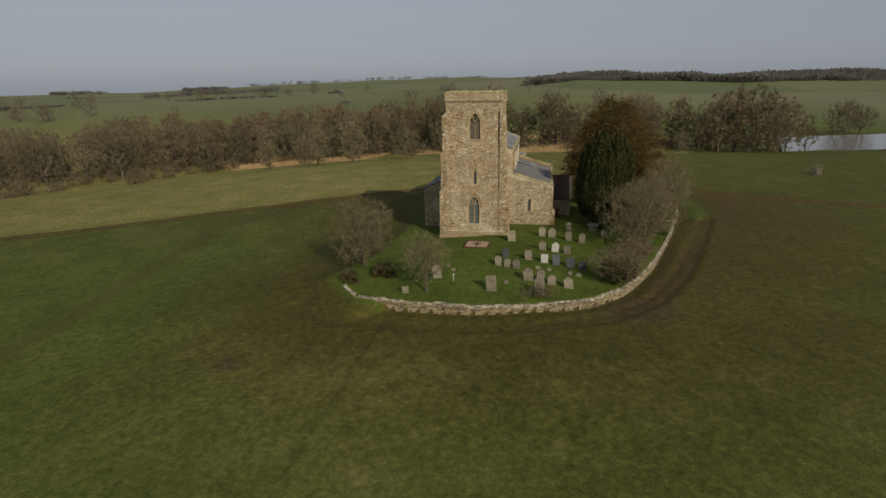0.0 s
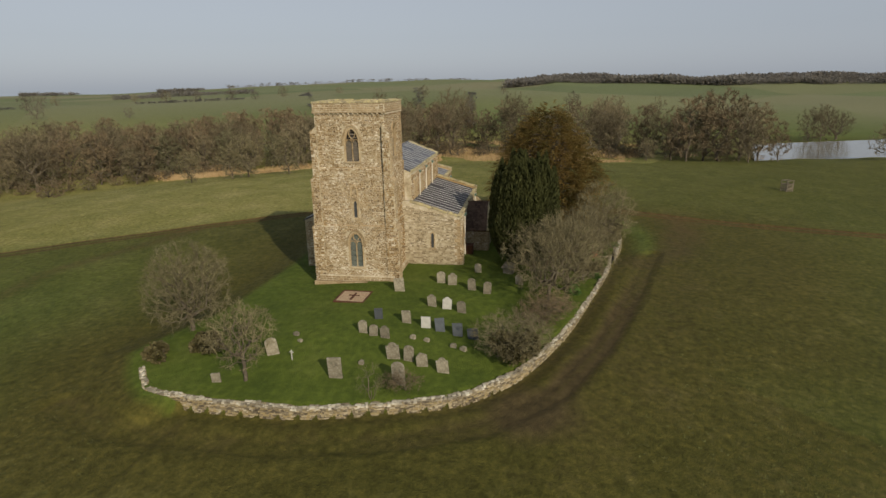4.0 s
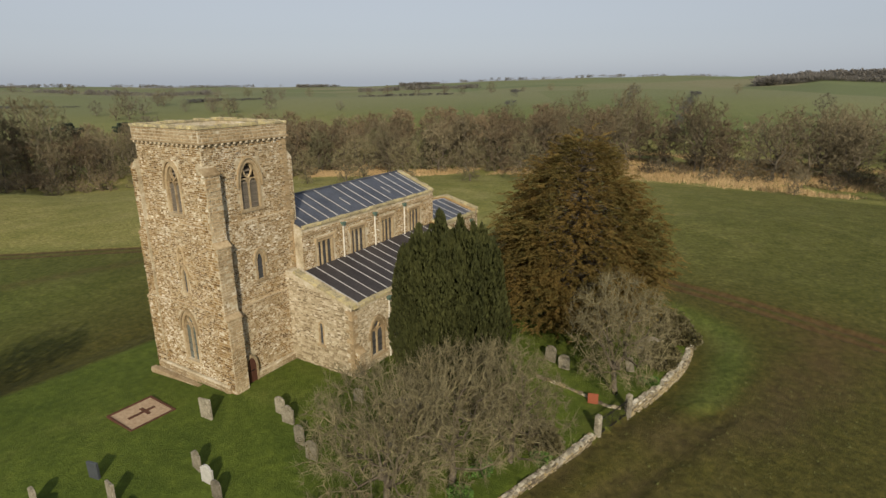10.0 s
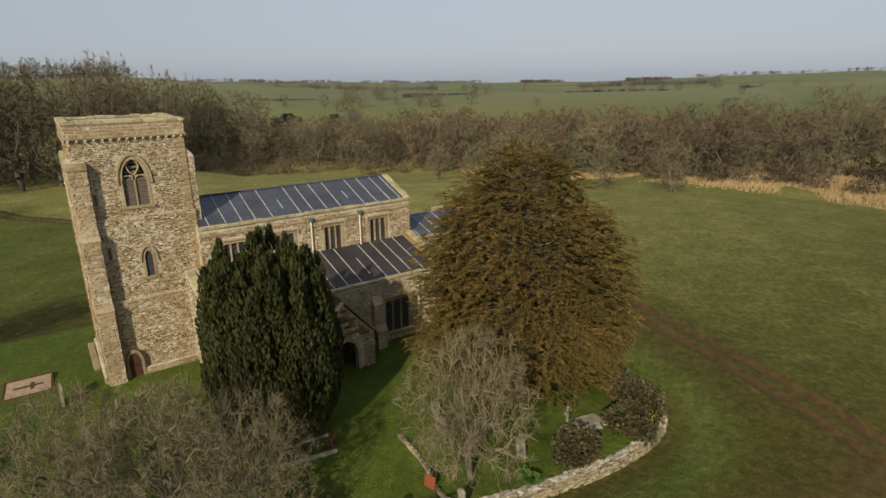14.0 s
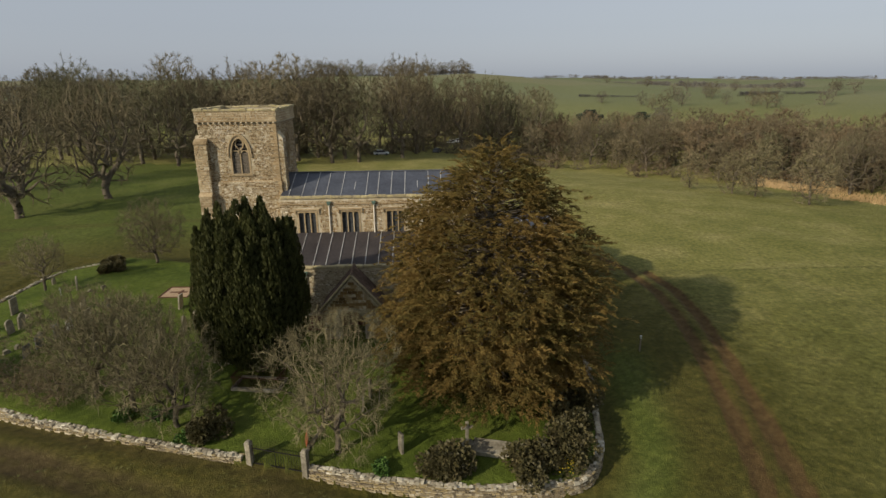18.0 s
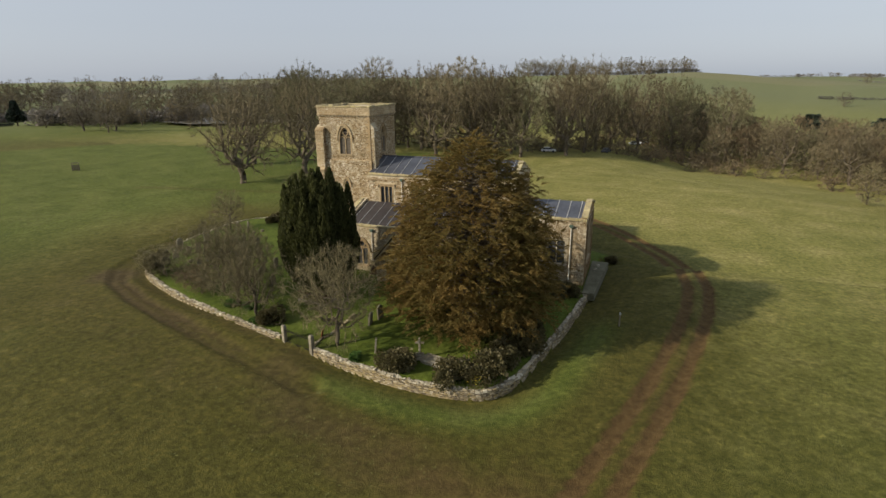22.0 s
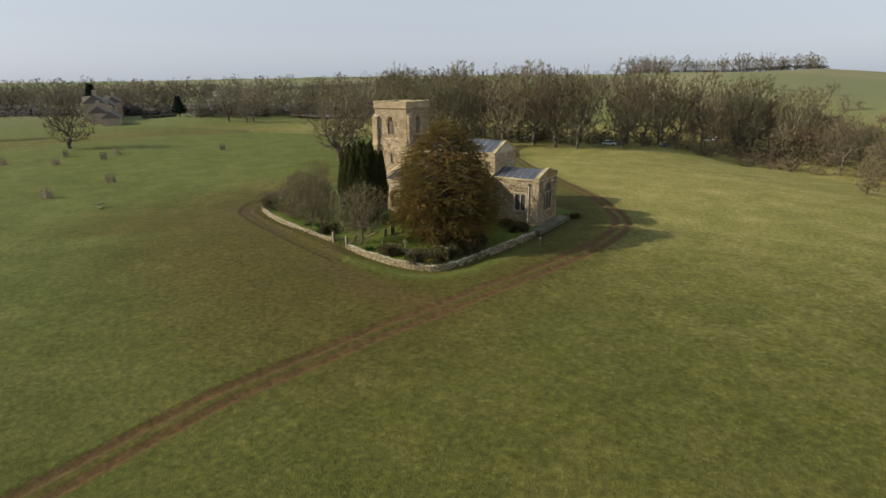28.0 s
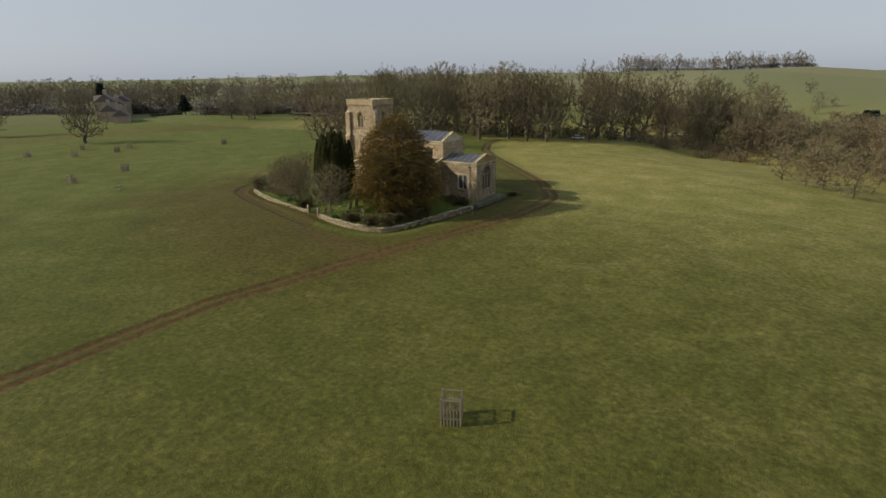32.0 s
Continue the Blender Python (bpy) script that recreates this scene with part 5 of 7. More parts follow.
def yard_wall(name, pts, label, seed, pieces_from=None):
    """A dry-stone wall: core, two faces of small uneven stones and a broken top."""
    r = random.Random(seed)
    line = smooth_line(pts, 0.38)
    base = thing(name, label, "wall", kind="structure")
    core, rubble, caps = Geo(), Geo(), Geo()
    meshes = {}
    loose = 0
    length, at = along(line)
    foot = [gz(p.x + 1.0 * d.y, p.y - 1.0 * d.x) for p, d in (at(length * k / 60) for k in range(61))]

    def ground(s):
        return float(np.interp(s, [length * k / 60 for k in range(61)], foot))

    def crest(s):
        return -0.26 + 0.06 * math.sin(s * 0.31 + seed) + 0.035 * math.sin(s * 1.3) + 0.03 * math.sin(s * 3.7)

    for a, b, k in zip(line, line[1:], range(len(line))):
        s = length * k / (len(line) - 1)
        d = (b - a).normalized()
        nrm = Vector((d.y, -d.x, 0))
        lo, top = ground(s) - 0.25, crest(s) - 0.07
        core.hexa([a + nrm * 0.15 + Z * lo, b + nrm * 0.15 + Z * lo, b - nrm * 0.18 + Z * lo, a - nrm * 0.18 + Z * lo,
                   a + nrm * 0.10 + Z * top, b + nrm * 0.10 + Z * top, b - nrm * 0.15 + Z * top, a - nrm * 0.15 + Z * top])
    for side in (1, -1):
        v = -1.5 if side > 0 else -0.5
        while v < 0:
            hh = r.choice((0.055, 0.075, 0.10))
            s = r.uniform(0, 0.2)
            while s < length:
                w = r.choice((0.10, 0.16, 0.22, 0.30))
                m = s + w / 2
                s += w
                vv = v + 0.025 * math.sin(m * 0.9 + v * 5)
                if vv + hh < ground(m) - 0.05 * 0 - 0.05 and side > 0 or vv + hh * 0.6 > crest(m):
                    continue
                p, d = at(m)
                nrm = Vector((d.y, -d.x, 0)) * side
                batter = 0.05 * (crest(m) - vv)
                c = p + nrm * ((0.09 if side > 0 else 0.14) + batter)
                if pieces_from and pieces_from[0] <= p.x <= pieces_from[1] and side > 0 and loose < 300:
                    key = (w, hh)
                    if key not in meshes:
                        g = Geo()
                        g.box(-w / 2 + 0.006, w / 2 - 0.006, -0.085, 0.06, 0.005, hh - 0.005)
                        meshes[key] = g.mesh("stone", bevel=0.016)
                        meshes[key].materials.append(M_WALLBLOCK)
                    ob = part("stone", meshes[key], None, base)
                    ob.matrix_world = Matrix.Translation(c + Z * vv + nrm * r.uniform(-0.02, 0.03)) @ Matrix.Rotation(math.atan2(d.y, d.x) + r.uniform(-0.08, 0.08), 4, "Z")
                    loose += 1
                    continue
                u, n = d * (w / 2 - 0.006), nrm * r.uniform(0.04, 0.10)
                i = 0.016
                j = [r.uniform(-0.02, 0.02) for _ in range(4)]
                rubble.add([c - u + Z * vv, c + u + Z * vv, c + u + Z * (vv + hh - 0.008), c - u + Z * (vv + hh - 0.008),
                            c - u * 0.86 + n + Z * (vv + i + j[0]), c + u * 0.9 + n + Z * (vv + i + j[1]), c + u * 0.84 + n + Z * (vv + hh - i + j[2]), c - u * 0.9 + n + Z * (vv + hh - i + j[3])],
                           [(4, 5, 6, 7), (0, 1, 5, 4), (1, 2, 6, 5), (2, 3, 7, 6), (3, 0, 4, 7)])
            v += hh
    for across in (-0.11, -0.01, 0.08):
        s = r.uniform(0, 0.2)
        while s < length:
            w = r.uniform(0.12, 0.34)
            p, d = at(s + w / 2)
            s += w
            if r.random() < 0.12:
                continue
            nrm = Vector((d.y, -d.x, 0))
            c = p + nrm * (across + r.uniform(-0.03, 0.03))
            u, n = d * (w * 0.5), nrm * r.uniform(0.06, 0.12)
            zb = crest(s) - 0.1
            zt = crest(s) + r.uniform(-0.05, 0.06)
            caps.hexa([c - u - n + Z * zb, c + u - n + Z * zb, c + u + n + Z * zb, c - u + n + Z * zb,
                       c - u * 0.8 - n * 0.7 + Z * zt, c + u * 0.85 - n * 0.8 + Z * (zt + r.uniform(-0.03, 0.02)), c + u * 0.8 + n * 0.8 + Z * (zt - r.uniform(0, 0.03)), c - u * 0.75 + n * 0.8 + Z * (zt - r.uniform(0, 0.04))])
    part("wall_core", core, M_MORTAR, base)
    part("rubble", rubble, M_WALLST, base, "weathered limestone rubble courses", kind="stuff")
    part("cap_stones", caps, M_CAP, base, "uneven loose top stones", kind="stuff")
    return base


yard_wall("churchyard_wall_west", WALL_W, "low dry-stone churchyard wall of pale rubble, curving round the yard", 301, (-15.0, -6.0))
yard_wall("churchyard_wall_east", WALL_E, "low dry-stone churchyard wall of pale rubble with a rounded corner", 302, (10.5, 22.0))


# low kerb walls beside the path from the gate to the porch
def path_wall(name, pts, seed):
    r = random.Random(seed)
    base = thing(name, "low broken rubble wall edging the churchyard path", "wall")
    g = Geo()
    for a, b in zip(smooth_line(pts, 0.24), smooth_line(pts, 0.24)[1:]):
        d = (b - a).normalized()
        n = Vector((d.y, -d.x, 0)) * r.uniform(0.08, 0.14)
        z = gz(a.x, a.y) - 0.1
        t = z + 0.1 + r.uniform(0.06, 0.2)
        u = d * (b - a).length * 0.52
        c = (a + b) / 2
        g.hexa([c - u + n + Z * z, c + u + n + Z * z, c + u - n + Z * z, c - u - n + Z * z, c - u * 0.9 + n * 0.8 + Z * t, c + u * 0.9 + n * 0.85 + Z * (t - 0.04), c + u * 0.85 - n * 0.8 + Z * t, c - u * 0.9 - n * 0.8 + Z * (t - 0.03)])
    part("rubble", g, M_WALLST, base, bevel=0.02)


path_wall("path_wall", [(11.0, -20.2), (10.9, -19.2), (11.35, -17.3), (11.45, -14.8)], 303)

# iron gate between two stone posts
GW, GE = Vector((8.15, -19.72, 0)), Vector((11.08, -20.6, 0))


def gate_post(p, top):
    z = gz(p.x, p.y - 0.6) - 0.15
    ob = thing("gate_post", "square weathered stone gate post at the churchyard gate", "gate post", "gate posts", at=(p.x, p.y, z), rz=-19)
    g = Geo()
    g.box(-0.15, 0.15, -0.15, 0.15, 0.0, top - z - 0.12)
    part("shaft", g, M_GRAVE, ob, bevel=0.02)
    g = Geo()
    g.hexa([(-0.17, -0.17, top - z - 0.12), (0.17, -0.17, top - z - 0.12), (0.17, 0.17, top - z - 0.12), (-0.17, 0.17, top - z - 0.12), (-0.09, -0.09, top - z), (0.09, -0.09, top - z), (0.09, 0.09, top - z), (-0.09, 0.09, top - z)])
    part("cap", g, M_GRAVE, ob, bevel=0.02)


gate_post(GW, 0.78)
gate_post(GE, 0.80)
gd = (GE - GW).normalized()
for leaf, (s, e) in enumerate(((0.2, 1.40), (1.44, (GE - GW).length - 0.2))):
    z = gz(GW.x + gd.x * 1.4, GW.y + gd.y * 1.4 - 0.6) + 0.08
    ob = thing("iron_gate", "black iron churchyard gate leaf with upright bars", "gate", "churchyard gates", at=(GW.x, GW.y, z), rz=math.degrees(math.atan2(gd.y, gd.x)))
    for name, zz in (("bottom_rail", 0.06), ("top_rail", 0.92)):
        g = Geo()
        g.box(s, e, -0.02, 0.02, zz, zz + 0.045)
        part(name, g, M_IRONBLACK, ob)
    n = 10
    g = Geo()
    g.tube((0, 0, 0.0), (0, 0, 1.08), 0.012, 0.012, 5, True)
    g.add([(-0.03, 0, 1.06), (0.03, 0, 1.06), (0, 0, 1.16)], [(0, 1, 2)])
    bar = g.mesh("bar")
    bar.materials.append(M_IRONBLACK)
    for i in range(n + 1):
        b = part("bar", bar, None, ob)
        b.location = (s + (e - s) * i / n, 0, 0)
bd = thing("notice_board", "leaning orange-red board by the path wall inside the gate", "board", at=(10.7, -18.65, gz(10.7, -18.65) - 0.02), rz=-72)
g = Geo()
g.box(-0.3, 0.3, -0.025, 0.025, 0.0, 0.62)
p_ = part("panel", g, M_RED, bd, bevel=0.01)
p_.rotation_euler = (radians(-12), 0, 0)

# ---- headstones ----
def stone_mesh(style, w, h, t):
    n = 8
    if style == "round":
        top = [(w / 2 * math.cos(3.1416 * i / n), h - w / 2 * 0.75 + w / 2 * 0.75 * math.sin(3.1416 * i / n)) for i in range(n + 1)]
    elif style == "shoulder":
        k = w * 0.33
        top = [(w / 2, h - k * 0.8), (k, h - k * 0.8)] + [(k * math.cos(3.1416 * i / n), h - k * 0.8 + k * 0.8 * math.sin(3.1416 * i / n)) for i in range(1, n)] + [(-k, h - k * 0.8), (-w / 2, h - k * 0.8)]
    elif style == "broken":
        top = [(w / 2, h * 0.7), (w * 0.12, h), (-w * 0.2, h * 0.92), (-w / 2, h * 0.8)]
    else:
        top = [(w / 2, h), (-w / 2, h)]
    g = Geo()
    g.prism([(x, -t / 2, z) for x, z in [(-w / 2 * 0.97, -0.25), (w / 2 * 0.97, -0.25)] + top], (0, t, 0))
    return g.mesh("headstone", bevel=0.012)


STONES = [  # place, turn, lean, style, width, height, material
    (-2.6, -1.35, 4, 6, "square", 0.85, 1.15, 0), (-0.2, -4.5, -4, 3, "round", 0.75, 1.05, 0), (-0.6, -5.5, 6, -2, "shoulder", 0.78, 1.10, 0), (-1.5, -7.3, -3, 4, "round", 0.66, 1.05, 0), (-2.0, -8.6, 8, -3, "round", 0.66, 1.08, 0),
    (-5.5, -4.6, -8, 5, "shoulder", 0.7, 0.98, 0), (-5.8, -5.8, 4, -3, "shoulder", 0.72, 1.0, 2), (-6.2, -7.0, -5, 4, "round", 0.68, 0.95, 0),
    (-8.4, -1.1, 12, 2, "square", 0.62, 0.85, 1), (-8.8, -3.3, -6, 4, "square", 0.66, 0.95, 0), (-9.3, -4.8, 3, 0, "square", 0.68, 0.85, 2), (-9.6, -5.9, 8, 5, "square", 0.68, 1.0, 1), (-10.0, -7.2, -3, 4, "square", 0.72, 0.95, 1), (-10.2, -8.3, 7, 6, "square", 0.75, 0.8, 1),
    (-10.7, -0.6, -5, 4, "round", 0.62, 0.95, 0), (-11.0, -1.4, 8, -4, "round", 0.6, 0.85, 0), (-11.2, -2.3, -7, 5, "shoulder", 0.66, 0.9, 0),
    (-13.7, -3.5, 5, 6, "shoulder", 0.85, 1.15, 0), (-13.8, -4.5, -6, -3, "round", 0.66, 1.1, 0), (-14.3, -5.5, 7, 5, "broken", 0.72, 0.95, 0), (-14.8, -6.9, -5, 7, "shoulder", 0.76, 1.0, 0),
    (-16.3, -0.5, 3, 3, "square", 0.86, 1.35, 0), (-16.5, -4.5, -8, 3, "round", 0.8, 1.5, 0), (-14.2, 4.5, 28, 8, "round", 0.78, 1.2, 0), (-17.6, 6.6, 10, 6, "square", 0.55, 0.6, 0),
    (13.4, -15.9, 6, 4, "round", 0.72, 1.0, 0), (13.75, -14.8, -5, -3, "round", 0.75, 1.15, 0), (15.65, -19.6, 24, 10, "square", 0.5, 1.0, 0),
    (5.4, 0.0, 3, 2, "square", 0.5, 0.75, 0), (0.9, -11.2, -12, 5, "round", 0.66, 0.9, 0), (3.0, -7.4, 5, 3, "round", 0.62, 0.85, 0)]
stone_cache = {}
KINDS = {0: ("lichen-spotted limestone headstone", M_GRAVE), 1: ("dark grey slate headstone", M_SLATE), 2: ("pale whitish marble headstone", M_WHITE)}
SHAPES = {"square": "with a flat top", "round": "with a rounded top", "shoulder": "with shouldered top", "broken": "with broken top"}
for x, y, turn, lean, style, w, h, m in STONES:
    label, material = KINDS[m]
    me = stone_mesh(style, w, h, 0.13)
    me.materials.append(material)
    ob = new("headstone", me)
    ob.matrix_world = pose(x, y, gz(x, y) - 0.02, lean * 0.5, lean, 90 + turn)
    tagged(ob, f"{label} {SHAPES[style]} in the grass", "headstone", "headstones in the churchyard")
for x, y, w, h in ((-11.0, -4.2, 0.4, 0.3), (-11.2, -5.2, 0.4, 0.25), (-11.6, -7.1, 0.42, 0.3), (-11.9, -7.8, 0.45, 0.32), (-14.6, -1.6, 0.34, 0.3), (-11.6, 4.0, 0.4, 0.28), (-12.4, 3.4, 0.35, 0.2)):
    me = stone_mesh("broken", w, h, 0.22)
    me.materials.append(M_GRAVE)
    ob = new("footstone", me)
    ob.matrix_world = pose(x, y, gz(x, y) - 0.02, 5, 6, 80 + rng.uniform(-20, 20))
    tagged(ob, "small sunken grave marker stone in the grass", "footstone", "small grave markers")


def stone_cross(x, y, rz, h, base, material, label):
    z = gz(x, y)
    ob = thing("cross_monument", label, "cross", at=(x, y, z - 0.03), rz=rz)
    for i in range(base):
        g = Geo()
        w = 0.42 - 0.12 * i
        g.box(-w, w, -w * 0.8, w * 0.8, 0.18 * i, 0.18 * (i + 1))
        part("step", g, material, ob, bevel=0.02)
    b = 0.18 * base
    g = Geo()
    t = 0.075 if base else 0.035
    g.box(-t, t, -t * 0.8, t * 0.8, b, h)
    part("shaft", g, material, ob, bevel=0.012)
    g = Geo()
    g.box(-h * 0.2, h * 0.2, -t * 0.75, t * 0.75, h * 0.74, h * 0.74 + t * 1.8)
    part("arms", g, material, ob, bevel=0.012)


stone_cross(19.0, -19.5, 12, 1.55, 2, M_GRAVE, "pale stone cross on a stepped base beside a flat grave slab")
stone_cross(-14.7, 3.0, 80, 0.75, 0, M_WHITE, "small pale wooden grave cross in the grass")
ob = thing("ledger_slab", "pale flat grave slab on a low plinth beside the cross", "grave slab", at=(20.2, -19.8, gz(20.2, -19.8)), rz=-15)
for name, (a, b, z0, z1) in (("plinth", (0.85, 0.48, -0.05, 0.16)), ("slab", (0.95, 0.56, 0.16, 0.27))):
    g = Geo()
    g.box(-a, a, -b, b, z0, z1)
    part(name, g, M_GRAVE, ob, bevel=0.02)
ob = thing("chest_tomb", "low stone chest tomb with broad flat slab", "tomb", at=(3.9, -10.2, gz(3.9, -10.2)), rz=-12)
for name, (a, b, z0, z1) in (("chest", (0.72, 0.42, -0.05, 0.52)), ("slab", (0.88, 0.56, 0.52, 0.64))):
    g = Geo()
    g.box(-a, a, -b, b, z0, z1)
    part(name, g, M_GRAVE, ob, bevel=0.02)
# railed grave under the dark yew
rail = thing("railed_grave", "stone-kerbed grave with rusty iron railings under the yew", "grave railing", at=(6.9, -13.2, gz(6.9, -13.2)), rz=-9)
for x0, x1, y0, y1 in ((-1.5, 1.5, -0.75, -0.6), (-1.5, 1.5, 0.6, 0.75), (-1.5, -1.35, -0.6, 0.6), (1.35, 1.5, -0.6, 0.6)):
    g = Geo()
    g.box(x0, x1, y0, y1, -0.05, 0.18)
    part("kerb", g, M_GRAVE, rail, bevel=0.02)
g = Geo()
g.tube((0, 0, 0.15), (0, 0, 0.95), 0.012, 0.012, 5, True)
bar = g.mesh("bar")
bar.materials.append(M_RUST)
for i in range(25):
    for y in (-0.67, 0.67):
        part("bar", bar, None, rail).location = (-1.42 + 2.84 * i / 24, y, 0)
for i in range(1, 11):
    for x in (-1.42, 1.42):
        part("bar", bar, None, rail).location = (x, -0.67 + 1.34 * i / 11, 0)
for y in (-0.67, 0.67):
    g = Geo()
    g.box(-1.45, 1.45, y - 0.015, y + 0.015, 0.80, 0.84)
    part("rail", g, M_RUST, rail)
for x in (-1.42, 1.42):
    g = Geo()
    g.box(x - 0.015, x + 0.015, -0.67, 0.67, 0.80, 0.84)
    part("rail", g, M_RUST, rail)
# gravel memorial plot before the tower
plot = thing("gravel_plot", "square red gravel memorial plot with brick edging and cross", "memorial", at=(-4.2, 2.2, gz(-4.2, 2.2)), rz=-2)
g = Geo()
g.box(-1.15, 1.15, -1.15, 1.15, -0.05, 0.045)
part("gravel", g, M_GRAVEL, plot, bevel=0.02)
for x0, x1, y0, y1 in ((-1.27, 1.27, -1.27, -1.15), (-1.27, 1.27, 1.15, 1.27), (-1.27, -1.15, -1.15, 1.15), (1.15, 1.27, -1.15, 1.15)):
    g = Geo()
    g.box(x0, x1, y0, y1, -0.05, 0.09)
    part("edging", g, M_RUST, plot, bevel=0.01)
for x0, x1, y0, y1 in ((-0.75, 0.75, -0.1, 0.1), (0.1, 0.3, -0.45, -0.1), (0.1, 0.3, 0.1, 0.45)):
    g = Geo()
    g.box(x0, x1, y0, y1, 0.04, 0.075)
    part("cross_bar", g, M_RUST, plot)
# paving apron round the tower foot
g = Geo()
for x0, x1, y0, y1 in ((-0.80, -0.42, -1.1, 6.9), (-0.40, 1.5, -1.5, -1.15)):
    g.box(x0, x1, y0, y1, -0.2, 0.27)
tagged(part("tower_apron", g, M_DRESS, None, bevel=0.03), "narrow pale paving strip along the foot of the tower", "paving", kind="structure")
g = Geo()
g.hexa([(28.2, -3.6, -0.9), (29.3, -3.4, -0.9), (29.9, 6.2, -0.9), (28.2, 6.0, -0.9), (28.2, -3.6, -0.15), (29.25, -3.4, -0.2), (29.85, 6.2, -0.25), (28.2, 6.0, -0.15)])
M_FLAG = mat("mossy_flagstone", [(0.055, 0.056, 0.030), (0.105, 0.100, 0.062), (0.165, 0.155, 0.108)], 0.8, 6.0, 0.95, 0.4, 0.02)
tagged(part("east_terrace", g, M_FLAG, None, bevel=0.04), "stone-edged terrace against the east end of the chancel", "terrace", kind="structure")
# brown oil bin by the aisle wall
ob = thing("storage_bin", "rusty brown lidded bin against the aisle wall", "bin", at=(9.0, -6.0, gz(9.0, -6.0)))
g = Geo()
g.box(-0.5, 0.5, -0.32, 0.32, 0.0, 0.8)
part("body", g, M_RUST, ob, bevel=0.03)
g = Geo()
g.box(-0.55, 0.55, -0.37, 0.37, 0.8, 0.9)
part("lid", g, M_RUST, ob, bevel=0.03)
# short white marker post beside the track
ob = thing("marker_post", "short white-topped marker post in the grass beside the track", "post", at=(31.7, -9.5, gz(31.7, -9.5) - 0.05))
g = Geo()
g.tube((0, 0, -0.1), (0, 0, 1.0), 0.06, 0.055, 8, True)
part("shaft", g, M_WOOD, ob)
g = Geo()
g.tube((0, 0, 1.0), (0, 0, 1.2), 0.075, 0.07, 8, True)
part("cap", g, M_WHITE, ob)


# ---- trees ----
def rand_dir(r, d, spread):
    v = Vector((r.gauss(0, 1), r.gauss(0, 1), r.gauss(0, 1))).normalized()
    return (d + v * spread).normalized()


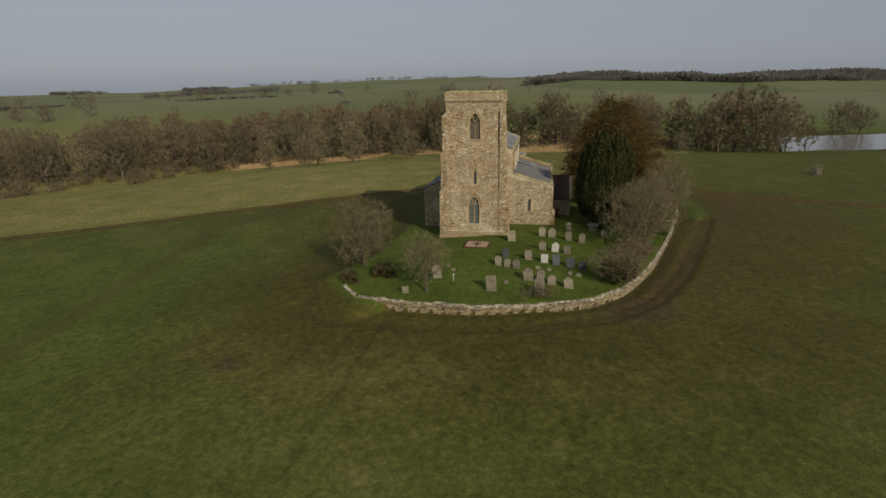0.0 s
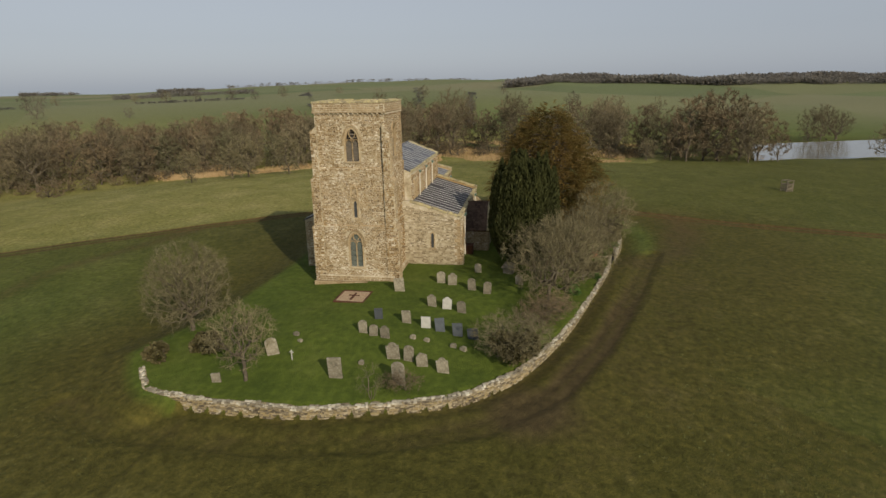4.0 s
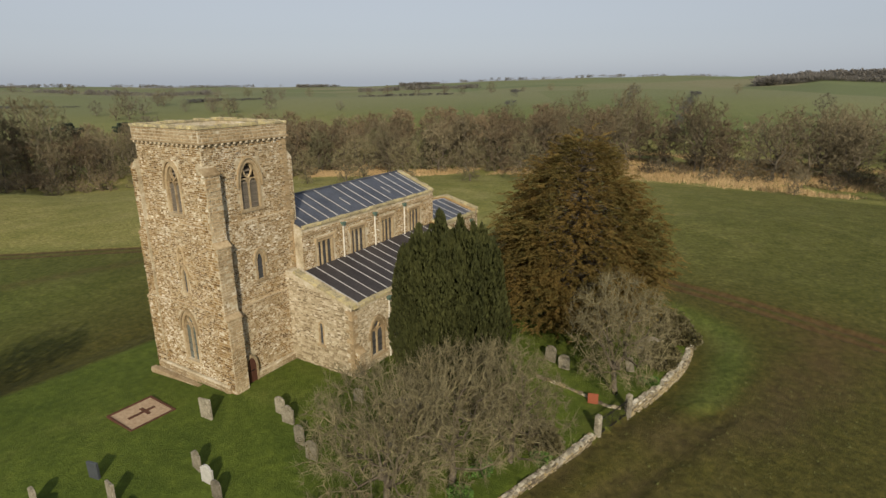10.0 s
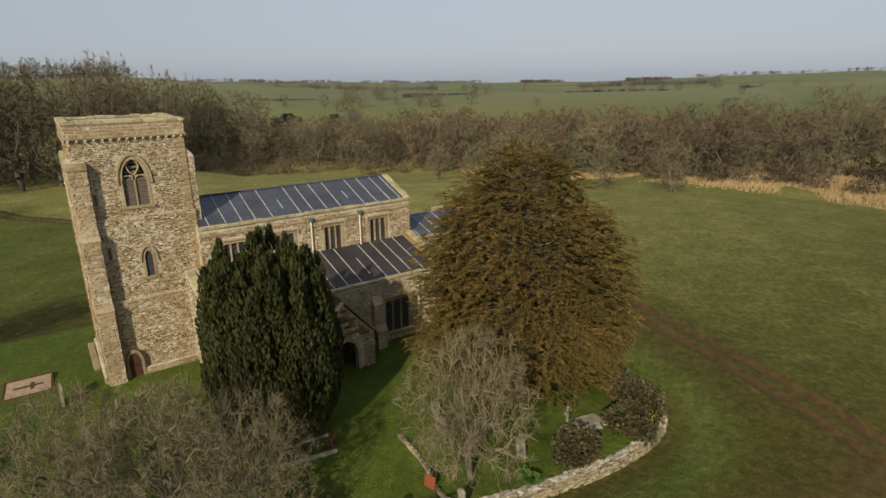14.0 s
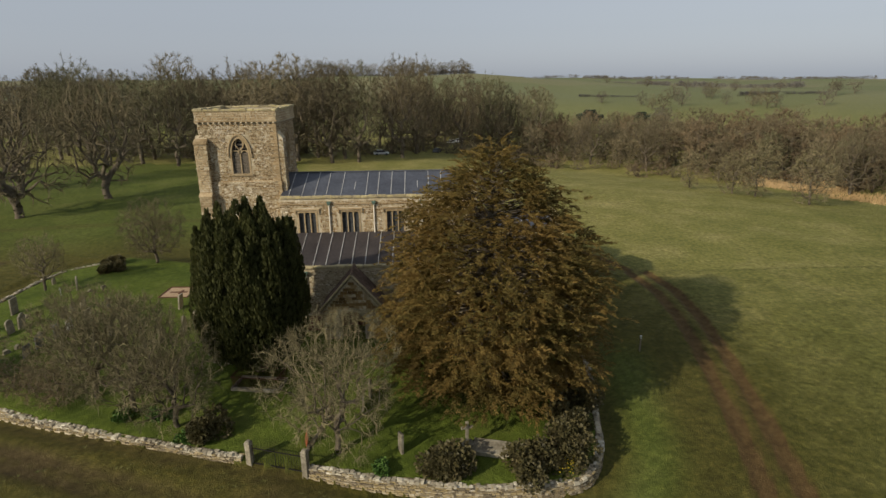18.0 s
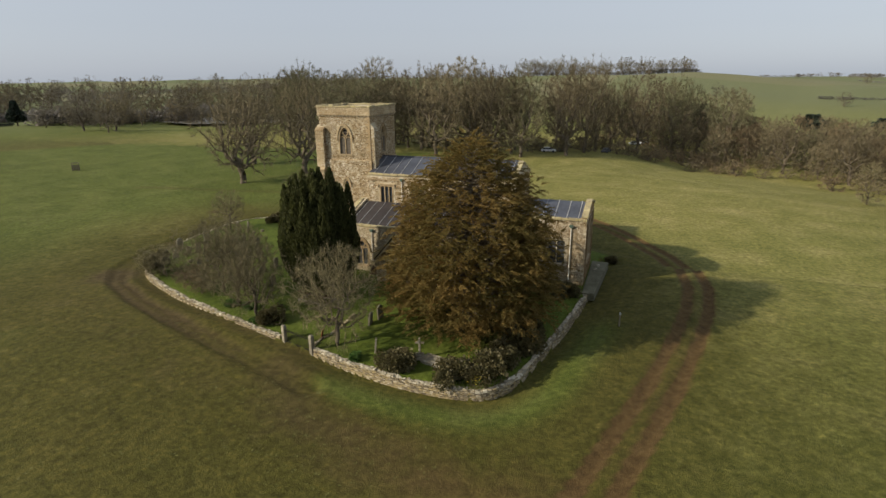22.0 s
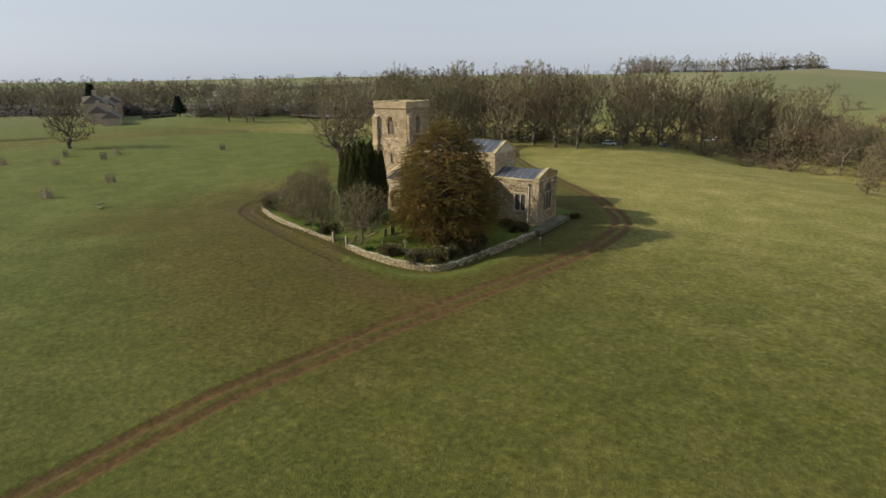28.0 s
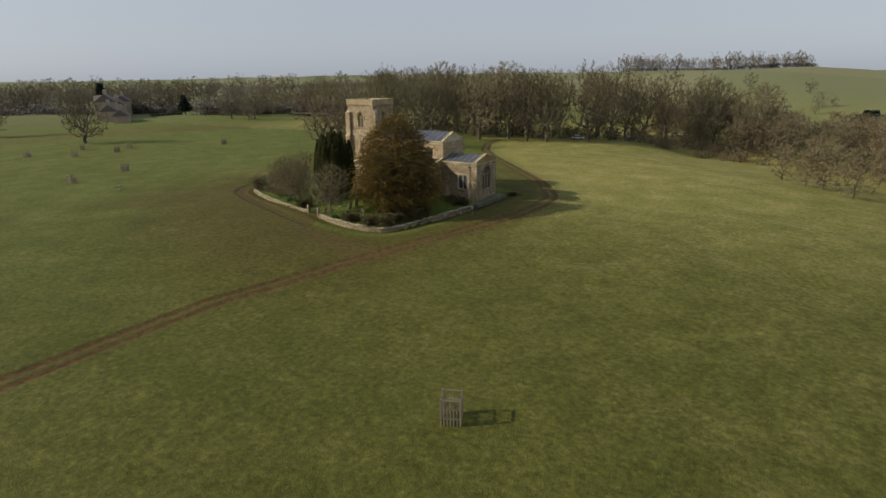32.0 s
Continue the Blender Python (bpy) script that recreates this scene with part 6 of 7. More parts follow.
def bare_tree(seed, height, width, trunk_r, trunk_h, nodes, twigs, twig_r, twig_len=0.6, low=0.0, stems=1, rise=0.25, top=2.2):
    """Grown tree: buds spread through a lumpy crown join the nearest wood, limbs thicken with what they carry; trunk and limbs are one mesh, branches and twigs another."""
    r = random.Random(seed)
    wood, crown = Geo(), Geo()
    cr = height - trunk_h * (1 - low)
    mid_z = height - cr * 0.55
    bumps = [(Vector((r.gauss(0, 1), r.gauss(0, 1), r.gauss(0, 0.8))).normalized(), r.uniform(-0.2, 0.22)) for _ in range(11)]
    buds = []
    while len(buds) < nodes:
        d = Vector((r.gauss(0, 1), r.gauss(0, 1), r.gauss(0, 1))).normalized()
        reach = 1.0 + sum(h * max(0.0, d.dot(b)) ** 6 for b, h in bumps)
        q = r.random() ** 0.42 * reach
        p = Vector((d.x * width / 2 * q, d.y * width / 2 * q, mid_z + d.z * q * cr * (0.45 if d.z > 0 else 0.55)))
        if p.z < trunk_h * 0.55 + 0.1 and math.hypot(p.x, p.y) < width * 0.2 or p.z < 0.25:
            continue
        buds.append(p)
    P, up, far = [], [], []
    for s in range(stems):
        a = 6.2832 * s / stems + 0.4
        lean = Vector((math.cos(a), math.sin(a), 0)) * (0.4 if stems > 1 else 0.06)
        for k in range(5):
            P.append(Vector((r.uniform(-1, 1) * trunk_r * 0.5, r.uniform(-1, 1) * trunk_r * 0.5, -0.25 + (trunk_h + 0.25) * k / 4)) + lean * (k * trunk_h / 4))
            up.append(len(P) - 2 if k else -1)
            far.append(trunk_h * k / 4)
    start = len(P)
    root = Vector((0, 0, trunk_h))
    buds.sort(key=lambda p: (p - root).length)
    arr = np.zeros((start + nodes, 3))
    way = np.zeros(start + nodes)
    arr[:start] = [tuple(p) for p in P]
    way[:start] = far
    way[:start][arr[:start, 2] < trunk_h * 0.6] += 50
    for k, p in enumerate(buds):
        n = start + k
        gap = arr[:n] - np.array(p)
        dist = np.sqrt((gap ** 2).sum(1))
        cost = dist + 0.28 * way[:n] + rise * np.maximum(0, gap[:, 2])
        b = int(np.argmin(cost))
        P.append(p)
        up.append(b)
        arr[n] = tuple(p)
        way[n] = (way[b] if way[b] < 50 else way[b] - 50) + dist[b]
    load = [1.0] * len(P)
    for k in range(len(P) - 1, 0, -1):
        if up[k] >= 0:
            load[up[k]] += load[k]
    unit = trunk_r / max(load) ** (1 / top)
    rad = [unit * v ** (1 / top) for v in load]
    for k in range(1, len(P)):
        if up[k] < 0:
            continue
        a, b = P[up[k]], P[k]
        L = (b - a).length
        m = a.lerp(b, 0.5) + Vector((r.gauss(0, 1), r.gauss(0, 1), r.gauss(0, 1) + 0.5)) * L * 0.07
        ra = min(rad[up[k]], rad[k] * 1.35)
        big = rad[k] > trunk_r * 0.16
        geo = wood if big else crown
        sides = 7 if rad[k] > trunk_r * 0.5 else (4 if big and rad[k] > 0.05 else 3)
        geo.tube(a, m, ra, (ra + rad[k]) / 2, sides)
        geo.tube(m, b, (ra + rad[k]) / 2, rad[k], sides)
        if k < start or load[k] > nodes * 0.06:
            continue
        out = (b - Vector((0, 0, mid_z))).normalized()
        d0 = (b - a).normalized()
        for i in range(twigs):
            q = a.lerp(b, r.uniform(0.35, 1.0)) if i % 2 else b
            td = rand_dir(r, d0 * 0.45 + out * 0.4, 0.95)
            Lt = twig_len * r.uniform(0.45, 1.15)
            e = q + td * Lt
            side = td.cross(Vector((r.gauss(0, 1), r.gauss(0, 1), r.gauss(0, 1)))).normalized() * twig_r
            w = q.lerp(e, 0.5) + Vector((r.uniform(-1, 1), r.uniform(-1, 1), r.uniform(-0.6, 1))) * Lt * 0.17
            crown.add([q - side, q + side, w + side * 0.75, w - side * 0.75, e], [(0, 1, 2, 3), (3, 2, 4)])
    return wood.mesh("trunk", smooth=True), crown.mesh("crown")


def plant(name, meshes, mats, label, category, x, y, scale=1.0, rz=0.0, group="", sink=0.05, sz=1.0):
    z = gz(x, y)
    ob = thing(name, label, category, group, at=(x, y, z - sink))
    ob.matrix_world = Matrix.Translation((x, y, z - sink)) @ Matrix.Rotation(radians(rz), 4, "Z") @ Matrix.Diagonal((scale, scale, scale * sz, 1))
    for part_name, me, m in zip(("trunk", "crown"), meshes, mats):
        if not me.materials:
            me.materials.append(m)
        o = new(part_name, me)
        o.parent = ob
    return ob


thorn = [bare_tree(500 + i, 5.2, 6.4, 0.16, 1.2, 800, 12, 0.0072, 0.5, low=0.35) for i in range(4)]
thorn += [bare_tree(505 + i, 5.0, 5.6, 0.15, 1.5, 420, 8, 0.0095, 0.5, low=0.0) for i in range(2)]
HT = "bare grey hawthorn tree with dense fine twigs in the churchyard"
for x, y, k, s, rz, sz in ((-17.25, 4.9, 4, 0.78, 20, 1.42), (-10.7, 12.5, 1, 0.98, 80, 1.45), (-12.0, -11.2, 2, 0.85, 140, 0.72), (-2.6, -13.6, 3, 1.0, 10, 1.5),
                           (0.4, -15.2, 0, 1.0, 200, 1.55), (3.4, -16.8, 1, 0.84, 270, 1.6), (12.5, -19.4, 3, 0.95, 130, 1.68)):
    plant("hawthorn_tree", thorn[k], (M_BARK, M_TWIG), HT, "tree", x, y, s, rz, "bare hawthorns in the churchyard", sz=sz)
sapling = bare_tree(520, 2.6, 1.6, 0.03, 0.5, 60, 5, 0.006, 0.35, stems=3)
plant("sapling", sapling, (M_BARK, M_TWIG), "thin multi-stemmed bare sapling near the wall", "sapling", -18.2, -3.3)
shrub = bare_tree(521, 1.3, 2.2, 0.025, 0.15, 170, 7, 0.006, 0.3, low=0.8, stems=3)
for x, y, s in ((-17.0, -5.0, 1.0), (-16.8, -4.0, 0.7), (-8.2, -12.4, 1.5), (-6.6, -12.9, 1.7), (-5.2, -13.3, 1.8), (-4.4, -14.4, 1.3)):
    plant("bramble_shrub", shrub, (M_BARK, M_TWIGRED), "low tangle of reddish bare brambles", "shrub", x, y, s, rng.uniform(0, 360), "brambles")


def leaf_cloud(seed, count, size, place, aspect=2.6, droop=0.0, up=0.0, stray=0.55):
    """Many small pointed sprays; place(r) gives a point and the way out of the crown."""
    r = random.Random(seed)
    g = Geo()
    for _ in range(count):
        p, out = place(r)
        d = rand_dir(r, out + Vector((0, 0, up - droop)), stray)
        s = size * r.uniform(0.6, 1.3)
        side = d.cross(Vector((r.gauss(0, 1), r.gauss(0, 1), r.gauss(0, 1)))).normalized() * s / aspect
        bend = Vector((0, 0, -droop * s * 0.3))
        g.add([p, p + d * s * 0.5 + side, p + d * s + bend, p + d * s * 0.5 - side], [(0, 1, 2, 3)])
    return g


def yew_profile(t):
    """Radius of the broad yew, by height 0..1."""
    if t < 0.2:
        return 0.60 + 2.0 * t
    return 1.0 if t < 0.32 else max(0.05, (1 - ((t - 0.32) / 0.70) ** 2.2)) ** 0.80


def big_yew():
    x, y = 20.9, -13.7
    z = gz(x, y)
    ob = thing("yew_tree", "broad old yew with browned olive foliage in drooping tiers", "yew tree", at=(x, y, z - 0.05))
    H, R = 14.2, 6.75
    tr = Geo()
    r = random.Random(541)
    tr.tube((0, 0, -0.3), (0.1, 0, 2.2), 0.62, 0.5, 9)
    tr.tube((0.1, 0, 2.2), (0, 0.1, 10.2), 0.5, 0.08, 8)
    part("trunk", tr, M_BARK, ob, smooth=True)
    boughs, leaves = Geo(), Geo()
    n = 900
    for i in range(n):
        t = 0.08 + 0.92 * (i + 0.5) / n
        if r.random() > yew_profile(t) * 0.62 + 0.38:
            continue
        a = i * 2.39996 + r.uniform(-0.3, 0.3)
        lump = 0.85 + 0.09 * math.sin(3 * a + 7 * t) * math.cos(5 * a - 4 * t) + r.choice((-0.10, -0.05, 0.0, 0.04, 0.08, 0.13)) + r.uniform(-0.04, 0.04)
        L = max(0.3, R * yew_profile(t) * lump)
        root = Vector((0, 0, H * t * 0.92 + 0.1))
        tip = Vector((math.cos(a) * L, math.sin(a) * L, H * t * 0.98 - 0.02 * L))
        bend = root.lerp(tip, 0.55) + Vector((0, 0, 0.07 * L))
        boughs.tube(root, bend, 0.08 * (1 - t) + 0.03, 0.02, 4)
        flat = Vector((-math.sin(a), math.cos(a), 0))
        radial = (tip - root).normalized()
        for k in range(4 + int(L * 1.1)):
            s = 1 - 0.5 * (r.random() ** 1.2)
            q = (root.lerp(bend, s / 0.55) if s < 0.55 else bend.lerp(tip, (s - 0.55) / 0.45)) + Vector((0, 0, r.gauss(0, 0.42))) + flat * r.gauss(0, 0.12 * L)
            sd = (radial + flat * r.gauss(0, 0.9) + Vector((0, 0, r.gauss(0.10, 0.30)))).normalized()
            SL = r.uniform(0.5, 1.2)
            across = sd.cross(Z).normalized()
            for m in range(42):
                f = r.random()
                p = q + sd * (SL * f) - Z * (0.30 * SL * f * f) + across * r.gauss(0, 0.05)
                ld = (sd * 0.9 + across * r.gauss(0, 0.55) + Z * r.gauss(0.0, 0.3)).normalized()
                ls = 0.225 * r.uniform(0.55, 1.25) * (1.15 - 0.4 * f)
                side = ld.cross(Vector((r.gauss(0, 0.6), r.gauss(0, 0.6), 1))).normalized() * ls * 0.14
                leaves.add([p, p + ld * ls * 0.45 + side, p + ld * ls - Z * 0.02, p + ld * ls * 0.45 - side], [(0, 1, 2, 3)])
    part("branchwork", boughs, M_BARK, ob)
    part("crown", leaves, M_YEWBROWN, ob, "olive and rust-brown yew sprays")
    return ob


def irish_yew():
    x, y = 6.5, -11.4
    z = gz(x, y)
    ob = thing("irish_yew", "dense upright dark green yew with many pointed leaders", "yew tree", at=(x, y, z - 0.05))
    r = random.Random(551)
    tr = Geo()
    for i in range(7):
        a = 6.2832 * i / 7
        tr.tube((0.25 * math.cos(a), 0.25 * math.sin(a), -0.2), (1.2 * math.cos(a), 1.2 * math.sin(a), 3.2), 0.16, 0.07, 6)
    part("trunk", tr, M_BARK, ob, smooth=True)
    flames = []
    for count, q, lo, hi, spread in ((5, 0.35, 5.5, 10.4, 0.3), (11, 1.15, 4.0, 10.4, 0.4), (16, 1.95, 2.4, 10.2, 0.55), (21, 2.5, 1.2, 9.1, 0.65), (21, 2.65, 0.8, 6.9, 0.6), (15, 2.3, 0.9, 4.6, 0.9)):
        for i in range(count):
            a = 6.2832 * (i + r.uniform(-0.25, 0.25)) / count
            out = Vector((math.cos(a), math.sin(a), 0))
            flames.append((out * (q - spread) + Z * (lo + r.uniform(-0.3, 0.5)), out * (q + r.uniform(-0.15, 0.25)) + Z * (hi + r.uniform(-0.9, 0.5)), r.uniform(0.50, 0.72)))

    def place(r):
        b, t, w = flames[r.randrange(len(flames))]
        s = r.random() ** 0.85
        p = b.lerp(t, s) + (b - t).cross(Z).cross(Z).normalized() * (0.35 * math.sin(3.1416 * s))
        w = w * (min(1.0, 0.55 + 2 * s) if s < 0.6 else max(0.05, ((1 - s) / 0.4) ** 0.7))
        v = Vector((r.gauss(0, 1), r.gauss(0, 1), 0)).normalized() * w * r.uniform(0.82, 1.0)
        return p + v, v.normalized() * 0.35 + Z * 0.9

    part("crown", leaf_cloud(552, 90000, 0.30, place, 5.0, up=0.9, stray=0.34), M_YEWDARK, ob, "blackish-green upright yew sprays")
    return ob


big_yew()
irish_yew()


def bush(x, y, w, h, seed, material, label, count=3200, size=0.15, sx=1.0):
    ob = thing("laurel_bush" if material is M_LAUREL else "leafy_clump", label, "bush", "bushes along the churchyard wall", at=(x, y, gz(x, y) - 0.05), rz=seed * 37 % 180)
    r0 = random.Random(seed)
    g = Geo()
    for i in range(9):
        a = 6.2832 * i / 9
        g.tube((0, 0, 0), (math.cos(a) * w * 0.35 * sx, math.sin(a) * w * 0.35, h * r0.uniform(0.5, 0.8)), 0.03, 0.012, 4)
    part("stems", g, M_BARK, ob)
    lumps = [(r0.uniform(-0.5, 0.5) * w * sx, r0.uniform(-0.5, 0.5) * w, r0.uniform(0.35, 0.62) * h, r0.uniform(0.3, 0.5) * w) for _ in range(9)]

    def place(r):
        cx, cy, cz, cr = lumps[r.randrange(9)]
        v = Vector((r.gauss(0, 1), r.gauss(0, 1), r.gauss(0, 0.9))).normalized()
        p = Vector((cx, cy, cz)) + v * cr * r.uniform(0.55, 1.0)
        p.z = max(0.06, min(p.z, h))
        return p, v + Vector((0, 0, 0.3))

    part("leaves", leaf_cloud(seed, count, size, place, 1.7), material, ob)


BL = "rounded dark evergreen bush with brownish-green leaves inside the wall"
for i, (x, y, w, h, sx) in enumerate(((18.0, -20.9, 1.5, 1.1, 1.2), (21.9, -21.2, 1.7, 1.2, 1.3), (23.7, -20.3, 1.9, 1.4, 1.0), (24.7, -18.2, 1.6, 1.3, 1.0), (25.3, -15.8, 1.9, 1.7, 1.1), (25.8, -13.4, 1.5, 1.3, 1.0), (5.4, -17.5, 1.4, 1.1, 1.2), (26.6, -4.6, 1.5, 1.1, 1.1), (24.8, -4.0, 1.4, 1.0, 1.0), (-13.8, 9.6, 1.2, 0.9, 1.2), (-15.0, 12.2, 1.2, 0.8, 1.0), (29.9, 8.2, 0.9, 0.7, 1.0), (-12.6, -11.2, 1.8, 2.6, 1.0))):
    bush(x, y, w, h, 600 + i, M_LAUREL, BL, sx=sx)
for i, (x, y, w) in enumerate(((2.0, -15.8, 0.9), (0.0, -16.0, 0.8), (4.3, -17.9, 0.7), (14.8, -21.0, 0.6))):
    bush(x, y, w, 0.45, 640 + i, M_LEAFGREEN, "low clump of fresh green spring leaves at the wall", 900, 0.12)
daff = thing("daffodils", "clump of yellow daffodils inside the wall corner", "flowers", kind="stuff", at=(23.6, -21.3, gz(23.6, -21.3)))
g, g2 = Geo(), Geo()
r = random.Random(660)
for i in range(70):
    x, y, h = r.gauss(0, 0.35), r.gauss(0, 0.3), r.uniform(0.28, 0.42)
    g.add([(x - 0.01, y, 0), (x + 0.01, y, 0), (x + r.uniform(-0.05, 0.05), y, h)], [(0, 1, 2)])
    if i % 2:
        g2.add([(x + 0.05 * math.cos(a), y + 0.05 * math.sin(a), h + 0.02 * math.sin(3 * a)) for a in (0, 1.05, 2.1, 3.14, 4.19, 5.24)], [(0, 1, 2, 3, 4, 5)])
part("leaves", g, M_LEAFGREEN, daff)
part("petals", g2, M_DAFF, daff)

# ---- parkland ----
def polar(az, r):
    return 8 + r * math.sin(radians(az)), -3 + r * math.cos(radians(az))


def guard(x, y, rz, s=1.0, material=None):
    ob = thing("tree_guard", "square timber tree guard of posts and slats standing in the pasture", "tree guard", "tree guards in the park", at=(x, y, gz(x, y) - 0.05), rz=rz)
    w, h = 0.62 * s, 1.9 * s
    for sx in (-1, 1):
        for sy in (-1, 1):
            g = Geo()
            g.box(sx * w - 0.05, sx * w + 0.05, sy * w - 0.05, sy * w + 0.05, -0.1, h)
            part("post", g, M_WOOD, ob)
    for z in (0.55 * s, 1.2 * s, h - 0.06):
        for k in range(4):
            g = Geo()
            if k < 2:
                y0 = (w if k else -w)
                g.box(-w, w, y0 - 0.02, y0 + 0.02, z - 0.05, z + 0.05)
            else:
                x0 = (w if k == 3 else -w)
                g.box(x0 - 0.02, x0 + 0.02, -w, w, z - 0.05, z + 0.05)
            part("rail", g, M_WOOD, ob)
    g = Geo()
    g.box(-0.035, 0.035, -0.012, 0.012, 0.05, 1.35 * s)
    slat = g.mesh("slat")
    slat.materials.append(M_WOOD)
    for k in range(4):
        for i in range(1, 6):
            u = -w + 2 * w * i / 6
            o = part("slat", slat, None, ob)
            if k < 2:
                o.location = (u, (w + 0.03) * (1 if k else -1), 0)
            else:
                o.location, o.rotation_euler = ((w + 0.03) * (1 if k == 3 else -1), u, 0), (0, 0, radians(90))
    return ob


G1 = guard(55.1, -54.5, 24)
for x, y, rz in ((-61.0, -21.4, 10), (-67.6, -6.0, 30), (-107.9, 14.3, 50), (-114.8, 22.0, 5), (-126.0, 13.0, 70), (-109.2, 2.4, 20), (-95.2, 44.0, 40), (-122.5, -4.4, 15)):
    copy_thing(G1, pose(x, y, gz(x, y) - 0.05, 0, 0, rz))
# broken guard lying flat
bg_ = thing("broken_guard", "collapsed heap of grey timber guard rails in the pasture", "timber heap", at=(-41.2, -22.0, gz(-41.2, -22.0)))
for i in range(6):
    g = Geo()
    g.box(-0.9, 0.9, -0.05, 0.05, 0.0, 0.1)
    o = part("rail", g, M_WOOD, bg_)
    o.location, o.rotation_euler = (rng.uniform(-0.5, 0.5), rng.uniform(-0.6, 0.6), 0.1 + 0.12 * i), (rng.uniform(-0.2, 0.2), rng.uniform(-0.2, 0.2), rng.uniform(0, 3.1))

# tree kinds
oak = [bare_tree(700 + i, 15.5, 16.0, 0.60, 3.0, 560, 13, 0.020, 1.05, low=0.25, rise=0.3) for i in range(3)]
tall = [bare_tree(710 + i, 19.5, 14.5, 0.46, 4.2, 430, 17, 0.027, 1.0, rise=0.45, low=0.3) for i in range(4)]
mid = [bare_tree(720 + i, 12.0, 8.0, 0.20, 2.0, 190, 12, 0.042, 1.1, rise=0.6, low=0.6) for i in range(4)]
alder = [bare_tree(730 + i, 13.5, 6.6, 0.20, 1.8, 180, 12, 0.044, 1.05, rise=0.9, low=0.6) for i in range(4)]
scrub = [bare_tree(740 + i, 4.0, 5.4, 0.10, 0.4, 80, 8, 0.044, 0.85, low=0.8, stems=3) for i in range(3)]
light = [bare_tree(745 + i, 16.0, 13.0, 0.36, 3.0, 110, 14, 0.065, 1.3, rise=0.4, low=0.5) for i in range(4)]


def tint(meshes, material):
    """The same shapes in another bark and twig colour."""
    out = []
    for a, b in meshes:
        c, d = a.copy(), b.copy()
        c.materials.clear()
        d.materials.clear()
        c.materials.append(M_BARK)
        d.materials.append(material)
        out.append((c, d))
    return out


oak_g, tall_g, tall_o = tint(oak, M_TWIGGREY), tint(tall, M_TWIGGREY), tint(tall, M_TWIGOLIVE)
mid_g, mid_o, alder_r, scrub_r, scrub_g = tint(mid, M_TWIGGREY), tint(mid, M_TWIGOLIVE), tint(alder, M_TWIGRED), tint(scrub, M_TWIGRED), tint(scrub, M_TWIGGREY)
pale = tint(mid[:2], M_TWIG)
# light_g takes the twig colour with haze painted in
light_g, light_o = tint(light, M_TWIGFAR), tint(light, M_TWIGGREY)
OK_ = "spreading bare parkland oak with heavy low limbs"
for x, y, k, s, rz in ((-43.0, 39.2, 0, 1.02, 40), (-36.5, 52.0, 1, 1.0, 160), (-146, 24, 2, 0.95, 80), (-222, 22, 0, 1.0, 10), (149, 15, 1, 1.05, 200), (146, -34, 2, 0.9, 60), (128, 30, 0, 0.85, 300), (-58, 62, 2, 1.0, 250)):
    plant("oak_tree", oak_g[k], (M_BARK, M_TWIGGREY), OK_, "tree", x, y, s, rz, "park oaks", sz=1.38)
plant("poplar_tree", tall_g[1], (M_BARK, M_TWIGGREY), "narrow tall bare poplar beyond the reeds", "tree", 136, -6, 0.62, 40, sz=1.75)
r = random.Random(750)
TL = "tall bare deciduous tree at the edge of the park"
ROW = [(-62, 118), (-54, 108), (-46, 112), (-38, 99), (-30, 104), (-21, 91), (-14, 99), (-7, 93), (3, 97), (10, 108), (-70, 104), (-48, 128), (-33, 122), (-18, 116), (-4, 118), (18, 132), (30, 145), (-26, 138), (-10, 140), (4, 150), (42, 152), (50, 168), (-84, 122), (-58, 142), (-96, 138), (16, 158), (62, 172), (36, 176)]
ROW += [(-66, 98), (-42, 92), (-25, 112), (-16, 124), (14, 120), (22, 142), (-52, 96), (-2, 104), (-36, 108), (-11, 110), (26, 158), (46, 160), (-78, 112), (-90, 128), (56, 152), (8, 128)]
for i, (x, y) in enumerate(ROW):
    kind = (tall_g, tall_o)[r.random() < 0.3]
    plant("tall_tree", kind[i % 4], (M_BARK, M_TWIGGREY), TL, "tree", x + r.uniform(-2, 2), y + r.uniform(-2, 2), r.uniform(0.92, 1.15), r.uniform(0, 360), "tall trees north of the church", sz=r.uniform(1.15, 1.42))
for i in range(60):
    x, y = -78 + 2.3 * i + r.uniform(-3, 3), 103 + 0.62 * abs(i - 21) + r.uniform(0, 26)
    plant("scrub_bush", (scrub_r, scrub_g)[i % 2][i % 3], (M_BARK, M_TWIGGREY), "bare tangled undergrowth beneath the tall trees", "shrub", x, y, r.uniform(0.9, 1.5), r.uniform(0, 360), "undergrowth north of the church", sink=0.2)
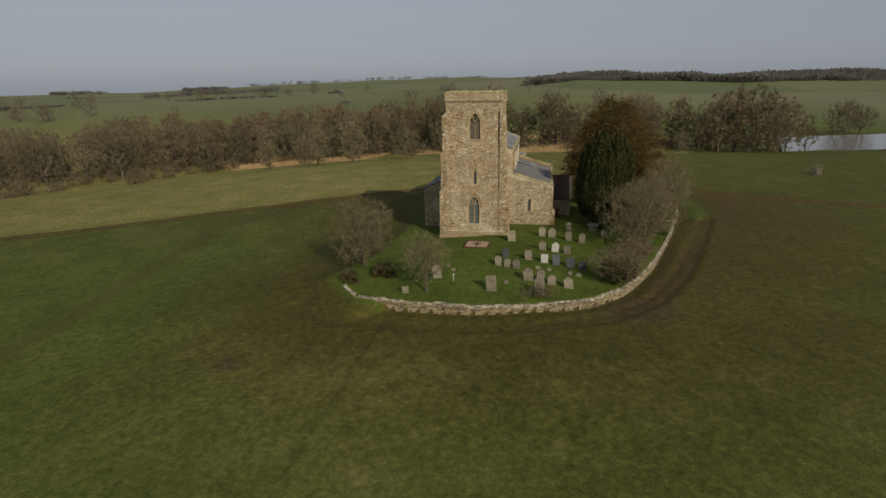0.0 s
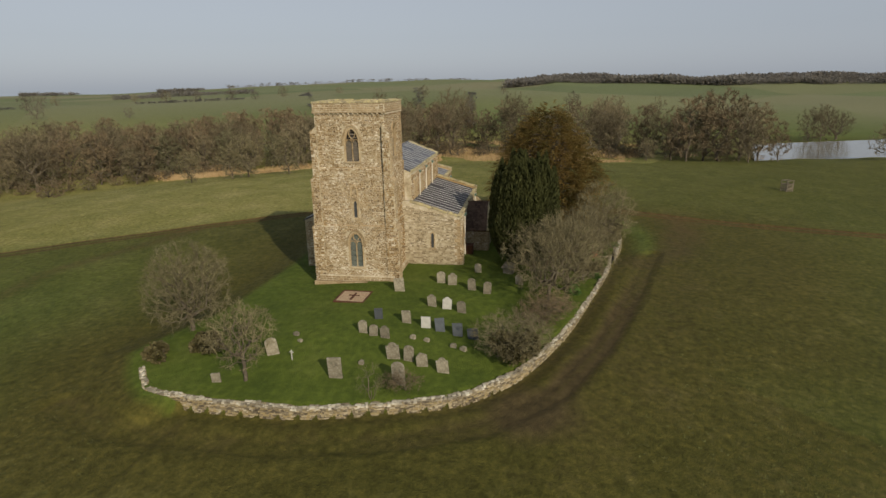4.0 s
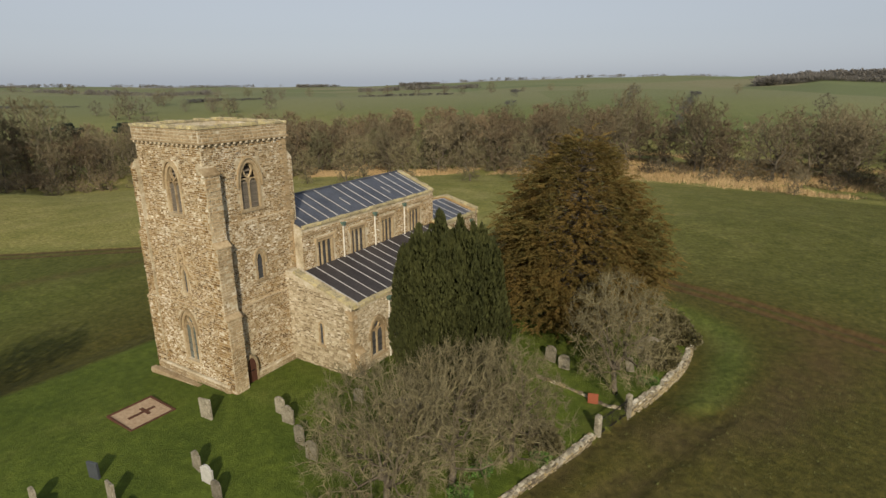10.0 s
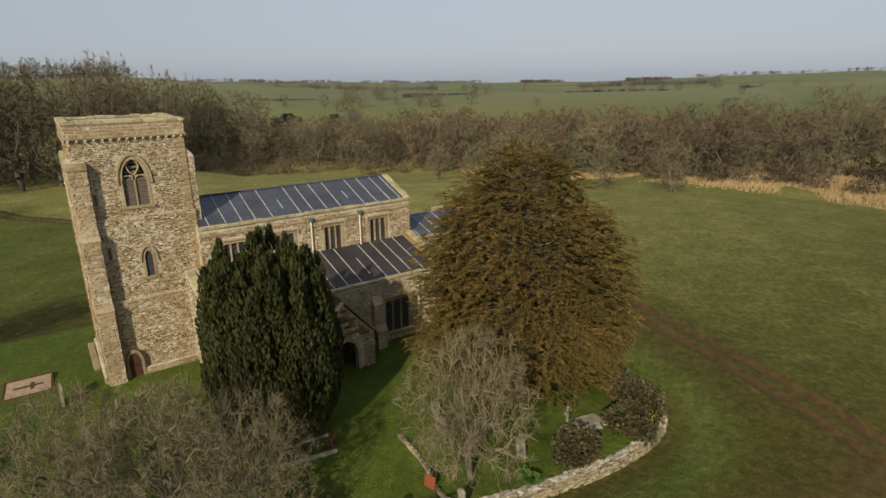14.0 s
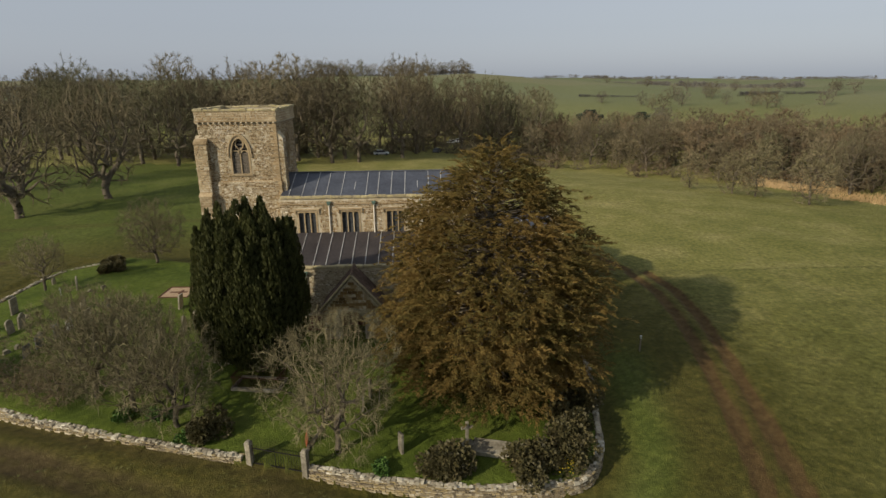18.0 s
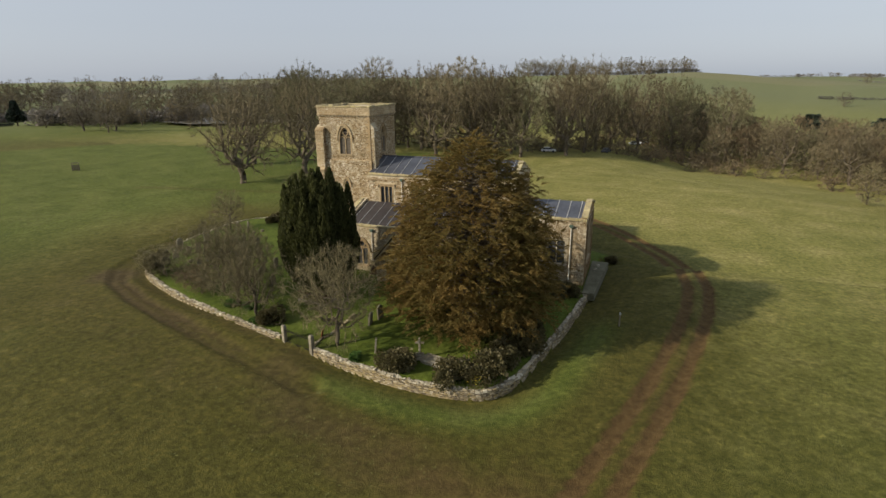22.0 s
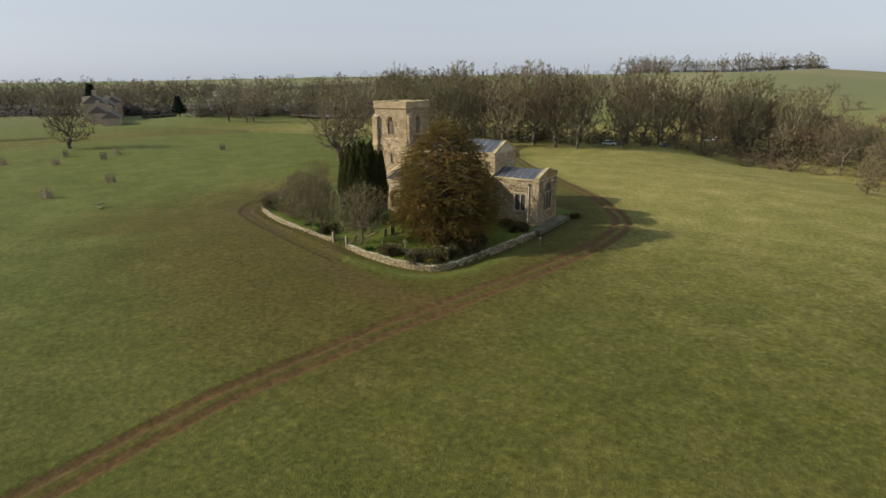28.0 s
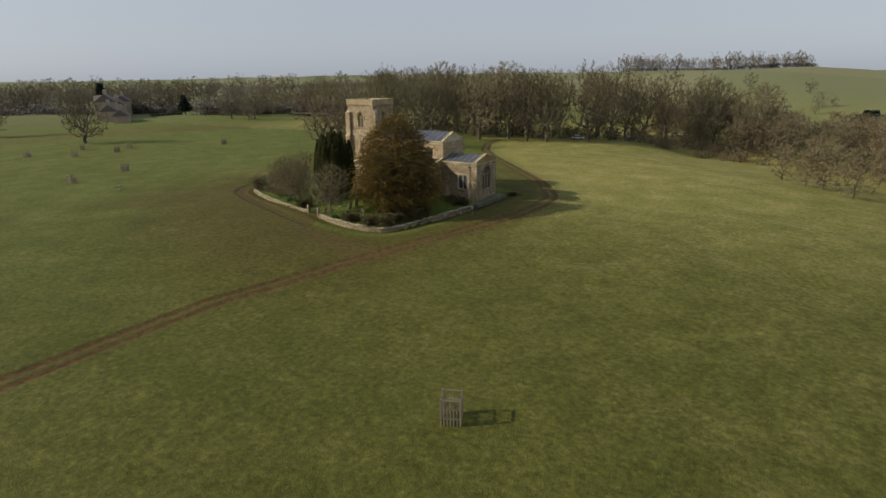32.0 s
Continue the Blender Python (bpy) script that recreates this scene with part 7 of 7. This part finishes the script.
# belt of wet woodland along the valley
BELT = []
az = 4.0
while az < 112:
    depth = 4 if az < 80 else 2
    for k in range(depth):
        base = np.interp(az, LAND[:, 0], LAND[:, 3]) + (12 if az < 35 else 4)
        BELT.append((az + r.uniform(-1.2, 1.2), base + 15 * k + r.uniform(0, 13) + (10 if az > 75 else 0)))
    az += r.uniform(1.5, 2.4) if az < 75 else r.uniform(2.6, 4.2)
for i, (a, d) in enumerate(BELT):
    x, y = polar(a, d)
    q = r.random()
    s = r.uniform(1.0, 1.4) * float(np.interp(a, [4, 26, 36], [0.95, 0.95, 1.0]))
    if q < 0.42:
        plant("alder_tree", alder_r[i % 4], (M_BARK, M_TWIGRED), "slender bare reddish-brown alder in the valley wood", "tree", x, y, s, r.uniform(0, 360), "valley woodland trees")
    elif q < 0.72:
        plant("ash_tree", mid_g[i % 4], (M_BARK, M_TWIGGREY), "bare grey-brown tree in the valley wood", "tree", x, y, s, r.uniform(0, 360), "valley woodland trees")
    elif q < 0.86:
        plant("willow_tree", mid_o[i % 4], (M_BARK, M_TWIGOLIVE), "bare olive-tinged willow in the valley wood", "tree", x, y, s * 0.9, r.uniform(0, 360), "valley woodland trees")
    else:
        plant("tall_tree", tall_g[i % 4], (M_BARK, M_TWIGGREY), "taller bare tree above the valley wood", "tree", x, y, s * 0.75, r.uniform(0, 360), "valley woodland trees")
# undergrowth in front of and inside the belt
az = 2.0
while az < 118:
    base = np.interp(az, LAND[:, 0], LAND[:, 3])
    for k in range(2):
        x, y = polar(az + r.uniform(-1, 1), base + (3 if az < 70 else 10) + 18 * k + r.uniform(-2, 9))
        plant("scrub_bush", (scrub_r, scrub_g)[r.random() < 0.5][r.randrange(3)], (M_BARK, M_TWIGRED), "bare tangled scrub bush at the valley edge", "shrub", x, y, r.uniform(0.7, 1.25), r.uniform(0, 360), "valley scrub", sink=0.2)
    az += r.uniform(1.6, 3.0)
# pale dead-looking trees at the foot of the field
for x, y, k, s in ((77.5, 54.0, 0, 0.95), (82, 46, 1, 0.9), (74.5, 56.5, 1, 0.75), (88.0, 32.7, 0, 0.85), (95, 23.2, 1, 0.95), (70, 64, 0, 0.7)):
    plant("pale_tree", pale[k], (M_BARK, M_TWIG), "pale bare tree with forked trunk at the field's foot", "tree", x, y, s, k * 130 + x, "pale trees by the reeds")
# isolated trees east
for a, d, kind, s in ((94, 133, alder_r[0], 1.0), (104, 141, mid_g[1], 1.0), (100, 130, alder_r[2], 0.8), (112, 155, oak_g[1], 0.55), (115, 150, mid_o[2], 0.7), (113, 122, alder_r[1], 1.25), (115.2, 119, alder_r[3], 1.5), (116.8, 124, mid_g[2], 1.6), (118.6, 122, alder_r[0], 1.65), (120.4, 129, mid_g[0], 1.6), (119.6, 140, tall_g[2], 0.95), (116, 138, alder_r[2], 1.4), (122, 134, alder_r[1], 1.3), (114, 133, mid_o[1], 1.3), (110.7, 113, mid_g[3], 0.6), (103.7, 106, mid_g[1], 0.5), (73.6, 134, alder_r[3], 1.5), (82, 190, oak_g[0], 1.2), (102, 177, oak_g[2], 1.05), (103.7, 180, mid_o[3], 0.8)):
    x, y = polar(a, d)
    plant("lakeside_tree", kind, (M_BARK, M_TWIGRED), "bare tree on the lake shore", "tree", x, y, s, a * 7, "lakeside trees")

for x, y, kind, s, sz in ((110, -74.5, alder_r[2], 0.85, 1.0), (114, -104, oak_g[2], 0.72, 1.0), (180, -112, mid_g[1], 1.0, 1.1), (182, -117, mid_g[0], 1.1, 1.1), (186, -124, oak_g[1], 0.7, 1.1), (108.5, -67, mid_g[2], 0.9, 1.2)):
    plant("lakeside_tree", kind, (M_BARK, M_TWIGRED), "bare tree on the lake shore", "tree", x, y, s, x * 7, "lakeside trees", sz=sz)
# trees on the far side: hillside singles, hedgerow trees, crest clumps
far_r = random.Random(760)


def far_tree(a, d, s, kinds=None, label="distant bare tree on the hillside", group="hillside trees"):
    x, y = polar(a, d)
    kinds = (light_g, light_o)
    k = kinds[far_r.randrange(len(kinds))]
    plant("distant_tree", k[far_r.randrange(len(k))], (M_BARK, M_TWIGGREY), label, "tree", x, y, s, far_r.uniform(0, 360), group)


for a, d, s in ((42, 420, 0.7), (48, 330, 0.45), (53, 520, 0.8), (56, 560, 0.7), (59, 500, 0.9), (61, 430, 0.55), (64, 470, 0.7), (67, 620, 0.6), (70, 520, 0.55), (74, 330, 0.8), (79, 360, 0.75), (84, 300, 0.9), (96, 330, 0.9), (101, 300, 1.0), (105, 340, 0.8), (36, 470, 0.6), (32, 520, 0.7), (28, 480, 0.55), (24, 560, 0.7), (20, 600, 0.6), (88, 420, 0.5), (51, 700, 0.8), (45, 760, 0.9), (39, 640, 0.8)):
    far_tree(a, d, s)
for i in range(40):
    far_tree(-10.5 + 17 * i / 40 + far_r.uniform(-0.3, 0.3), 606 + far_r.uniform(-12, 26), far_r.uniform(0.8, 1.35), (tall_g, tall_o, mid_g), "bare tree in the clump on the hill crest", "hill crest clump")
for i in range(16):
    far_tree(-28 + 12 * i / 16, 640 + far_r.uniform(-20, 60), far_r.uniform(0.4, 0.6), (tall_g,), "bare tree in the far hedge line", "far hedge line")
for i in range(60):
    far_tree(-58 + 46 * i / 60 + far_r.uniform(-1, 1), far_r.uniform(230, 420), far_r.uniform(0.8, 1.3), (tall_g, mid_g, mid_o), "bare park tree beyond the pasture", "park trees beyond the pasture")
for i in range(85):
    far_tree(-20 + 62 * far_r.random(), far_r.uniform(200, 420), far_r.uniform(0.45, 0.85), (tall_g, mid_o, mid_g), "bare tree on the rough valley side", "valley side trees")


for i in range(30):
    far_tree(-60 + 20 * far_r.random(), far_r.uniform(276, 305), far_r.uniform(0.65, 0.95), label="bare bushy willow beyond the park pasture", group="willows beyond the pasture")
for i in range(34):
    far_tree(-82 + 22 * far_r.random(), far_r.uniform(375, 470), far_r.uniform(1.1, 1.6), label="tall bare tree behind the country house", group="trees behind the house")


for i in range(110):
    far_tree(-82 + 54 * (i + far_r.random()) / 110, far_r.uniform(430, 640), far_r.uniform(1.1, 1.6), label="tall bare tree in the western woods", group="western woods")


def conifer(x, y, h, w, seed, flat=False):
    ob = thing("cedar_tree" if flat else "conifer_tree", "dark cedar with flat spreading tiers" if flat else "dark pointed conifer near the house", "conifer", at=(x, y, gz(x, y) - 0.1))
    g = Geo()
    g.tube((0, 0, -0.2), (0, 0, h * 0.95), h * 0.03, h * 0.006, 6)
    part("trunk", g, M_BARK, ob)
    tiers = [(h * (0.25 + 0.75 * k / 9), w / 2 * ((1.0 if k < 7 else 0.6) if flat else 1 - k / 9.5)) for k in range(9)]
    if flat:
        tiers = tiers[3:]

    def place(r):
        z, rad = tiers[r.randrange(len(tiers))]
        a, q = r.uniform(0, 6.2832), math.sqrt(r.random()) * rad * (0.8 + 0.2 * math.sin(5 * z))
        return Vector((math.cos(a) * q, math.sin(a) * q, z + r.gauss(0, 0.12 if flat else 0.35))), Vector((math.cos(a), math.sin(a), 0.1))

    part("crown", leaf_cloud(seed, 2600, h * 0.075, place, 2.0, droop=0.2), M_CONIFER, ob)


conifer(-115.9, 162.3, 18, 16, 771, True)
conifer(-272, 150, 13, 10, 772)
conifer(-352, 140, 22, 9, 773)
conifer(126, 236, 9, 9, 774, True)
conifer(98, 228, 12, 12, 775, True)

# ---- reeds, lake, far woods ----
g = Geo()
r = random.Random(780)


def reed_patch(a0, a1, d0, d1, count):
    for _ in range(count):
        x, y = polar(r.uniform(a0, a1) + r.gauss(0, 0.6), r.uniform(d0, d1) + r.gauss(0, 2))
        if noise.noise(Vector((x * 0.06, y * 0.06, 1.0))) < -0.25:
            continue
        z = gz(x, y)
        h = r.uniform(0.35, 0.95)
        for _ in range(3):
            t, w = r.uniform(0, 3.14), r.uniform(0.05, 0.11)
            ox, oy = r.gauss(0, 0.2), r.gauss(0, 0.2)
            dx, dy = math.cos(t) * w, math.sin(t) * w
            g.add([(x + ox - dx, y + oy - dy, z - 0.1), (x + ox + dx, y + oy + dy, z - 0.1), (x + ox + r.gauss(0, 0.15), y + oy + r.gauss(0, 0.15), z + h)], [(0, 1, 2)])


for patch in ((73, 108, 110, 166, 16000), (44, 53, 122, 142, 3600), (54, 73, 113, 124, 2000)):
    reed_patch(*patch)
tagged(part("reed_bed", g, M_REED, None), "pale straw-coloured bed of dead reeds along the stream", "reeds", kind="stuff")
g = Geo()
ring_pts = [(112, -70), (130, -76), (160, -86), (166, -100), (176, -131), (190, -170), (150, -190), (116, -140), (106, -100), (104, -80)]
g.add([(x, y, -4.3) for x, y in ring_pts], [tuple(range(len(ring_pts)))])
tagged(part("lake", g, M_WATER, None), "still grey lake beyond the pasture", "lake", kind="structure")
g = Geo()
ring_pts = [polar(a, d) for a, d in ((-47, 262), (-40, 250), (-36, 262), (-38, 300), (-45, 310), (-50, 290))]
g.add([(x, y, gz(x, y) * 0 - 2.6) for x, y in ring_pts], [tuple(range(len(ring_pts)))])
tagged(part("lake_west", g, M_WATER, None), "narrow strip of pale water beyond the park", "lake", kind="structure")


# distance haze is put into both wood colours: paler, greyer and more translucent
M_SKYWOOD = mat("hazed_skyline_wood", [(0.185, 0.170, 0.145), (0.215, 0.198, 0.170), (0.245, 0.228, 0.198)], 0.02, 0.3, 0.95, 0.0, island=0.1, world_space=True, thin=0.5)
M_FARWOOD = mat("hazed_winter_wood", [(0.145, 0.134, 0.118), (0.170, 0.158, 0.142), (0.195, 0.184, 0.168)], 0.02, 0.3, 0.95, 0.0, island=0.08, world_space=True, thin=0.75)


def far_wood(name, label, spans, count, h, seed, material):
    """A distant leafless wood: many upright ragged tufts."""
    r = random.Random(seed)
    g = Geo()
    for _ in range(count):
        a0, a1, d0, d1 = spans[r.randrange(len(spans))]
        x, y = polar(r.uniform(a0, a1), r.uniform(d0, d1))
        z = gz(x, y)
        top = h * r.uniform(0.85, 1.1) * max(0.3, min(1.1, 0.85 + 0.8 * noise.noise(Vector((x * 0.013, y * 0.013, seed)))))
        for _ in range(34):
            q, lean = r.uniform(0, 6.2832), r.uniform(0.6, 1.5)
            L, w = top * r.uniform(0.2, 0.4), top * r.uniform(0.05, 0.10)
            ox, oy, oz = r.gauss(0, 0.28 * h), r.gauss(0, 0.28 * h), top * (0.72 * r.random() ** 0.8 - 0.03)
            dx, dy, dz = math.cos(q) * lean * L * 0.6, math.sin(q) * lean * L * 0.6, L * (1.1 - 0.6 * lean)
            k = r.uniform(0, 3.1416)
            sx, sy = math.cos(k) * w, math.sin(k) * w
            g.add([(x + ox - sx, y + oy - sy, z + oz), (x + ox + sx, y + oy + sy, z + oz), (x + ox + dx + sx * 0.8, y + oy + dy + sy * 0.8, z + oz + dz * 0.8), (x + ox + dx - sx * 0.5, y + oy + dy - sy * 0.5, z + oz + dz)], [(0, 1, 2, 3)])
    tagged(part(name, g, material, None), label, "wood", kind="stuff")


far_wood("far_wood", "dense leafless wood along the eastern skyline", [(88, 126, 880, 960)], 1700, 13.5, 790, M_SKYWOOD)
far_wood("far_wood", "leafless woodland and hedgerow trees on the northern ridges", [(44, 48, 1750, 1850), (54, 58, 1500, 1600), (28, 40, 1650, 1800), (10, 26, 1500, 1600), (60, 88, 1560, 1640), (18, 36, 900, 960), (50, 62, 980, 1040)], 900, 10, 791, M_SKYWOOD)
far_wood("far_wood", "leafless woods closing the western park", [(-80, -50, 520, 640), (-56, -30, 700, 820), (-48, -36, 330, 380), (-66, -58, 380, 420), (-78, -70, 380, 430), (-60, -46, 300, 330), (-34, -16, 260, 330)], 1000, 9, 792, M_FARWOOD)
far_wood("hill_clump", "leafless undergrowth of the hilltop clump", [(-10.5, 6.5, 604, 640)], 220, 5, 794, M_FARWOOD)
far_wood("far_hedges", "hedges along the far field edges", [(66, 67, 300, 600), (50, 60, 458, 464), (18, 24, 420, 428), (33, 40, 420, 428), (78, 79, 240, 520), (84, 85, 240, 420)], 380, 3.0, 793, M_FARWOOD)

# ---- the mansion across the park ----
def mansion():
    ob = thing("mansion", "large brown stone country house with gabled slate roofs beyond the park", "house")
    base = polar(-69.0, 330)
    z0 = gz(*base)
    ob.matrix_world = pose(base[0], base[1], z0 - 1.0, 0, 0, -32)
    blocks = ((0, 0, 26, 11, 11.5), (-30, 4, 30, 9, 8.5), (30, 3, 18, 9, 7.0), (-62, 6, 28, 10, 9.5), (52, 10, 20, 8, 5.5))
    for x, y, w, d, h in blocks:
        g = Geo()
        g.box(x - w / 2, x + w / 2, y - d / 2, y + d / 2, 0, h)
        part("wall", g, M_HOUSE, ob)
        g = Geo()
        g.prism([(x - w / 2 - 0.4, y - d / 2 - 0.4, h), (x - w / 2 - 0.4, y + d / 2 + 0.4, h), (x - w / 2 - 0.4, y, h + d * 0.42)], (w + 0.8, 0, 0))
        roof = part("roof", g, M_HOUSEROOF, ob)
        for k in range(2):
            g = Geo()
            cx = x - w / 4 + k * w / 2
            g.box(cx - 0.8, cx + 0.8, y - 0.6, y + 0.6, h + d * 0.2, h + d * 0.42 + 2.6)
            part("chimney", g, M_HOUSE, roof)
        n = int(w / 4.5)
        for i in range(n):
            u = x - w / 2 + (i + 0.5) * w / n
            for v in (1.6, 5.2):
                if v + 2.2 > h:
                    continue
                g = Geo()
                g.box(u - 0.8, u + 0.8, y - d / 2 - 0.10, y - d / 2 + 0.05, v, v + 2.0)
                win = part("window", g, M_LIME, ob)
                g = Geo()
                g.box(u - 0.6, u + 0.6, y - d / 2 - 0.13, y - d / 2 - 0.08, v + 0.2, v + 1.8)
                part("pane", g, M_GLASS, win)
        if w > 20:
            for i in range(3):
                u = x - w / 3 + i * w / 3
                g = Geo()
                g.prism([(u - 3, y - d / 2 - 0.3, 0), (u + 3, y - d / 2 - 0.3, 0), (u + 3, y - d / 2 - 0.3, h), (u, y - d / 2 - 0.3, h + 3.6), (u - 3, y - d / 2 - 0.3, h)], (0, 4.5, 0))
                part("gable", g, M_HOUSE, ob)


mansion()
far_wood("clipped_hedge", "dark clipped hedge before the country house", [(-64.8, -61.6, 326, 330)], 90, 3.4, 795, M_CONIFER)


def car(x, y, rz, paint, label):
    ob = thing("parked_car", label, "car", "cars parked beyond the field", at=(x, y, gz(x, y)), rz=rz)
    g = Geo()
    prof = [(-2.15, 0.35), (2.1, 0.35), (2.15, 0.75), (1.2, 0.92), (-2.1, 0.95), (-2.2, 0.7)]
    g.prism([(a, -0.86, b) for a, b in prof], (0, 1.72, 0))
    part("body", g, paint, ob, bevel=0.06)
    g = Geo()
    g.hexa([(-1.9, -0.8, 0.92), (1.2, -0.8, 0.92), (1.2, 0.8, 0.92), (-1.9, 0.8, 0.92), (-1.45, -0.62, 1.45), (0.45, -0.62, 1.45), (0.45, 0.62, 1.45), (-1.45, 0.62, 1.45)])
    part("glazing", g, M_GLASS, ob, bevel=0.04)
    g = Geo()
    g.box(-1.4, 0.4, -0.62, 0.62, 1.44, 1.49)
    part("roof", g, paint, ob, bevel=0.02)
    for wx in (-1.35, 1.35):
        for wy in (-0.8, 0.8):
            g = Geo()
            g.tube((wx, wy - 0.1, 0.32), (wx, wy + 0.1, 0.32), 0.32, 0.32, 12, True)
            wh = part("wheel", g, M_TYRE, ob)
            g = Geo()
            g.tube((wx, wy - 0.11, 0.32), (wx, wy + 0.11, 0.32), 0.19, 0.19, 10, True)
            part("rim", g, M_LEAD, wh)


car(28.8, 171, 20, M_CARWHITE, "white car parked under the trees beyond the field")
car(31.5, 176, 60, M_CARWHITE, "white car parked under the trees beyond the field")
car(21.5, 124, 75, M_CARDARK, "dark grey car on the park drive beyond the field")
car(5.5, 116, 10, M_CARWHITE, "silver car on the park drive")

# ---- loose ground cover ----
def tussocks(name, label, count, seed, area, size, material):
    """Small grass clumps scattered over the pasture."""
    r = random.Random(seed)
    g = Geo()
    xs, ys = [], []
    while len(xs) < count:
        x, y = r.uniform(*area[:2]), r.uniform(*area[2:])
        xs.append(x)
        ys.append(y)
    X, Y = np.array(xs), np.array(ys)
    ok = ~inside(X, Y, YARD) & (to_line(X, Y, YARD, True) > 1.0) & (to_line(X, Y, RUT_LINE) > 2.0)
    Zs = land(X, Y)
    for x, y, z, k in zip(xs, ys, Zs, ok):
        if not k or noise.noise(Vector((x * 0.06, y * 0.06, 3.0))) < 0.0:
            continue
        s = size * r.uniform(0.5, 1.3)
        for _ in range(5):
            a = r.uniform(0, 6.2832)
            dx, dy = math.cos(a) * s, math.sin(a) * s
            w = s * 0.22
            g.add([(x - dy / s * w, y + dx / s * w, z - 0.02), (x + dy / s * w, y - dx / s * w, z - 0.02), (x + dx, y + dy, z + s * r.uniform(0.2, 0.45))], [(0, 1, 2)])
    tagged(part(name, g, material, None), label, "grass", kind="stuff")


M_TUFT = mat("dry_grass_tufts", [(0.062, 0.070, 0.016), (0.098, 0.100, 0.027), (0.140, 0.132, 0.044)], 0.1, 2.0, 0.95, 0.0, island=0.35, world_space=True)
tussocks("grass_tufts", "scattered dry grass tufts across the pasture", 70000, 801, (-62, 100, -100, 90), 0.14, M_TUFT)
